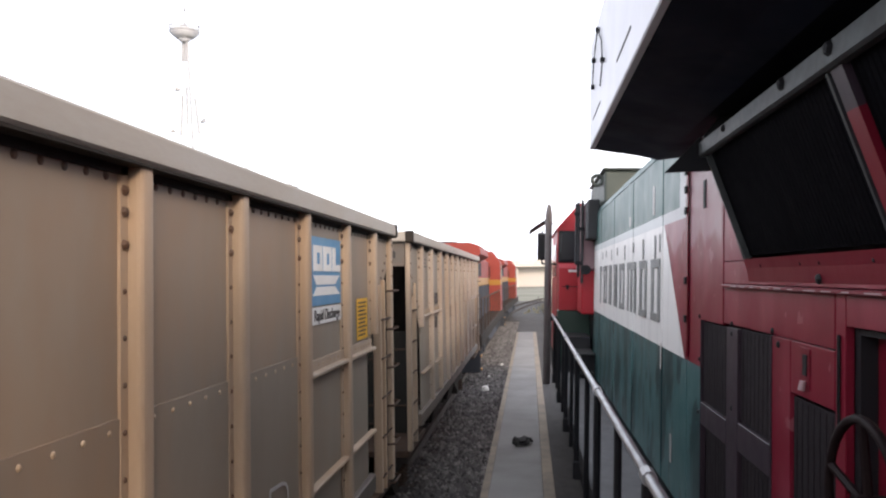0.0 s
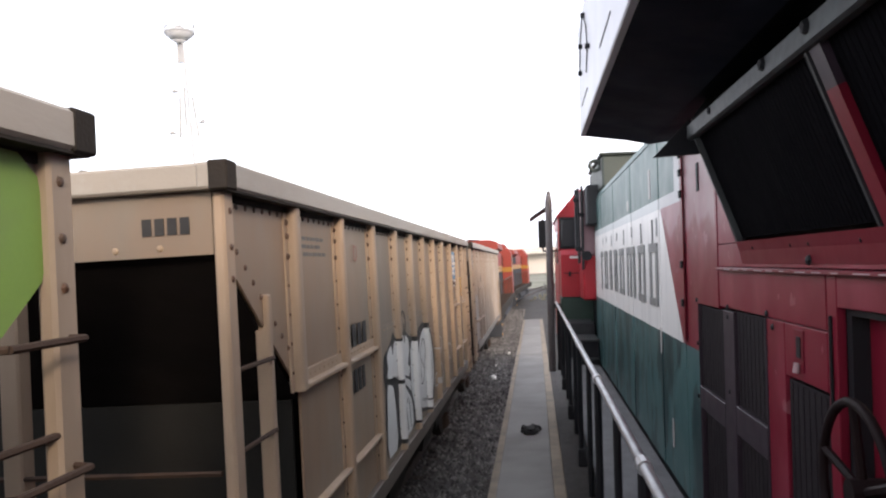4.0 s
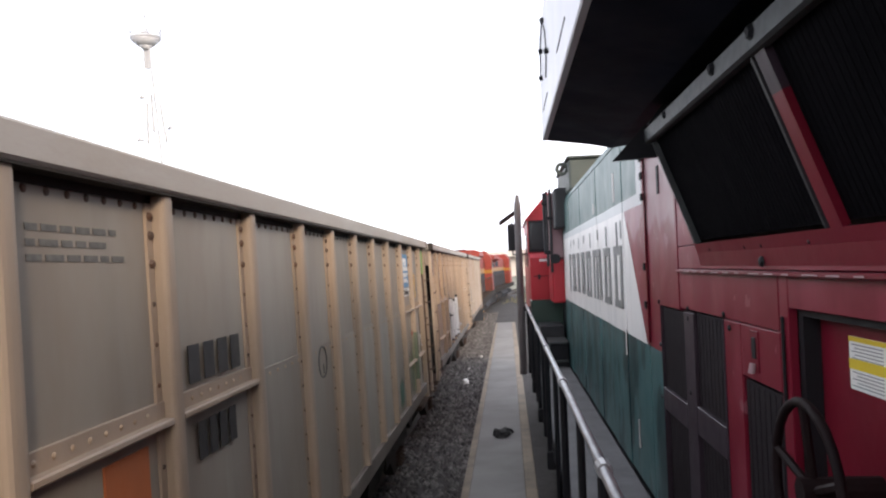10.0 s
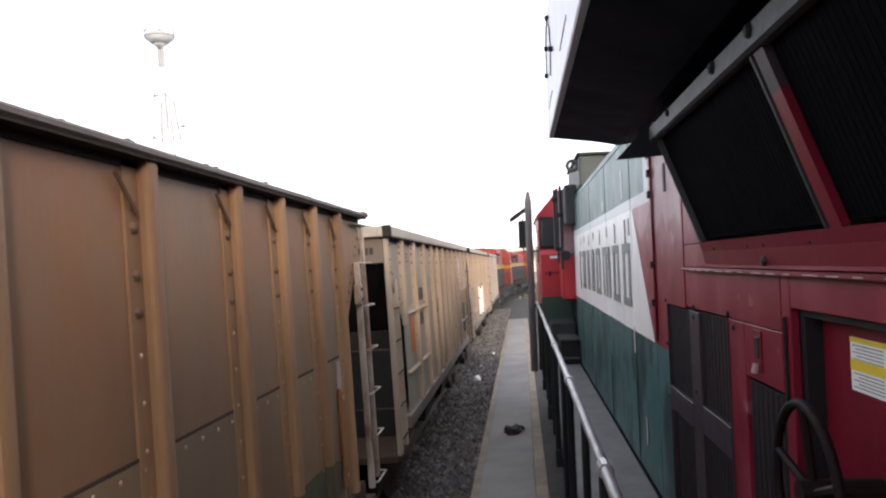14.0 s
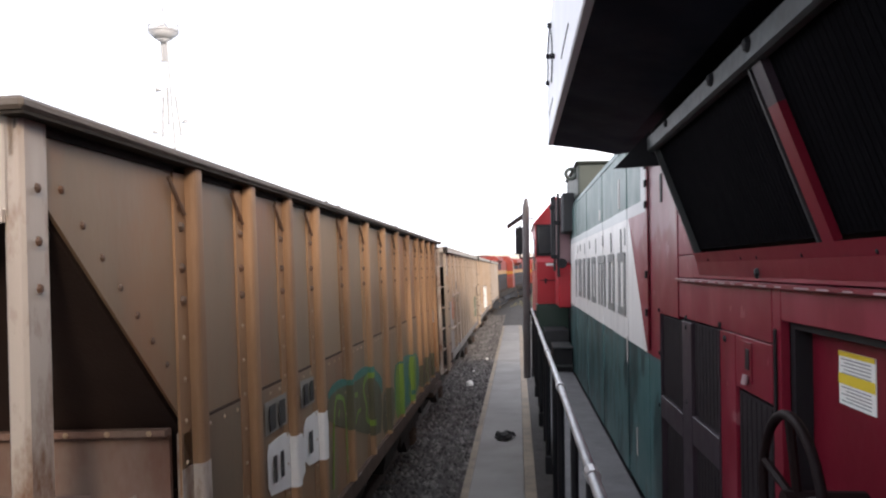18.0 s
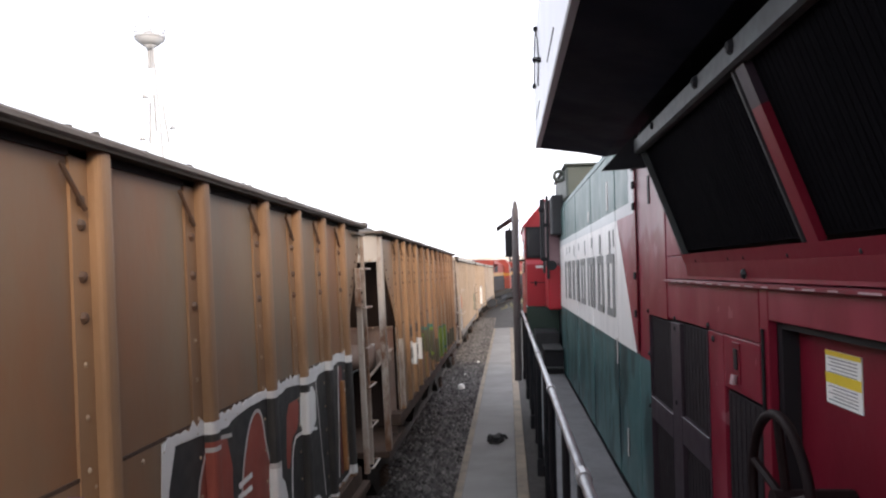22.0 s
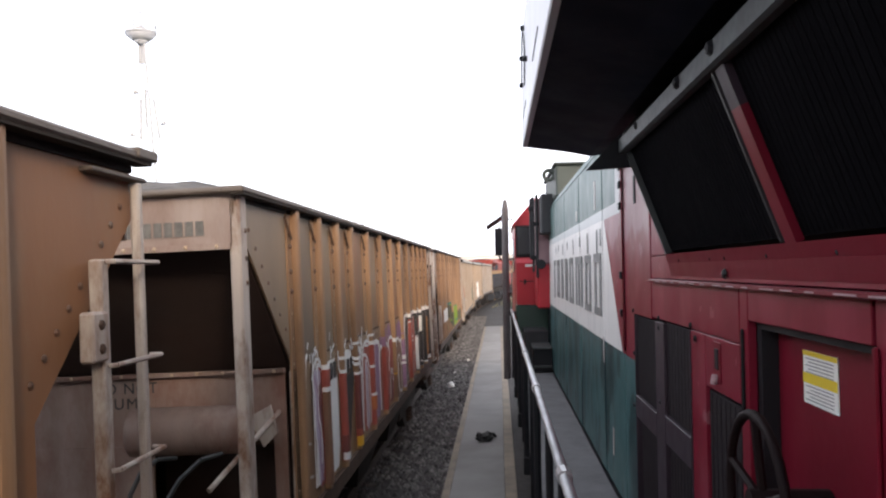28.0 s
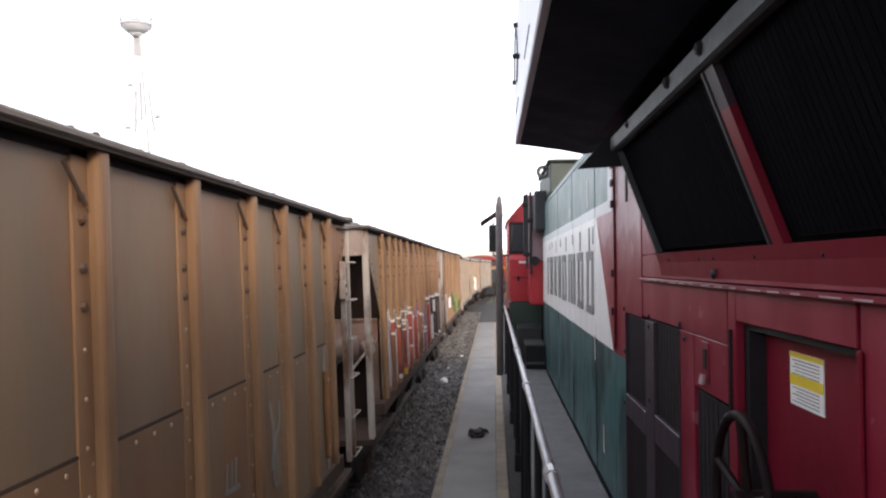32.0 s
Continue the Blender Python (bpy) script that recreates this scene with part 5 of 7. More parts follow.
fill(fifth_car, "red_mark", [(8.98, 1.56), (9.09, 2.19), (9.28, 2.53), (9.48, 2.56), (9.57, 2.26), (9.67, 2.11), (9.57, 1.56)])
fill(fifth_car, "white_mark", [(9.58, 2.19), (9.71, 2.13), (9.97, 1.97), (10.0, 1.56), (9.59, 1.56)])
fill(fifth_car, "red_mark", [(10.04, 2.48), (10.35, 2.48), (10.3, 2.28), (10.13, 2.24), (10.06, 2.05), (9.97, 2.07)])
fill(fifth_car, "white_mark", [(10.39, 2.53), (10.84, 2.5), (10.82, 2.18), (10.35, 2.24)])
fill(fifth_car, "maroon_mark", [(11.69, 2.54), (11.85, 2.54), (11.75, 1.6), (11.6, 1.61)])
fill(fifth_car, "purple_mark", [(10.48, 1.6), (10.71, 1.68), (10.87, 1.59), (10.8, 1.56), (10.45, 1.56)])
line(fifth_car, "grey_mark", 0.022, [(8.33, 1.6), (8.52, 2.55), (8.97, 2.5)])
line(fifth_car, "grey_mark", 0.022, [(8.96, 1.6), (9.1, 2.23), (9.27, 2.53), (9.49, 2.57), (9.57, 2.26), (9.69, 2.13)])
line(fifth_car, "white_mark", 0.022, [(10.06, 1.6), (10.12, 2.22), (10.4, 2.23), (10.84, 2.17)])
line(fifth_car, "white_mark", 0.02, [(11.68, 2.55), (11.54, 1.61)])
line(fifth_car, "grey_mark", 0.02, [(10.86, 2.52), (11.03, 1.6)])
line(fifth_car, "white_mark", 0.022, [(10.36, 1.6), (10.45, 1.66), (10.77, 1.68), (10.93, 1.57)])
line(fifth_car, "white_mark", 0.025, [(11.02, 1.55), (11.55, 1.54)])
line(fifth_car, "white_mark", 0.025, [(11.69, 1.54), (12.1, 1.54)])
line(fifth_car, "white_mark", 0.03, [(9.05, 2.2), (9.27, 2.21)])
line(fifth_car, "white_mark", 0.03, [(9.03, 2.14), (9.26, 2.14)])
line(fifth_car, "grey_mark", 0.025, [(9.2, 1.6), (9.32, 1.96), (9.45, 1.88)])
rng = random.Random(8)                           # ragged overspray along the top of the blocks
ragged = [(8.12, 2.60)]
for k in range(41):
    y = 8.14 + 0.095 * k
    ragged += [(y + 0.03, 2.645 + rng.uniform(0.0, 0.03)), (y + 0.075, 2.625 + rng.uniform(0.0, 0.02))]
sharp(fifth_car, "white_mark", ragged + [(12.06, 2.60)], "ragged white overspray", False)
# middle: red lettering with purple bursts and white loops
fill(fifth_car, "purple_mark", [(5.9, 2.46), (5.93, 2.61), (6.03, 2.56), (6.04, 2.45)])
fill(fifth_car, "purple_mark", [(6.08, 2.39), (6.15, 2.61), (6.31, 2.65), (6.43, 2.53), (6.44, 2.44), (6.25, 2.42)])
fill(fifth_car, "purple_mark", [(7.1, 2.37), (7.11, 2.54), (7.43, 2.63), (7.64, 2.4), (7.56, 2.32), (7.32, 2.35)])
fill(fifth_car, "purple_mark", [(5.39, 2.41), (5.42, 2.51), (5.69, 2.5), (5.82, 2.41), (5.78, 2.35)])
fill(fifth_car, "maroon_mark", [(3.72, 1.56), (3.75, 2.53), (3.86, 2.54), (4.02, 2.46), (4.04, 1.56)])
fill(fifth_car, "red_mark", [(4.01, 1.56), (4.1, 2.47), (4.21, 2.54), (4.43, 2.55), (4.65, 2.5), (4.83, 2.41), (4.87, 1.56)])
fill(fifth_car, "purple_mark", [(4.89, 1.56), (4.92, 2.47), (5.3, 2.44), (5.25, 1.56)])
fill(fifth_car, "red_mark", [(5.27, 1.56), (5.36, 2.37), (5.61, 2.37), (5.86, 2.32), (6.16, 2.31), (6.1, 1.56)])
fill(fifth_car, "red_mark", [(6.06, 1.56), (6.16, 2.31), (6.26, 2.42), (6.43, 2.43), (6.61, 2.36), (6.54, 1.56)])
fill(fifth_car, "brown_mark", [(6.54, 1.56), (6.68, 2.28), (7.01, 2.31), (7.44, 2.24), (7.68, 1.92), (7.52, 1.54), (6.93, 1.56)])
fill(fifth_car, "maroon_mark", [(6.1, 1.56), (6.2, 1.94), (6.43, 1.99), (6.5, 1.81), (6.47, 1.56)])
fill(fifth_car, "purple_mark", [(7.51, 2.24), (7.65, 2.31), (8.06, 2.28), (7.97, 1.54), (7.57, 1.54)])
line(fifth_car, "white_mark", 0.035, [(3.73, 1.6), (3.73, 2.52), (3.78, 2.55), (3.86, 2.54), (3.96, 2.49), (4.02, 2.44)])
line(fifth_car, "white_mark", 0.03, [(3.79, 1.6), (3.82, 2.49), (3.89, 2.5), (3.96, 2.44), (3.99, 1.6)])
line(fifth_car, "white_mark", 0.04, [(4.0, 1.6), (4.1, 2.47), (4.22, 2.54), (4.43, 2.56), (4.63, 2.51), (4.83, 2.41), (4.89, 2.15)])
line(fifth_car, "white_mark", 0.035, [(4.03, 2.38), (4.15, 2.42), (4.29, 2.41), (4.42, 2.35), (4.49, 2.27), (4.51, 1.6)])
line(fifth_car, "white_mark", 0.03, [(4.23, 1.6), (4.26, 2.34), (4.32, 2.34), (4.38, 2.3), (4.4, 1.6)])
fill(fifth_car, "lilac_mark", [(4.24, 1.56), (4.27, 2.33), (4.32, 2.33), (4.37, 2.29), (4.38, 1.56)])
line(fifth_car, "white_mark", 0.03, [(4.08, 2.51), (3.99, 2.59), (3.95, 2.65)])
line(fifth_car, "white_mark", 0.03, [(4.08, 2.5), (4.06, 2.6), (4.11, 2.65), (4.14, 2.74)])
line(fifth_car, "white_mark", 0.03, [(4.52, 2.56), (4.43, 2.64), (4.42, 2.67)])
line(fifth_car, "white_mark", 0.03, [(4.52, 2.56), (4.56, 2.63), (4.81, 2.54), (4.83, 2.49), (4.82, 2.63)])
line(fifth_car, "white_mark", 0.025, [(4.52, 2.56), (4.55, 2.49)])
line(fifth_car, "white_mark", 0.028, [(4.27, 2.51), (4.37, 2.51), (4.5, 2.49)])
line(fifth_car, "white_mark", 0.025, [(4.54, 2.26), (4.83, 2.15)])
line(fifth_car, "white_mark", 0.06, [(4.91, 1.6), (4.91, 2.31), (4.91, 2.48), (5.07, 2.49), (5.3, 2.46), (5.29, 2.39)])
line(fifth_car, "white_mark", 0.06, [(5.3, 1.6), (5.29, 2.21), (5.34, 2.36), (5.43, 2.39), (5.58, 2.37)])
line(fifth_car, "white_mark", 0.03, [(5.84, 2.28), (5.88, 2.36), (5.97, 2.4), (6.08, 2.35), (6.13, 2.3)])
line(fifth_car, "white_mark", 0.045, [(6.11, 2.31), (6.21, 2.43), (6.43, 2.44), (6.62, 2.38), (6.66, 2.31)])
line(fifth_car, "white_mark", 0.03, [(6.21, 2.31), (6.22, 2.17), (6.12, 2.09), (6.15, 1.99)])
line(fifth_car, "white_mark", 0.035, [(6.16, 1.6), (6.25, 1.97), (6.43, 2.0), (6.5, 1.81)])
line(fifth_car, "white_mark", 0.03, [(5.84, 1.6), (5.89, 1.94), (5.94, 1.86), (5.92, 1.6)])
line(fifth_car, "white_mark", 0.04, [(6.96, 2.23), (6.97, 2.32), (7.12, 2.37), (7.45, 2.27), (7.61, 2.33)])
line(fifth_car, "white_mark", 0.035, [(7.49, 2.27), (7.59, 2.07), (7.68, 1.92), (7.39, 1.95)])
line(fifth_car, "white_mark", 0.03, [(7.05, 2.02), (7.12, 2.1), (7.33, 2.09), (7.39, 1.95), (7.43, 1.75), (7.39, 1.56)])
line(fifth_car, "white_mark", 0.04, [(7.1, 2.0), (7.05, 1.78), (7.14, 1.56), (7.4, 1.54)])
line(fifth_car, "yellow_mark", 0.03, [(6.62, 1.97), (7.02, 1.89)])
line(fifth_car, "yellow_mark", 0.022, [(6.61, 1.9), (7.0, 1.82)])
line(fifth_car, "lilac_mark", 0.022, [(7.89, 1.56), (7.62, 1.58), (7.58, 1.54)])
# rear end: branching white strokes, stencil panels and red bubbles
fill(fifth_car, "red_mark", [(2.73, 1.56), (2.76, 2.4), (2.87, 2.39), (3.0, 2.35), (3.03, 1.56)])
fill(fifth_car, "red_mark", [(3.5, 1.56), (3.53, 2.21), (3.83, 2.16), (3.85, 1.56)])
fill(fifth_car, "red_mark", [(1.81, 1.56), (1.91, 2.56), (1.99, 2.55), (2.1, 2.5), (2.19, 1.56)])
fill(fifth_car, "white_mark", [(2.22, 2.56), (2.67, 2.56), (2.67, 1.56), (2.23, 1.56)])
fill(fifth_car, "white_mark", [(3.05, 2.59), (3.39, 2.56), (3.4, 2.37), (3.06, 2.39)])
fill(fifth_car, "black_mark", [(3.1, 2.33), (3.25, 2.32), (3.46, 2.35), (3.51, 2.26), (3.43, 2.14), (3.15, 1.56)])
line(fifth_car, "white_mark", 0.04, [(1.74, 1.6), (1.86, 2.58), (1.99, 2.57), (2.13, 2.51), (2.22, 1.6)])
line(fifth_car, "white_mark", 0.02, [(1.43, 1.6), (1.49, 2.68), (1.56, 2.7)])
line(fifth_car, "white_mark", 0.02, [(1.66, 2.62), (1.65, 2.69)])
line(fifth_car, "white_mark", 0.02, [(1.69, 1.6), (1.71, 2.61), (1.77, 2.67), (1.8, 2.69)])
line(fifth_car, "white_mark", 0.02, [(1.57, 2.74), (1.6, 2.79)])
line(fifth_car, "white_mark", 0.02, [(1.79, 2.72), (1.91, 2.69), (1.91, 2.64)])
line(fifth_car, "white_mark", 0.02, [(1.53, 2.66), (1.56, 2.7)])
line(fifth_car, "white_mark", 0.025, [(2.42, 2.57), (2.44, 2.63), (2.43, 2.68)])
line(fifth_car, "white_mark", 0.025, [(2.45, 2.63), (2.52, 2.66), (2.59, 2.69)])
line(fifth_car, "grey_mark", 0.02, [(2.4, 2.74), (2.42, 2.81)])
line(fifth_car, "white_mark", 0.025, [(3.1, 2.6), (3.06, 2.65)])
line(fifth_car, "white_mark", 0.025, [(3.09, 2.61), (3.15, 2.69)])
line(fifth_car, "white_mark", 0.025, [(3.43, 2.56), (3.32, 2.61)])
line(fifth_car, "white_mark", 0.025, [(3.5, 2.56), (3.43, 2.63), (3.41, 2.67)])
line(fifth_car, "white_mark", 0.025, [(3.52, 2.61), (3.79, 2.59)])
line(fifth_car, "white_mark", 0.03, [(2.73, 2.55), (3.03, 2.5)])
line(fifth_car, "white_mark", 0.03, [(2.74, 2.61), (2.74, 2.42), (2.92, 2.39), (3.03, 2.35)])
line(fifth_car, "white_mark", 0.03, [(3.44, 2.47), (3.79, 2.41)])
line(fifth_car, "white_mark", 0.03, [(3.45, 2.42), (3.78, 2.34)])
line(fifth_car, "white_mark", 0.03, [(3.51, 2.3), (3.77, 2.24)])
line(fifth_car, "white_mark", 0.03, [(3.53, 2.22), (3.83, 2.17)])
line(fifth_car, "white_mark", 0.025, [(3.84, 2.53), (3.95, 2.53), (4.0, 2.45), (3.91, 2.41), (3.83, 2.38)])
line(fifth_car, "white_mark", 0.025, [(3.85, 2.33), (3.98, 2.28), (3.94, 2.24), (3.83, 2.25)])
# a tall scribbled tag in the bay at the rear end, and painted bands down the posts
fill(fifth_car, "lilac_mark", [(1.72, 2.56), (1.97, 2.53), (1.95, 2.3), (1.88, 2.1), (1.98, 1.9), (1.97, 1.65), (1.8, 1.57), (1.78, 1.9), (1.70, 2.2)])
fill(fifth_car, "maroon_mark", [(1.82, 2.40), (1.99, 2.42), (1.99, 2.05), (1.90, 1.98)])
line(fifth_car, "purple_mark", 0.03, [(1.74, 2.5), (1.86, 2.36), (1.78, 2.18), (1.9, 1.98), (1.82, 1.78), (1.95, 1.6)])
line(fifth_car, "purple_mark", 0.024, [(1.92, 2.5), (1.84, 2.28), (1.94, 2.1), (1.86, 1.9), (1.93, 1.72), (1.84, 1.58)])
line(fifth_car, "white_mark", 0.026, [(1.66, 2.48), (1.76, 2.60), (1.90, 2.64), (2.0, 2.58)])
line(fifth_car, "white_mark", 0.022, [(1.70, 2.7), (1.73, 2.58), (1.68, 2.46), (1.76, 2.3), (1.71, 2.1), (1.80, 1.85), (1.78, 1.6)])
line(fifth_car, "white_mark", 0.020, [(1.84, 2.74), (1.80, 2.62), (1.90, 2.44), (1.82, 2.22), (1.95, 1.98), (1.90, 1.75)])
line(fifth_car, "grey_mark", 0.022, [(1.40, 1.58), (1.37, 1.76), (1.60, 1.72)])
line(fifth_car, "grey_mark", 0.022, [(1.38, 1.9), (1.40, 2.02), (1.55, 1.99)])
for y, mat, z0, z1 in ((2.13, "brown_mark", 1.54, 2.33), (2.13, "white_mark", 2.33, 2.37), (2.13, "red_mark", 2.37, 2.52), (2.13, "white_mark", 2.52, 2.56),
                       (2.89, "maroon_mark", 1.64, 1.80), (2.89, "white_mark", 1.57, 1.64), (3.63, "maroon_mark", 1.72, 2.28), (3.63, "yellow_mark", 1.54, 1.64), (4.65, "orange_mark", 1.74, 1.92), (4.65, "white_mark", 1.90, 1.93)):
    sharp(fifth_car, mat, [(y - 0.10, z0), (y - 0.10, z1), (y, z1), (y, z0)])
marks_row(fifth_car, 2.27, 2.39, 0.19, 0.15, 2, lift=0.034)
marks_row(fifth_car, 3.10, 2.35, 0.16, 0.14, 2, lift=0.034)
# sixth car: two pale scrawls
line(sixth_car, "dull_pale", 0.05, [(9.98, 2.42), (10.08, 2.2), (10.0, 1.95)])
line(sixth_car, "dull_pale", 0.05, [(10.22, 2.40), (10.22, 2.2), (10.08, 2.16), (10.13, 1.92)])
line(sixth_car, "dull_pale", 0.03, [(10.05, 2.0), (10.02, 1.85), (10.12, 1.80), (10.13, 1.95)])
for a in (9.06, 9.14, 9.22):
    line(sixth_car, "dull_pale", 0.03, [(a, 2.05), (a + 0.03, 2.22)])
line(sixth_car, "dull_pale", 0.03, [(9.04, 2.06), (9.3, 2.04)])
for car in (fourth_car, fifth_car, sixth_car):
    for k in range(9):
        x = 1.29 - 0.066 * k
        part("mark", Mesh().box(x - 0.05, x, -0.006, -0.001, 3.60, 3.69), "grey_print" if car is fifth_car else "black_mark", car)


def far_locomotive():
    """A six-axle hood locomotive in red over yellow over black; origin under its rear coupler, running to +y."""
    th = thing("freight_locomotive", "red, yellow and black diesel freight locomotive pulling the train", "locomotive", group="locomotives of the train")
    L = 22.0
    part("frame", Mesh().box(-1.5, 1.5, 0.4, L - 0.4, 1.15, 1.55, 0.04), "under", th)
    part("hood_lower", Mesh().box(-0.95, 0.95, 1.2, 16.2, 1.56, 2.895, 0.03), "far_black", th)
    part("hood_stripe", Mesh().box(-0.96, 0.96, 1.19, 16.2, 2.90, 3.22, 0.02), "far_yellow", th)
    part("hood_upper", Mesh().prism([(-0.95, 3.225), (0.95, 3.225), (0.95, 3.95), (0.7, 4.2), (-0.7, 4.2), (-0.95, 3.95)], 1.2, 16.2, 1), "far_red", th)
    part("radiator", Mesh().prism([(-0.95, 3.7), (-1.45, 4.0), (-1.4, 4.26), (-1.1, 4.36), (1.1, 4.36), (1.4, 4.26), (1.45, 4.0), (0.95, 3.7)], 1.3, 6.2, 1), "far_red", th)
    for k in range(4):
        part("radiator_screen", Mesh().box(0.96, 0.98, 1.6 + 1.1 * k, 2.5 + 1.1 * k, 3.3, 3.66), "far_black", th)
    part("cab", Mesh().prism([(-1.5, 1.56), (1.5, 1.56), (1.5, 4.0), (1.1, 4.55), (-1.1, 4.55), (-1.5, 4.0)], 16.3, 18.6, 1), "far_red", th)
    part("cab_stripe", Mesh().box(-1.51, 1.51, 16.29, 18.61, 2.85, 3.12), "far_yellow", th)
    part("nose", Mesh().box(-1.2, 1.2, 18.6, 20.9, 1.56, 3.3, 0.2), "far_red", th)
    for x in (-1.515, 1.505):
        part("window", Mesh().box(x, x + 0.01, 16.7, 18.2, 3.15, 3.85), "glass", th)
    for x in (-1.0, 0.5):
        part("window", Mesh().box(x, x + 0.5, 16.285, 16.295, 3.2, 3.8), "glass", th)
    part("fuel_tank", Mesh().prism([(-1.2, 1.14), (1.2, 1.14), (1.4, 0.8), (1.1, 0.35), (-1.1, 0.35), (-1.4, 0.8)], 7.5, 14.0, 1), "far_black", th)
    part("end_plate", Mesh().box(-1.45, 1.45, 0.38, 0.45, 0.4, 1.2, 0.02), "far_black", th)
    part("rear_door", Mesh().box(-0.35, 0.35, 1.17, 1.195, 1.62, 3.2, 0.01), "far_black", th)
    part("number_board", Mesh().box(-0.75, -0.35, 1.15, 1.195, 3.65, 3.85, 0.01).box(0.35, 0.75, 1.15, 1.195, 3.65, 3.85, 0.01), "far_black", th)
    part("end_grille", Mesh().box(0.952, 0.975, 6.6, 9.4, 3.3, 3.85, 0.005), "far_black", th)
    part("horn", Mesh().tube((0.3, 14.8, 4.3), (0.3, 15.3, 4.32), 0.06, 8, 0.11), "far_black", th)
    part("rear_headlight", Mesh().tube((0, 1.15, 3.8), (0, 1.2, 3.8), 0.14, 12), "white_mark", th)
    for y0 in (3.8, 17.8):
        tr = part("truck", Mesh().box(-1.15, 1.15, y0 - 2.2, y0 + 2.2, 0.55, 0.95, 0.05), "far_black", th)
        for dy in (-1.7, 0, 1.7):
            put(part("wheelset", Mesh().tube((-0.85, 0, 0), (0.85, 0, 0), 0.52, 20), "under", tr), 0, y0 + dy, 0.69)
            part("axle_box", Mesh().box(-1.3, 1.3, y0 + dy - 0.2, y0 + dy + 0.2, 0.55, 0.9, 0.04), "far_black", tr)
    for sx in (-1.48, 1.48):
        part("handrail", Mesh().tube((sx, 0.7, 2.6), (sx, 16.2, 2.6), 0.025, 6), "rust_dark", th)
        for k in range(9):
            part("stanchion", Mesh().tube((sx, 0.7 + 1.9 * k, 1.55), (sx, 0.7 + 1.9 * k, 2.6), 0.02, 6), "rust_dark", th)
        part("steps", Mesh().box(*sorted((sx, sx * 0.8)), 0.5, 0.9, 0.45, 0.5).box(*sorted((sx, sx * 0.8)), 0.5, 0.9, 0.85, 0.9), "far_yellow", th)
    part("exhaust", Mesh().box(-0.4, 0.4, 9.0, 10.5, 4.2, 4.4, 0.05), "far_black", th)
    for y in (2.6, 4.6):
        part("fan", Mesh().tube((0, y, 4.36), (0, y, 4.44), 0.6, 20), "far_black", th)
    return th


engine_rear = far_locomotive()
engine_lead = copy_thing(engine_rear, Matrix())
CARS += [(engine_rear, 22.0, 14.07 + LG + 1.15), (engine_lead, 22.0, 14.07 + LG + 1.15 + 22.3)]


# ---- the standing locomotive beside the camera; its space leans a little with the canted track ----
HW = -1.045       # near hood wall
DECK = 1.62


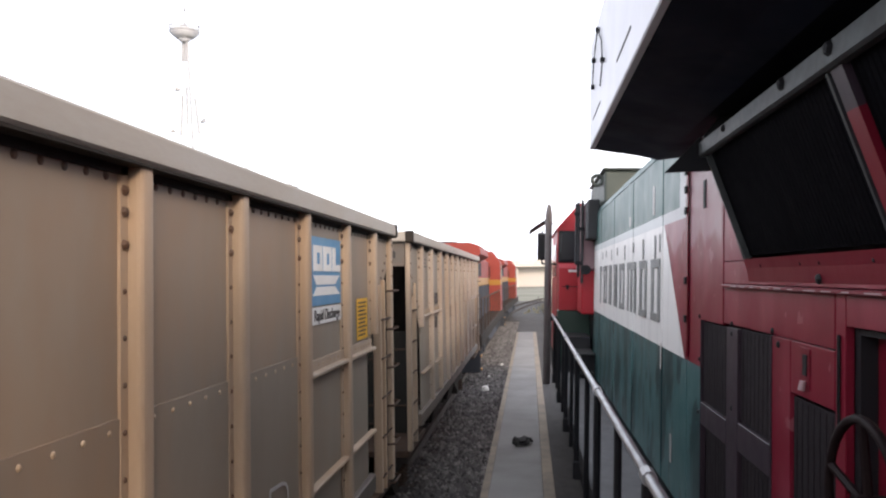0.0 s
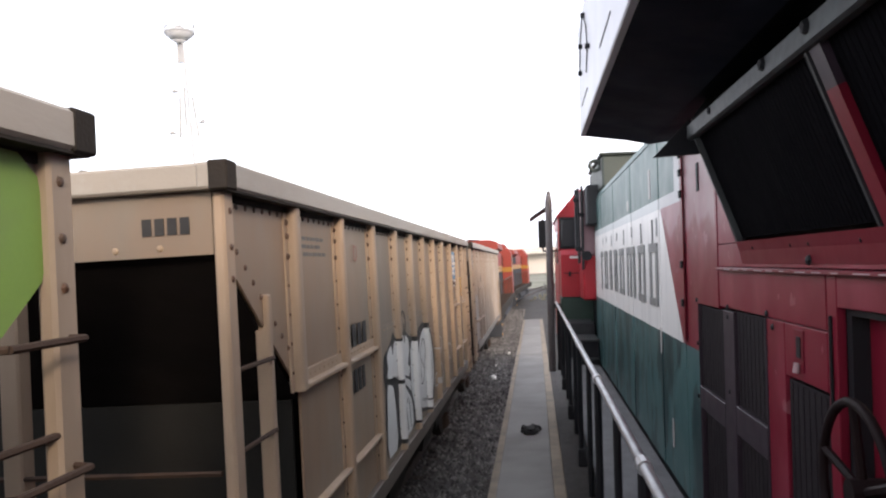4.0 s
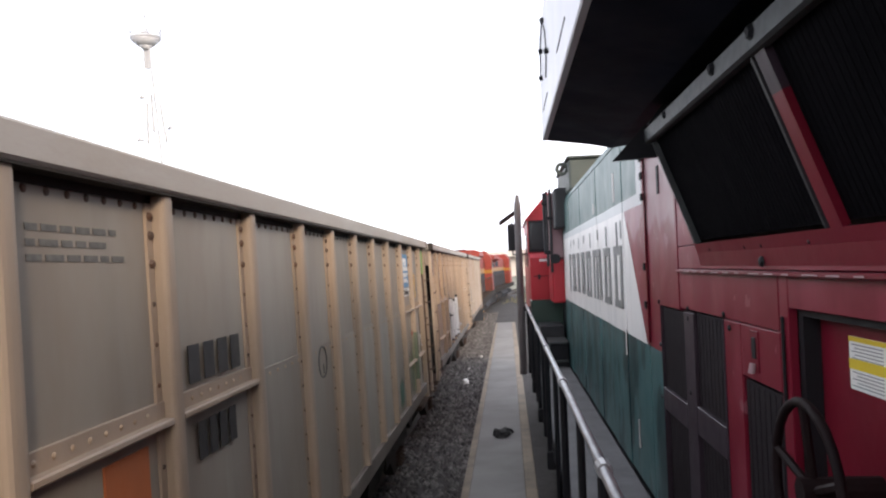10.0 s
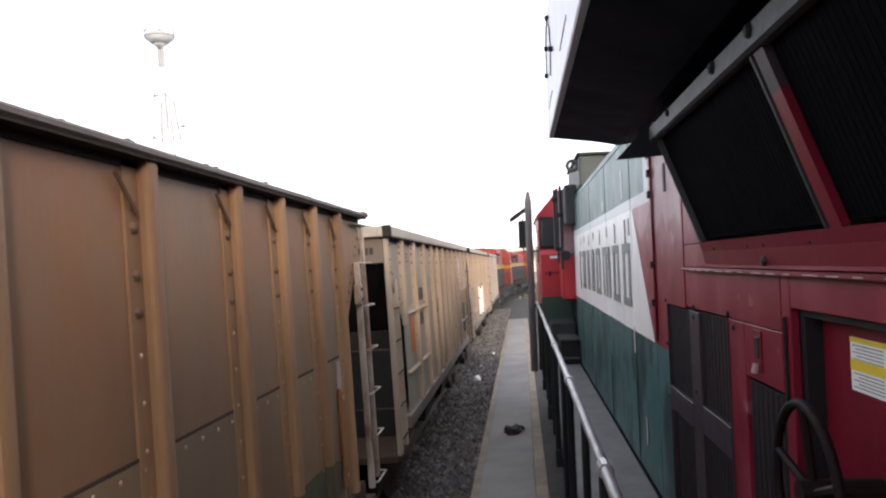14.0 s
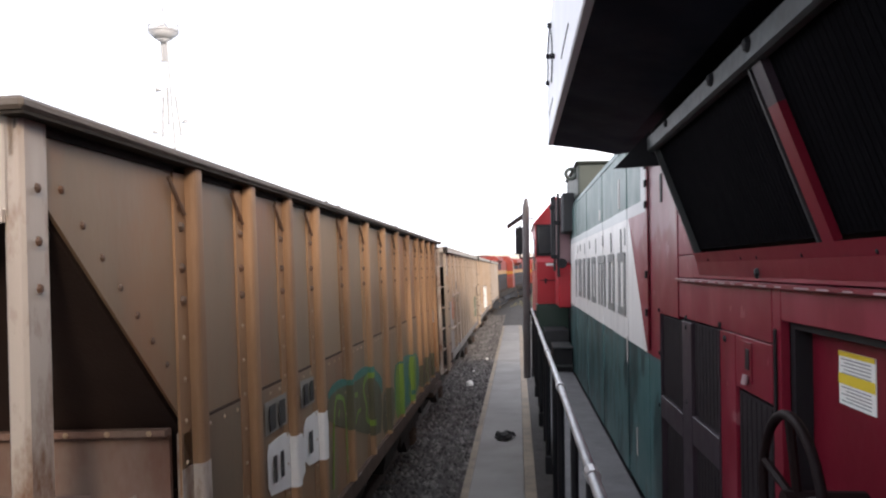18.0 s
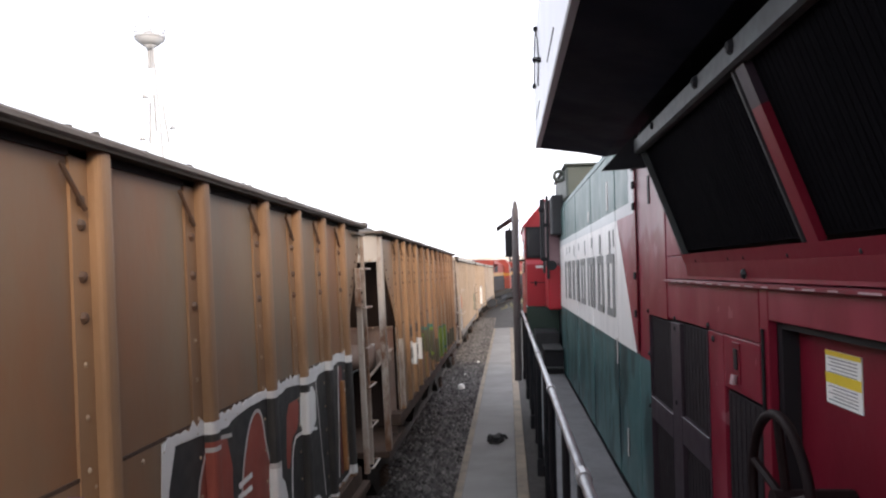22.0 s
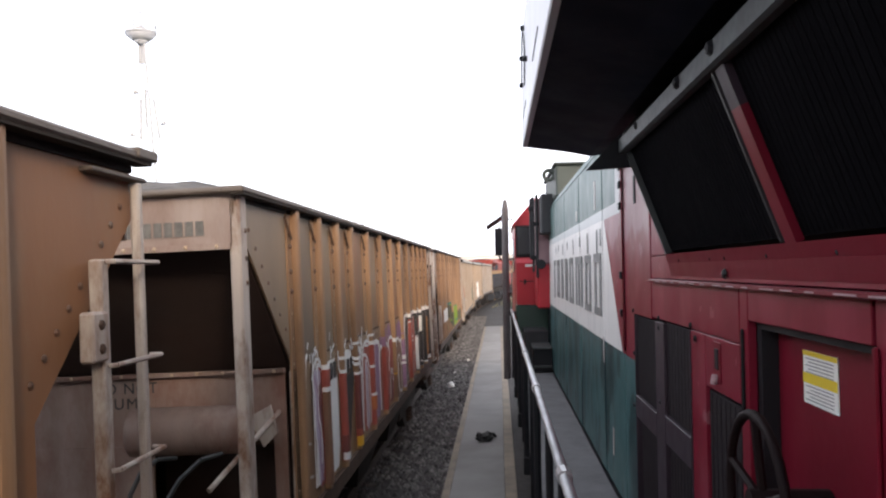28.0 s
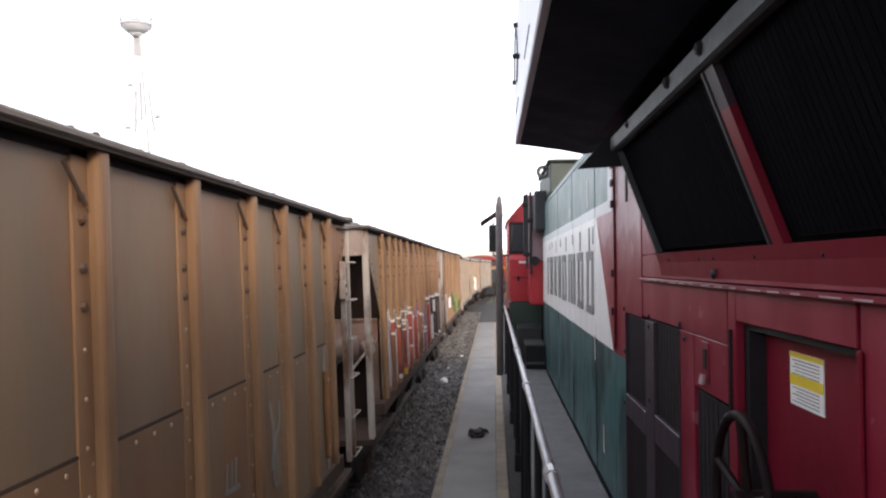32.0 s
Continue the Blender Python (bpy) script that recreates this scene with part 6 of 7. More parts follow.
def standing_locomotive():
    th = thing("diesel_locomotive", "red, white and green diesel locomotive standing on the neighbouring track", "locomotive", pose(XL, 0, 0, 0, 2.0, 0))
    rng = random.Random(2)
    part("frame_sill", Mesh().box(-1.52, 1.52, -1.5, 20.0, 1.02, 1.57, 0.03), "loco_dark", th)
    part("walkway", Mesh().box(-1.60, HW - 0.004, -1.5, 13.3, 1.575, DECK, 0.008), "walkway", th, "dark grey steel walkway deck")
    part("toe_board", Mesh().box(-1.615, -1.602, -1.5, 15.0, 1.50, DECK + 0.05, 0.004), "loco_grey", th)
    part("walkway", Mesh().box(1.05, 1.60, -1.5, 15.0, 1.575, DECK, 0.008), "walkway", th)
    part("fuel_tank", Mesh().prism([(-1.3, 1.01), (1.3, 1.01), (1.45, 0.8), (1.1, 0.3), (-1.1, 0.3), (-1.45, 0.8)], 6.0, 13.0, 1), "loco_dark", th)
    for y0 in (2.6, 16.2):
        tr = part("truck", Mesh().box(-1.2, 1.2, y0 - 2.3, y0 + 2.3, 0.5, 0.95, 0.05), "loco_dark", th)
        for dy in (-1.75, 0, 1.75):
            part("wheelset", Mesh().tube((-0.8, y0 + dy, 0.62), (0.8, y0 + dy, 0.62), 0.46, 20), "under", tr)
            part("axle_box", Mesh().box(-1.34, -1.2, y0 + dy - 0.22, y0 + dy + 0.22, 0.5, 0.86, 0.04), "loco_dark", tr)
    # hood: inner body, doors and panels on it, chamfered roof
    # core runs back unseen to -1.4 to bound the sun on the cars
    part("hood_core", Mesh().prism([(HW + 0.10, DECK + 0.004), (1.0, DECK + 0.004), (1.0, 4.2), (0.8, 4.42), (-0.82, 4.42), (HW + 0.10, 4.2)], -1.4, 12.95, 1), "loco_dark", th)
    part("roof_edge", Mesh().prism([(HW, 4.20), (HW + 0.03, 4.28), (-0.82, 4.44), (-0.82, 4.40), (HW + 0.02, 4.18)], 5.25, 12.95, 1), "livery", th)
    # hood doors ahead of the radiator compartment
    ys = [5.34, 6.32, 7.22, 8.12, 9.02, 9.92, 10.82, 11.72, 12.42, 12.95]
    for k, (a, b) in enumerate(zip(ys, ys[1:])):
        d = part("hood_door", Mesh().box(HW - 0.004 * (k % 2), HW + 0.035, a + 0.006, b - 0.006, DECK + 0.03, 4.19, 0.006), "livery", th, "tall hood door painted in bands of green and white")
    for y, z0, z1 in ((6.72, 3.74, 3.98), (8.3, 3.74, 3.84)):
        part("patch", Mesh().box(HW - 0.0075, HW - 0.0045, y, y + 0.09, z0, z1), "grey_mark", th)
    # name on the white band, as plain upright bars
    y = 11.75
    for n, w in ((1, 0.30), (2, 0.44), (2, 0.34), (2, 0.34), (2, 0.46), (3, 0.66), (2, 0.46), (2, 0.46)):
        for k in range(n):
            a = y - k * (w - 0.13) / max(1, n - 1)
            part("name_bar", Mesh().box(HW - 0.0105, HW - 0.0065, a - 0.13, a, 2.86 - 0.03 * (n == 1), 3.36), "letter", th)
        part("name_bar", Mesh().box(HW - 0.0145, HW - 0.0108, y - w, y, 3.29, 3.365), "letter", th)
        if w in (0.44, 0.46):
            part("name_bar", Mesh().box(HW - 0.0145, HW - 0.0108, y - w, y, 2.855, 2.92), "letter", th)
        y -= w + 0.27
    for k, (a, h) in enumerate(((11.4, 0.10), (10.9, 0.08), (10.2, 0.14), (9.55, 0.09), (8.8, 0.16), (8.1, 0.10), (7.4, 0.18), (6.7, 0.24), (6.45, 0.14))):
        part("name_dash", Mesh().box(HW - 0.0105, HW - 0.0065, a - 0.05 - 0.02 * (k % 2), a, 3.56 - h, 3.56), "letter", th)
    for a, z0, z1 in ((6.36, 2.50, 2.70), (5.9, 1.88, 2.08)):
        part("tag", Mesh().box(HW - 0.0105, HW - 0.0065, a - 0.05, a, z0, z1), "grey_mark", th)
    # red radiator compartment: wall panels round the vents and the brake recess
    def wall(y0, y1, z0, z1, mat="livery", out=0.0, name="wall_panel"):
        return part(name, Mesh().box(HW - out, HW + 0.03, y0, y1, z0, z1, 0.0025), mat, th)
    wall(4.905, 5.334, DECK + 0.03, 4.05)
    wall(4.36, 4.899, 2.962, 3.98, out=0.004)
    wall(3.905, 4.354, 3.304, 4.02)
    wall(-0.4, 4.354, 3.185, 3.30)                          # under the screens
    wall(2.80, 4.354, 2.975, 3.178)
    wall(2.705, 2.79, DECK + 0.03, 3.178)
    wall(1.82, 2.70, 3.06, 3.178)
    wall(-0.4, 1.80, DECK + 0.03, 3.178)
    wall(3.262, 3.50, DECK + 0.03, 2.97)
    wall(2.80, 3.256, 2.765, 2.97)
    part("ledge", Mesh().box(HW - 0.03, HW, -0.4, 4.30, 3.165, 3.182, 0.004), "red_paint", th)
    for k in range(22):
        y = 4.1 - 0.18 * k
        part("worn_edge", Mesh().box(HW - 0.0325, HW - 0.0285, y - 0.12 + 0.03 * (k % 3), y, 3.170, 3.175), "worn_edge", th)
    # dark framed vents with louvre slats
    for y0, y1, z0, z1 in ((4.27, 4.89, 2.475, 2.952), (3.515, 4.04, 2.505, 2.965), (4.22, 4.80, 1.80, 2.33), (3.515, 4.02, 1.80, 2.35), (2.82, 3.25, 1.95, 2.75)):
        v = part("vent", Mesh().box(HW + 0.012, HW + 0.04, y0, y1, z0, z1), "vent_black", th, "black louvred vent")
        n = int((y1 - y0) / 0.06)
        for i in range(n):
            y = y0 + (i + 0.5) * (y1 - y0) / n
            part("slat", Mesh().box(HW + 0.0095, HW + 0.012, y - 0.010, y + 0.010, z0 + 0.01, z1 - 0.01), "vent_black", v)
    for y0, y1, z0, z1 in ((4.895, 4.905, 1.66, 2.96), (4.045, 4.265, 1.66, 2.96), (3.50, 3.512, 1.66, 2.97), (4.27, 4.89, 2.34, 2.47), (3.515, 4.04, 2.36, 2.50), (2.82, 3.25, 1.66, 1.945), (3.515, 4.04, 1.66, 1.795), (4.27, 4.89, 1.66, 1.795)):
        part("vent_frame", Mesh().box(HW - 0.006, HW + 0.03, y0, y1, z0, z1, 0.003), "vent_grey", th)
    # bolts along vent frames and door edges
    mb = Mesh()
    for y, z in ((4.93, 2.98), (4.93, 2.72), (4.16, 2.93), (4.16, 2.55), (4.16, 2.98), (3.48, 2.99), (3.40, 2.94), (4.95, 2.4), (5.3, 3.2), (5.3, 2.9)):
        mb.dome((HW - 0.004, y, z), 0.016, 0, -1)
    part("bolts", mb, "loco_dark", th)
    # hinge strip and edge of the tall door
    hs = part("hinge_strip", Mesh().box(HW - 0.016, HW - 0.005, 5.27, 5.345, 2.70, 4.02, 0.004), "red_paint", th)
    for z in (3.92, 3.80, 3.66, 3.2, 2.95):
        part("hinge", Mesh().box(HW - 0.03, HW - 0.016, 5.275, 5.33, z - 0.03, z + 0.02, 0.005), "loco_dark", hs)
    part("door_slot", Mesh().box(HW - 0.010, HW - 0.004, 4.78, 4.84, 3.63, 3.80, 0.003), "loco_dark", th)
    la = part("latch", Mesh().box(HW - 0.004, HW, 3.03, 3.13, 2.80, 2.955, 0.002), "red_paint", th)
    part("keyhole", Mesh().box(HW - 0.008, HW - 0.0035, 3.055, 3.10, 2.85, 2.93, 0.004), "loco_dark", la)
    part("handle", Mesh().tube((HW - 0.012, 3.075, 2.832), (HW - 0.02, 3.075, 2.795), 0.013, 8), "worn_edge", la)
    part("door_slot", Mesh().box(HW - 0.012, HW - 0.001, 2.74, 2.752, 2.72, 3.03, 0.004), "loco_dark", th)
    part("door_slot", Mesh().box(HW - 0.012, HW - 0.001, 1.78, 1.80, 2.3, 3.06, 0.004), "red_paint", th)
    # brake recess with its wheel
    part("recess_back", Mesh().box(HW + 0.085, HW + 0.10, 1.80, 2.72, 1.7, 3.07), "red_paint", th)
    # side and top near black: the recess's shadow band as colour
    part("recess_side", Mesh().box(HW + 0.03, HW + 0.086, 2.66, 2.702, 1.7, 3.06), "loco_dark", th)
    part("recess_top", Mesh().box(HW + 0.03, HW + 0.086, 1.80, 2.66, 3.035, 3.058), "loco_dark", th)
    st = part("notice", Mesh().box(HW + 0.080, HW + 0.084, 2.20, 2.44, 2.835, 2.99), "sticker_white", th, "white and yellow safety notice with small print")
    part("notice_band", Mesh().box(HW + 0.0785, HW + 0.0795, 2.20, 2.44, 2.895, 2.925), "sticker_yellow", st)
    part("notice_band", Mesh().box(HW + 0.0785, HW + 0.0795, 2.20, 2.44, 2.976, 2.990), "sticker_yellow", st)
    for k in range(5):
        part("print_line", Mesh().box(HW + 0.0785, HW + 0.0795, 2.225, 2.42 - 0.02 * (k % 2), 2.966 - 0.010 * k, 2.969 - 0.010 * k), "letter", st)
        part("print_line", Mesh().box(HW + 0.0785, HW + 0.0795, 2.225, 2.42 - 0.03 * (k % 2), 2.885 - 0.010 * k, 2.888 - 0.010 * k), "letter", st)
    bw = part("brake_wheel", Mesh().ring((HW - 0.12, 2.27, 2.58), 0.245, 0.0145, 0), "wheel_iron", th, "dark rusty hand-brake wheel", True)
    for k in range(5):
        a = 2 * math.pi * k / 5 + 0.3
        part("spoke", Mesh().tube((HW - 0.10, 2.27, 2.58), (HW - 0.12, 2.27 + 0.24 * math.cos(a), 2.58 + 0.24 * math.sin(a)), 0.013, 6), "wheel_iron", bw)
    part("hub", Mesh().tube((HW - 0.14, 2.27, 2.58), (HW + 0.08, 2.27, 2.58), 0.04, 12), "wheel_iron", bw)
    part("dark_opening", Mesh().box(HW - 0.002, HW + 0.02, 1.35, 1.72, 2.1, 2.62, 0.004), "loco_dark", th)

    # radiator intake: sloped screens between a bright strip above and a red sill below
    TX, TZ, BX, BZ = -1.258, 3.832, -1.062, 3.305
    def sloped(y0, y1, f0, f1, out0, out1, name, mat, label=""):
        def at(f, o):
            n = Vector((-(TZ - BZ), 0, TX - BX)).normalized() * -1
            n = Vector((-0.94, 0, -0.342))
            return Vector((BX + (TX - BX) * f, 0, BZ + (TZ - BZ) * f)) + n * o
        q = [at(f0, out0), at(f1, out0), at(f1, out1), at(f0, out1)]
        return part(name, Mesh().prism([(p.x, p.z) for p in q], y0, y1, 1), mat, th, label)
    edges = [(2.31, 3.84), (0.70, 2.195), (-0.4, 0.57)]
    for a, b in edges:
        sc = sloped(a, b, 0.02, 0.98, -0.05, -0.02, "intake_screen", "screen", "black radiator intake screen")
        n = 44
        for i in range(n):
            y = a + (i + 0.5) * (b - a) / n
            s = sloped(y - 0.004, y + 0.004, 0.03, 0.97, -0.02, -0.0185, "slat", "screen")
            s.parent = sc
    for a, b, mat in ((3.84, 3.86, "strip"), (2.295, 2.31, "loco_grey"), (0.68, 0.70, "loco_grey")):
        sloped(a, b, 0.0, 1.0, -0.02, 0.006, "mullion", mat)
    for a, b in ((2.195, 2.275), (0.57, 0.65)):
        sloped(a, b, 0.0, 0.72, -0.02, 0.004, "mullion", "red_paint", "red mullion between the screens")
        sloped(a, b, 0.72, 1.0, -0.02, 0.004, "mullion", "vent_grey")
    part("intake_sill", Mesh().prism([(BX - 0.012, BZ), (BX + 0.03, BZ), (BX + 0.03, 3.20), (HW - 0.002, 3.20), (HW - 0.014, 3.262)], -0.4, 3.86, 1), "red_paint", th)
    mb = Mesh()
    for y in (3.62, 3.1, 2.9, 2.45, 1.95, 1.5):
        mb.dome((HW - 0.014, y, 3.275), 0.012, 0, -1)
    mb.dome((HW - 0.01, 2.92, 3.215), 0.022, 0, -1)
    part("bolts", mb, "loco_dark", th)
    part("upper_strip", Mesh().prism([(TX - 0.004, 3.800), (TX - 0.018, 3.807), (TX - 0.018, 3.868), (TX + 0.02, 3.90), (TX + 0.02, 3.800)], -0.4, 3.90, 1), "strip", th, "bare metal strip with bolts")
    mb = Mesh()
    for y in (3.40, 2.62, 2.21, 1.45, 0.7):
        mb.dome((TX - 0.018, y, 3.848), 0.018 if y > 3 else 0.024, 0, -1, 0.8)
    part("bolts", mb, "loco_dark", th)
    # end plate of the intake and the fairing to the hood
    part("intake_end_plate", Mesh().prism([(TX, 3.90), (BX, 3.30), (HW + 0.02, 3.30), (HW + 0.02, 4.2)], 3.87, 3.90, 1), "loco_dark", th)
    part("fairing", Mesh().add([(TX - 0.01, 3.90, 3.90), (TX + 0.04, 3.90, 3.735), (-1.435, 3.90, 3.725), (TX - 0.01, 3.93, 3.90), (TX + 0.04, 3.93, 3.735), (-1.435, 3.93, 3.725)], [(0, 1, 2), (5, 4, 3), (0, 3, 4, 1), (1, 4, 5, 2), (2, 5, 3, 0)]), "loco_dark", th, "black triangular bracket plate")
    # overhanging radiator wing
    WX, WZ0, WZ1, WY = -1.695, 4.055, 4.74, 5.25
    # wing reaches back out of view to -1.5 to shape the sun patch
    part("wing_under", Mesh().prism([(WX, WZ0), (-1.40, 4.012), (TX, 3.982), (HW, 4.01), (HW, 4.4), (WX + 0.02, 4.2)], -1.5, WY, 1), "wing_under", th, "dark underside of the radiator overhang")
    part("wing_side", Mesh().box(WX - 0.008, WX + 0.03, -1.5, WY + 0.004, WZ0 - 0.004, WZ1, 0.006), "wing_side", th, "pale painted outer face of the radiator overhang")
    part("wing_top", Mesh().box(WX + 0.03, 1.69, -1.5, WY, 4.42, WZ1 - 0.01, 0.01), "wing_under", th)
    for y, z in ((4.56, 4.64), (4.82, 4.53), (4.22, 4.37), (4.9, 4.385), (3.7, 4.6), (3.1, 4.5)):
        part("lifting_bolt", Mesh().tube((WX - 0.008, y, z), (WX - 0.032, y, z), 0.015, 10), "loco_dark", th)
    part("chain", Mesh().path([(WX - 0.02, 4.56, 4.64), (WX - 0.02, 4.82, 4.53), (WX - 0.02, 4.9, 4.385)], 0.004, 5).path([(WX - 0.02, 4.56, 4.64), (WX - 0.02, 4.3, 4.5), (WX - 0.02, 4.22, 4.37), (WX - 0.02, 4.35, 4.26)], 0.004, 5), "loco_dark", th)
    for y in (4.45, 3.1):
        part("wing_seam", Mesh().box(WX - 0.011, WX - 0.0075, y, y + 0.5, 4.19, 4.20), "loco_dark", th)
    # roof gear ahead of the wing
    part("roof_box", Mesh().box(-1.02, 0.9, 11.6, 14.2, 4.30, 4.76, 0.03), "box_green", th, "grey-green equipment box on the roof")
    part("roof_box_lid", Mesh().box(-1.05, 0.93, 11.57, 14.23, 4.765, 4.80, 0.01), "box_green", th)
    part("lifting_eye", Mesh().ring((-1.10, 11.9, 4.65), 0.075, 0.028, 1, 16, 6), "box_green", th)
    part("side_box", Mesh().box(-1.20, HW + 0.05, 12.4, 12.95, 3.80, 4.42, 0.02), "loco_grey", th)
    part("side_cabinet", Mesh().box(-1.27, HW + 0.05, 13.0, 14.1, 3.32, 4.40, 0.03), "pink_panel", th, "faded pink-grey equipment cabinet")
    part("side_panel", Mesh().box(-1.24, HW + 0.05, 13.02, 14.1, 2.60, 3.315, 0.02), "red_bright", th, "bright red panel beside the cab steps")
    part("hood_core_front", Mesh().box(HW + 0.052, 1.0, 12.96, 15.2, 1.63, 4.30), "loco_dark", th)
    for x, z0, z1 in ((-1.30, 3.2, 4.42), (-1.34, 3.45, 4.40), (-1.24, 3.1, 4.46)):
        part("pipe", Mesh().tube((x, 12.98, z0), (x, 12.98, z1), 0.022, 8), "loco_grey", th)
    for x, z in ((-1.31, 3.40), (-1.26, 3.95), (-1.33, 4.2)):
        part("pipe_clamp", Mesh().box(x - 0.05, x + 0.05, 12.93, 13.0, z, z + 0.06, 0.008), "loco_dark", th)
    part("horn", Mesh().tube((-1.2, 12.8, 3.32), (-1.2, 12.6, 3.32), 0.05, 10, 0.08), "loco_dark", th)
    # steps up to the cab and the red locker before it
    part("step", Mesh().box(-1.35, HW - 0.006, 12.5, 13.4, 1.625, 1.985, 0.01), "loco_dark", th)
    part("tread", Mesh().box(-1.36, HW - 0.006, 12.47, 13.4, 1.988, 2.015, 0.006), "strip", th)
    part("tread", Mesh().box(-1.36, HW - 0.006, 12.46, 12.495, 1.70, 1.735, 0.006), "strip", th)
    part("step", Mesh().box(-1.45, HW - 0.006, 13.41, 14.4, 1.625, 2.2, 0.01), "loco_grey", th)
    part("cab_base", Mesh().box(-1.56, -0.9, 14.4, 15.3, 1.62, 2.60, 0.02), "dark_green", th)
    lk = part("locker", Mesh().prism([(14.4, 2.604), (15.2, 2.604), (15.2, 3.44), (14.5, 3.44), (14.4, 3.36)], -1.555, -0.92), "red_bright", th, "bright red locker behind the cab")
    part("locker_label", Mesh().box(-1.39, -1.20, 14.394, 14.398, 3.29, 3.335), "white_mark", lk)
    part("locker_seam", Mesh().box(-1.50, -0.98, 14.393, 14.398, 3.02, 3.035), "loco_dark", lk)
    part("locker_latch", Mesh().box(-1.42, -1.38, 14.37, 14.398, 2.97, 3.06, 0.005).box(-1.12, -1.08, 14.37, 14.398, 2.97, 3.06, 0.005), "loco_dark", lk)
    cab = part("cab", Mesh().prism([(-1.56, 1.62), (1.56, 1.62), (1.56, 3.95), (1.15, 4.56), (-1.15, 4.56), (-1.56, 4.10)], 15.32, 18.4, 1), "red_bright", th, "red crew cab")
    part("cab_roof", Mesh().prism([(-1.60, 4.10), (-1.17, 4.60), (1.17, 4.60), (1.6, 4.0), (1.57, 3.97), (1.15, 4.565), (-1.15, 4.565), (-1.57, 4.08)], 15.25, 18.5, 1), "red_bright", th)
    part("rear_window", Mesh().box(-1.50, -1.22, 15.29, 15.32, 3.52, 4.05, 0.01), "glass", cab)
    part("window_frame", Mesh().box(-1.54, -1.18, 15.30, 15.318, 3.48, 4.09, 0.01), "loco_dark", cab)
    part("awning", Mesh().prism([(-1.76, 4.33), (-2.1, 4.10), (-2.1, 4.07), (-1.76, 4.29)], 15.4, 16.6, 1), "loco_dark", cab)
    part("awning_strut", Mesh().tube((-1.56, 16.0, 4.25), (-1.8, 16.0, 4.28), 0.012, 6), "loco_dark", cab)
    mr = part("mirror", Mesh().box(-1.94, -1.74, 15.5, 15.56, 3.52, 4.05, 0.015), "loco_dark", cab, "black wing mirror on the cab side")
    part("mirror_arm", Mesh().tube((-1.56, 15.6, 3.45), (-1.85, 15.53, 3.45), 0.018, 6).tube((-1.85, 15.53, 3.45), (-1.85, 15.53, 4.1), 0.018, 6), "loco_dark", mr)
    part("side_window", Mesh().box(-1.575, -1.562, 15.7, 17.6, 3.2, 3.85), "glass", cab)
    part("nose", Mesh().box(-1.2, 1.2, 18.4, 20.6, 1.62, 3.4, 0.15), "red_bright", th)
    # handrail along the walkway
    HX, HZ = -1.645, 2.485
    part("handrail", Mesh().path([(HX, -1.2, HZ), (HX, 14.9, HZ)], 0.021, 12), "rail_steel", th, "worn bare-steel handrail", True)
    for y in (0.8, 2.93, 5.08, 7.2, 9.35, 11.5, 13.6):
        po = part("stanchion", Mesh().tube((HX, y, 1.45), (HX, y, HZ - 0.03), 0.024, 8), "loco_dark", th, "dark handrail post")
        part("collar", Mesh().tube((HX, y - 0.045, HZ), (HX, y + 0.045, HZ), 0.03, 10), "rail_steel", po)
        part("base", Mesh().box(HX - 0.03, HX + 0.05, y - 0.05, y + 0.05, 1.40, 1.56, 0.01), "loco_dark", po)
    for y in (4.0, 6.1, 8.3, 10.4, 12.6):
        part("stanchion", Mesh().tube((HX + 0.01, y, 1.45), (HX + 0.01, y, HZ - 0.015), 0.02, 8), "loco_dark", th)
    part("grab_post", Mesh().tube((-1.74, 14.9, 1.20), (-1.74, 14.9, 4.36), 0.066, 8).tube((-1.74, 14.9, 4.36), (-1.735, 14.9, 4.56), 0.066, 8, 0.03), "post_grey", th, "tall grey grab post by the cab steps")
    part("post_foot", Mesh().box(-1.78, -1.55, 14.86, 14.94, 2.38, 2.46, 0.01), "loco_grey", th)
    return th


loco = standing_locomotive()


# ---- unseen unit body added behind the camera to close the rear and shape sunlight ----
behind = thing("coupled_locomotive", "unseen dark plain body added behind to block light from the rear", "locomotive", pose(XL, -1.9, 0, 0, 2.0, 0))
part("hood_body", Mesh().box(-1.0, 1.0, -15.0, -2.3, 1.6, 4.4, 0.05), "loco_dark", behind)
part("cab_body", Mesh().prism([(-1.5, 1.6), (1.5, 1.6), (1.5, 4.1), (1.1, 4.6), (-1.1, 4.6), (-1.5, 4.1)], -18.4, -15.01, 1), "loco_dark", behind)
part("frame_sill", Mesh().box(-1.5, 1.5, -19.0, -0.3, 1.0, 1.59, 0.03), "loco_dark", behind)
part("fuel_tank", Mesh().box(-1.3, 1.3, -13.0, -6.5, 0.3, 0.99, 0.1), "loco_dark", behind)
for yy in (-2.5, -4.2, -15.0, -16.7):
    part("wheelset", Mesh().tube((-0.8, yy, 0.62), (0.8, yy, 0.62), 0.46, 18), "under", behind)

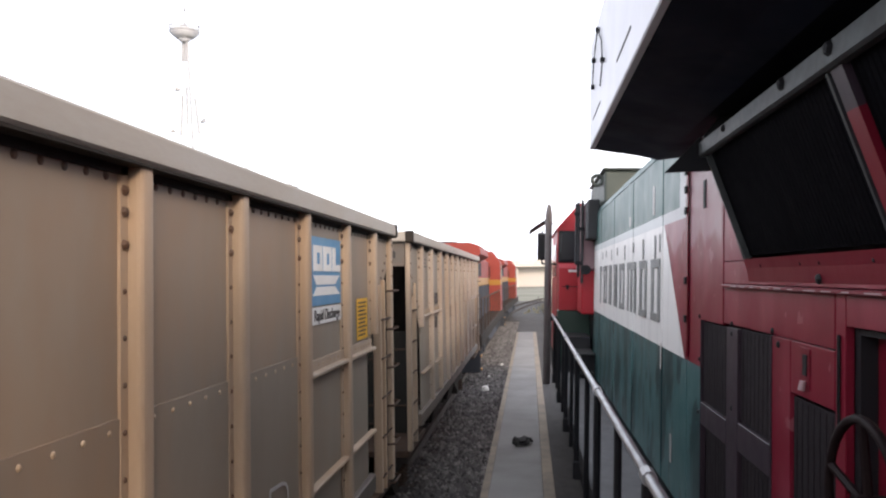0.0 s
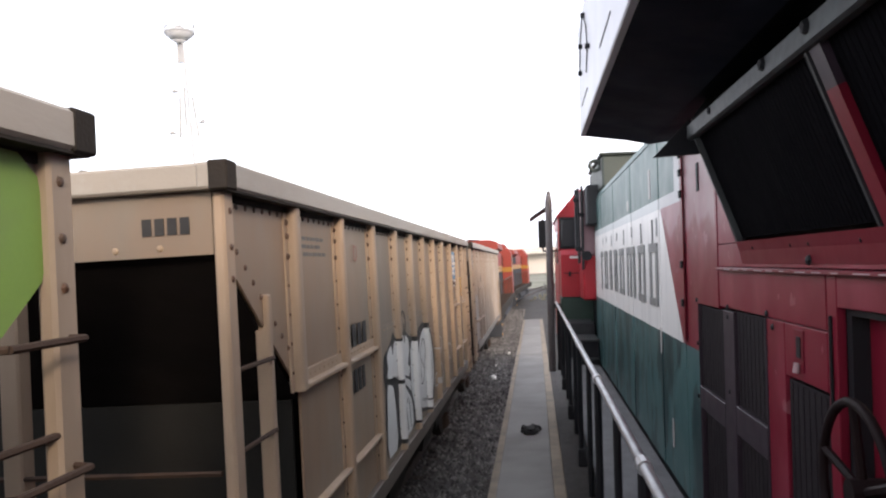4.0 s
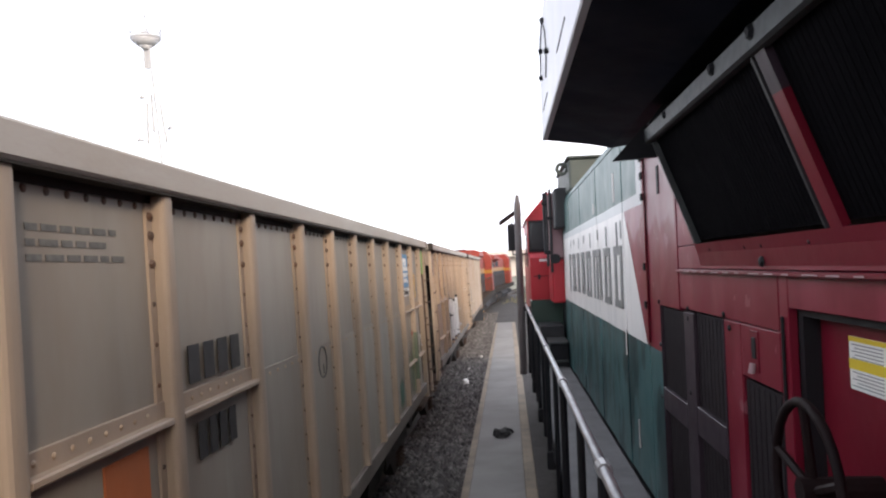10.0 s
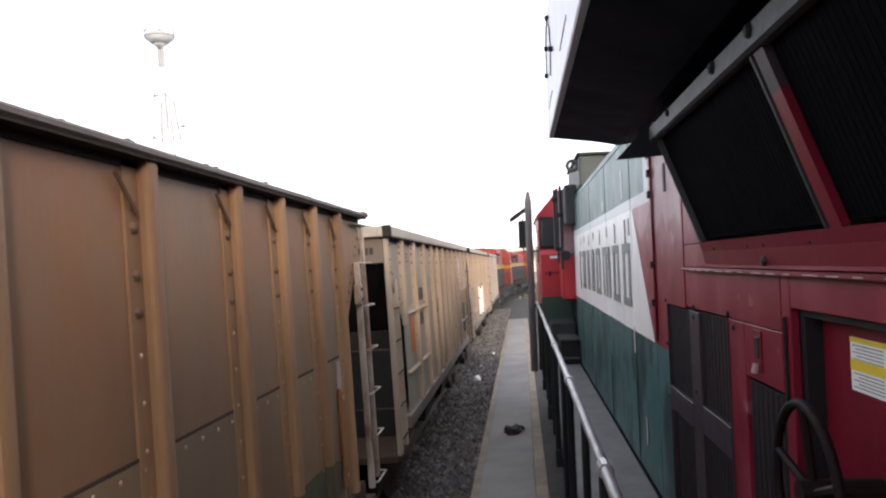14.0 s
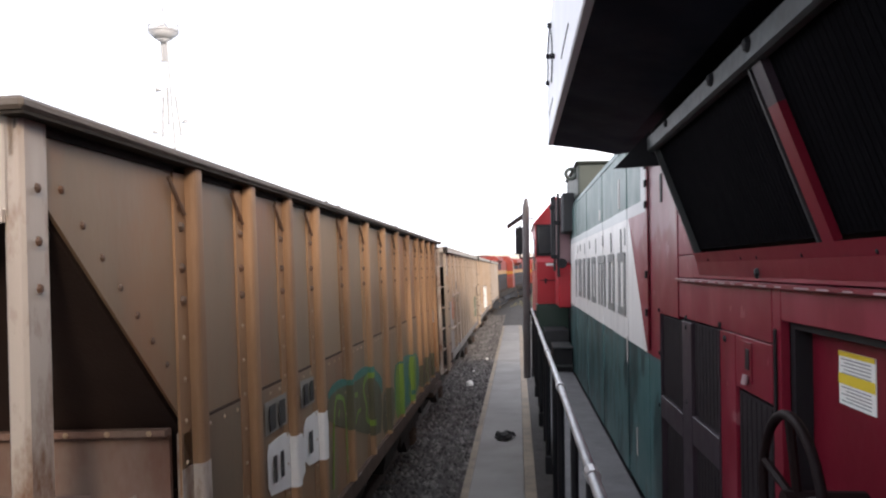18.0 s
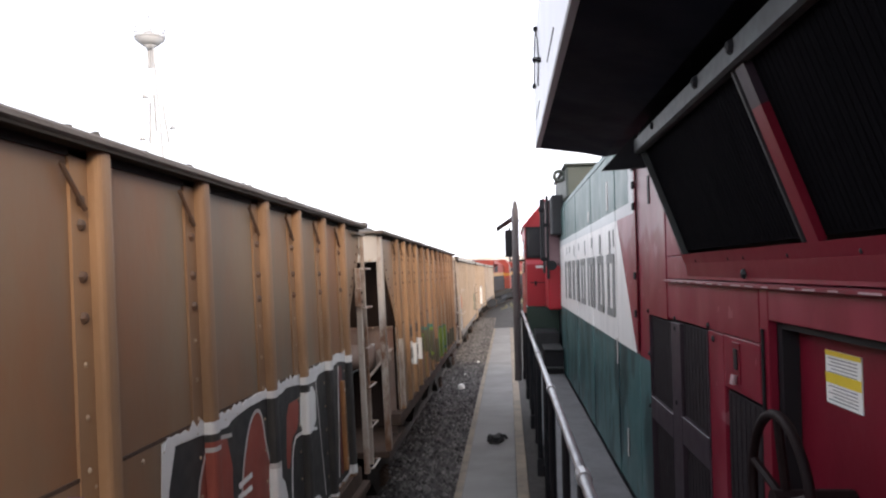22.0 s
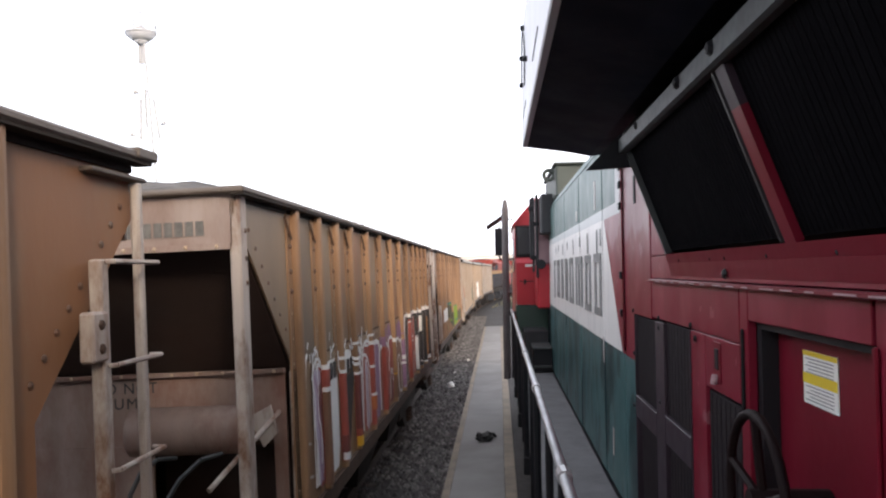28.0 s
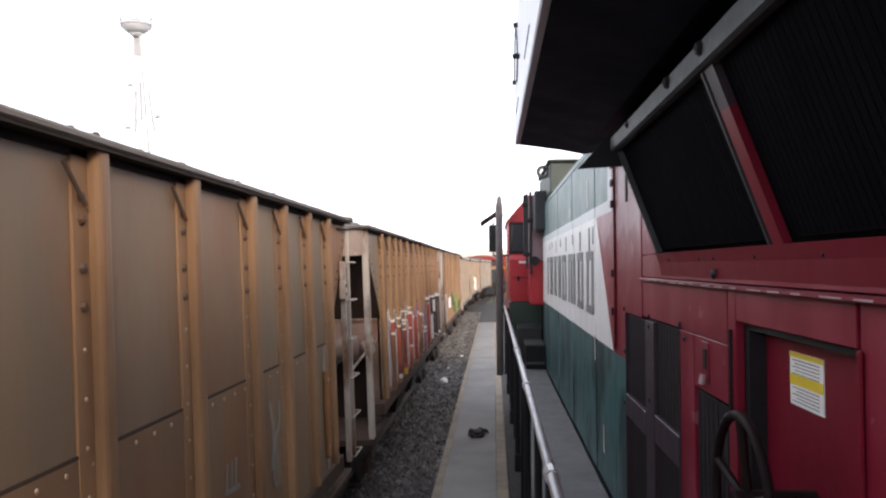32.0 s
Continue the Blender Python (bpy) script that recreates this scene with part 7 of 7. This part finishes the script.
# ---- what moves ----
TRAVEL = [(0.0, -4.66), (1.0, -2.50), (2.0, -0.41), (3.0, 1.57), (4.0, 3.49), (5.5, 6.35), (7.0, 9.30), (9.0, 13.22), (11.0, 17.17), (13.0, 21.10), (15.0, 25.02), (17.0, 28.95),
          (18.0, 30.87), (19.0, 32.73), (20.0, 34.55), (21.0, 36.36), (22.0, 38.13), (23.0, 39.83), (24.0, 41.48), (25.0, 43.09), (26.0, 44.66), (27.0, 46.18), (28.0, 47.60), (29.0, 48.93), (30.0, 50.23), (31.0, 51.50), (32.0, 52.77)]
SWAY = [(0.0, -0.10), (1.0, -0.08), (2.0, -0.05), (3.0, 0.0), (32.0, 0.0)]


def swayed(t):
    """How far the rocking cars lean away from their straight line."""
    for (a, p), (b, q) in zip(SWAY, SWAY[1:]):
        if t <= b:
            return p + (q - p) * (t - a) / (b - a)
    return 0.0


def travelled(t):
    """Smooth way of the train: a Hermite curve through the known places."""
    n = len(TRAVEL)
    for i in range(n - 1):
        t0, u0 = TRAVEL[i]
        t1, u1 = TRAVEL[i + 1]
        if t <= t1 or i == n - 2:
            def slope(k):
                a, b = max(0, k - 1), min(n - 1, k + 1)
                return (TRAVEL[b][1] - TRAVEL[a][1]) / (TRAVEL[b][0] - TRAVEL[a][0])
            h = t1 - t0
            x = (t - t0) / h
            return (u0 * (1 + 2 * x) * (1 - x) ** 2 + slope(i) * h * x * (1 - x) ** 2 + u1 * x * x * (3 - 2 * x) + slope(i + 1) * h * x * x * (x - 1))


def motions():
    for car, length, off in CARS:
        rows = []
        for k in range(65):
            t = 0.5 * k
            s = travelled(t) + off
            a, _ = along(s)
            b, _ = along(s + length)
            d = b - a
            rows.append((t, pose(a.x + swayed(t), a.y, 0, 0, 0, math.degrees(math.atan2(-d.x, d.y)))))
        walk(car, rows)
        for ob in car.children_recursive:
            if ob.name.split(".")[0] == "wheelset":
                r = ob.location.z - 0.17
                y, z = ob.location.y, ob.location.z
                walk(ob, [(0.25 * k, pose(0, y, z, -math.degrees((travelled(0.25 * k) - travelled(0)) / r), 0, 0)) for k in range(129)])


motions()
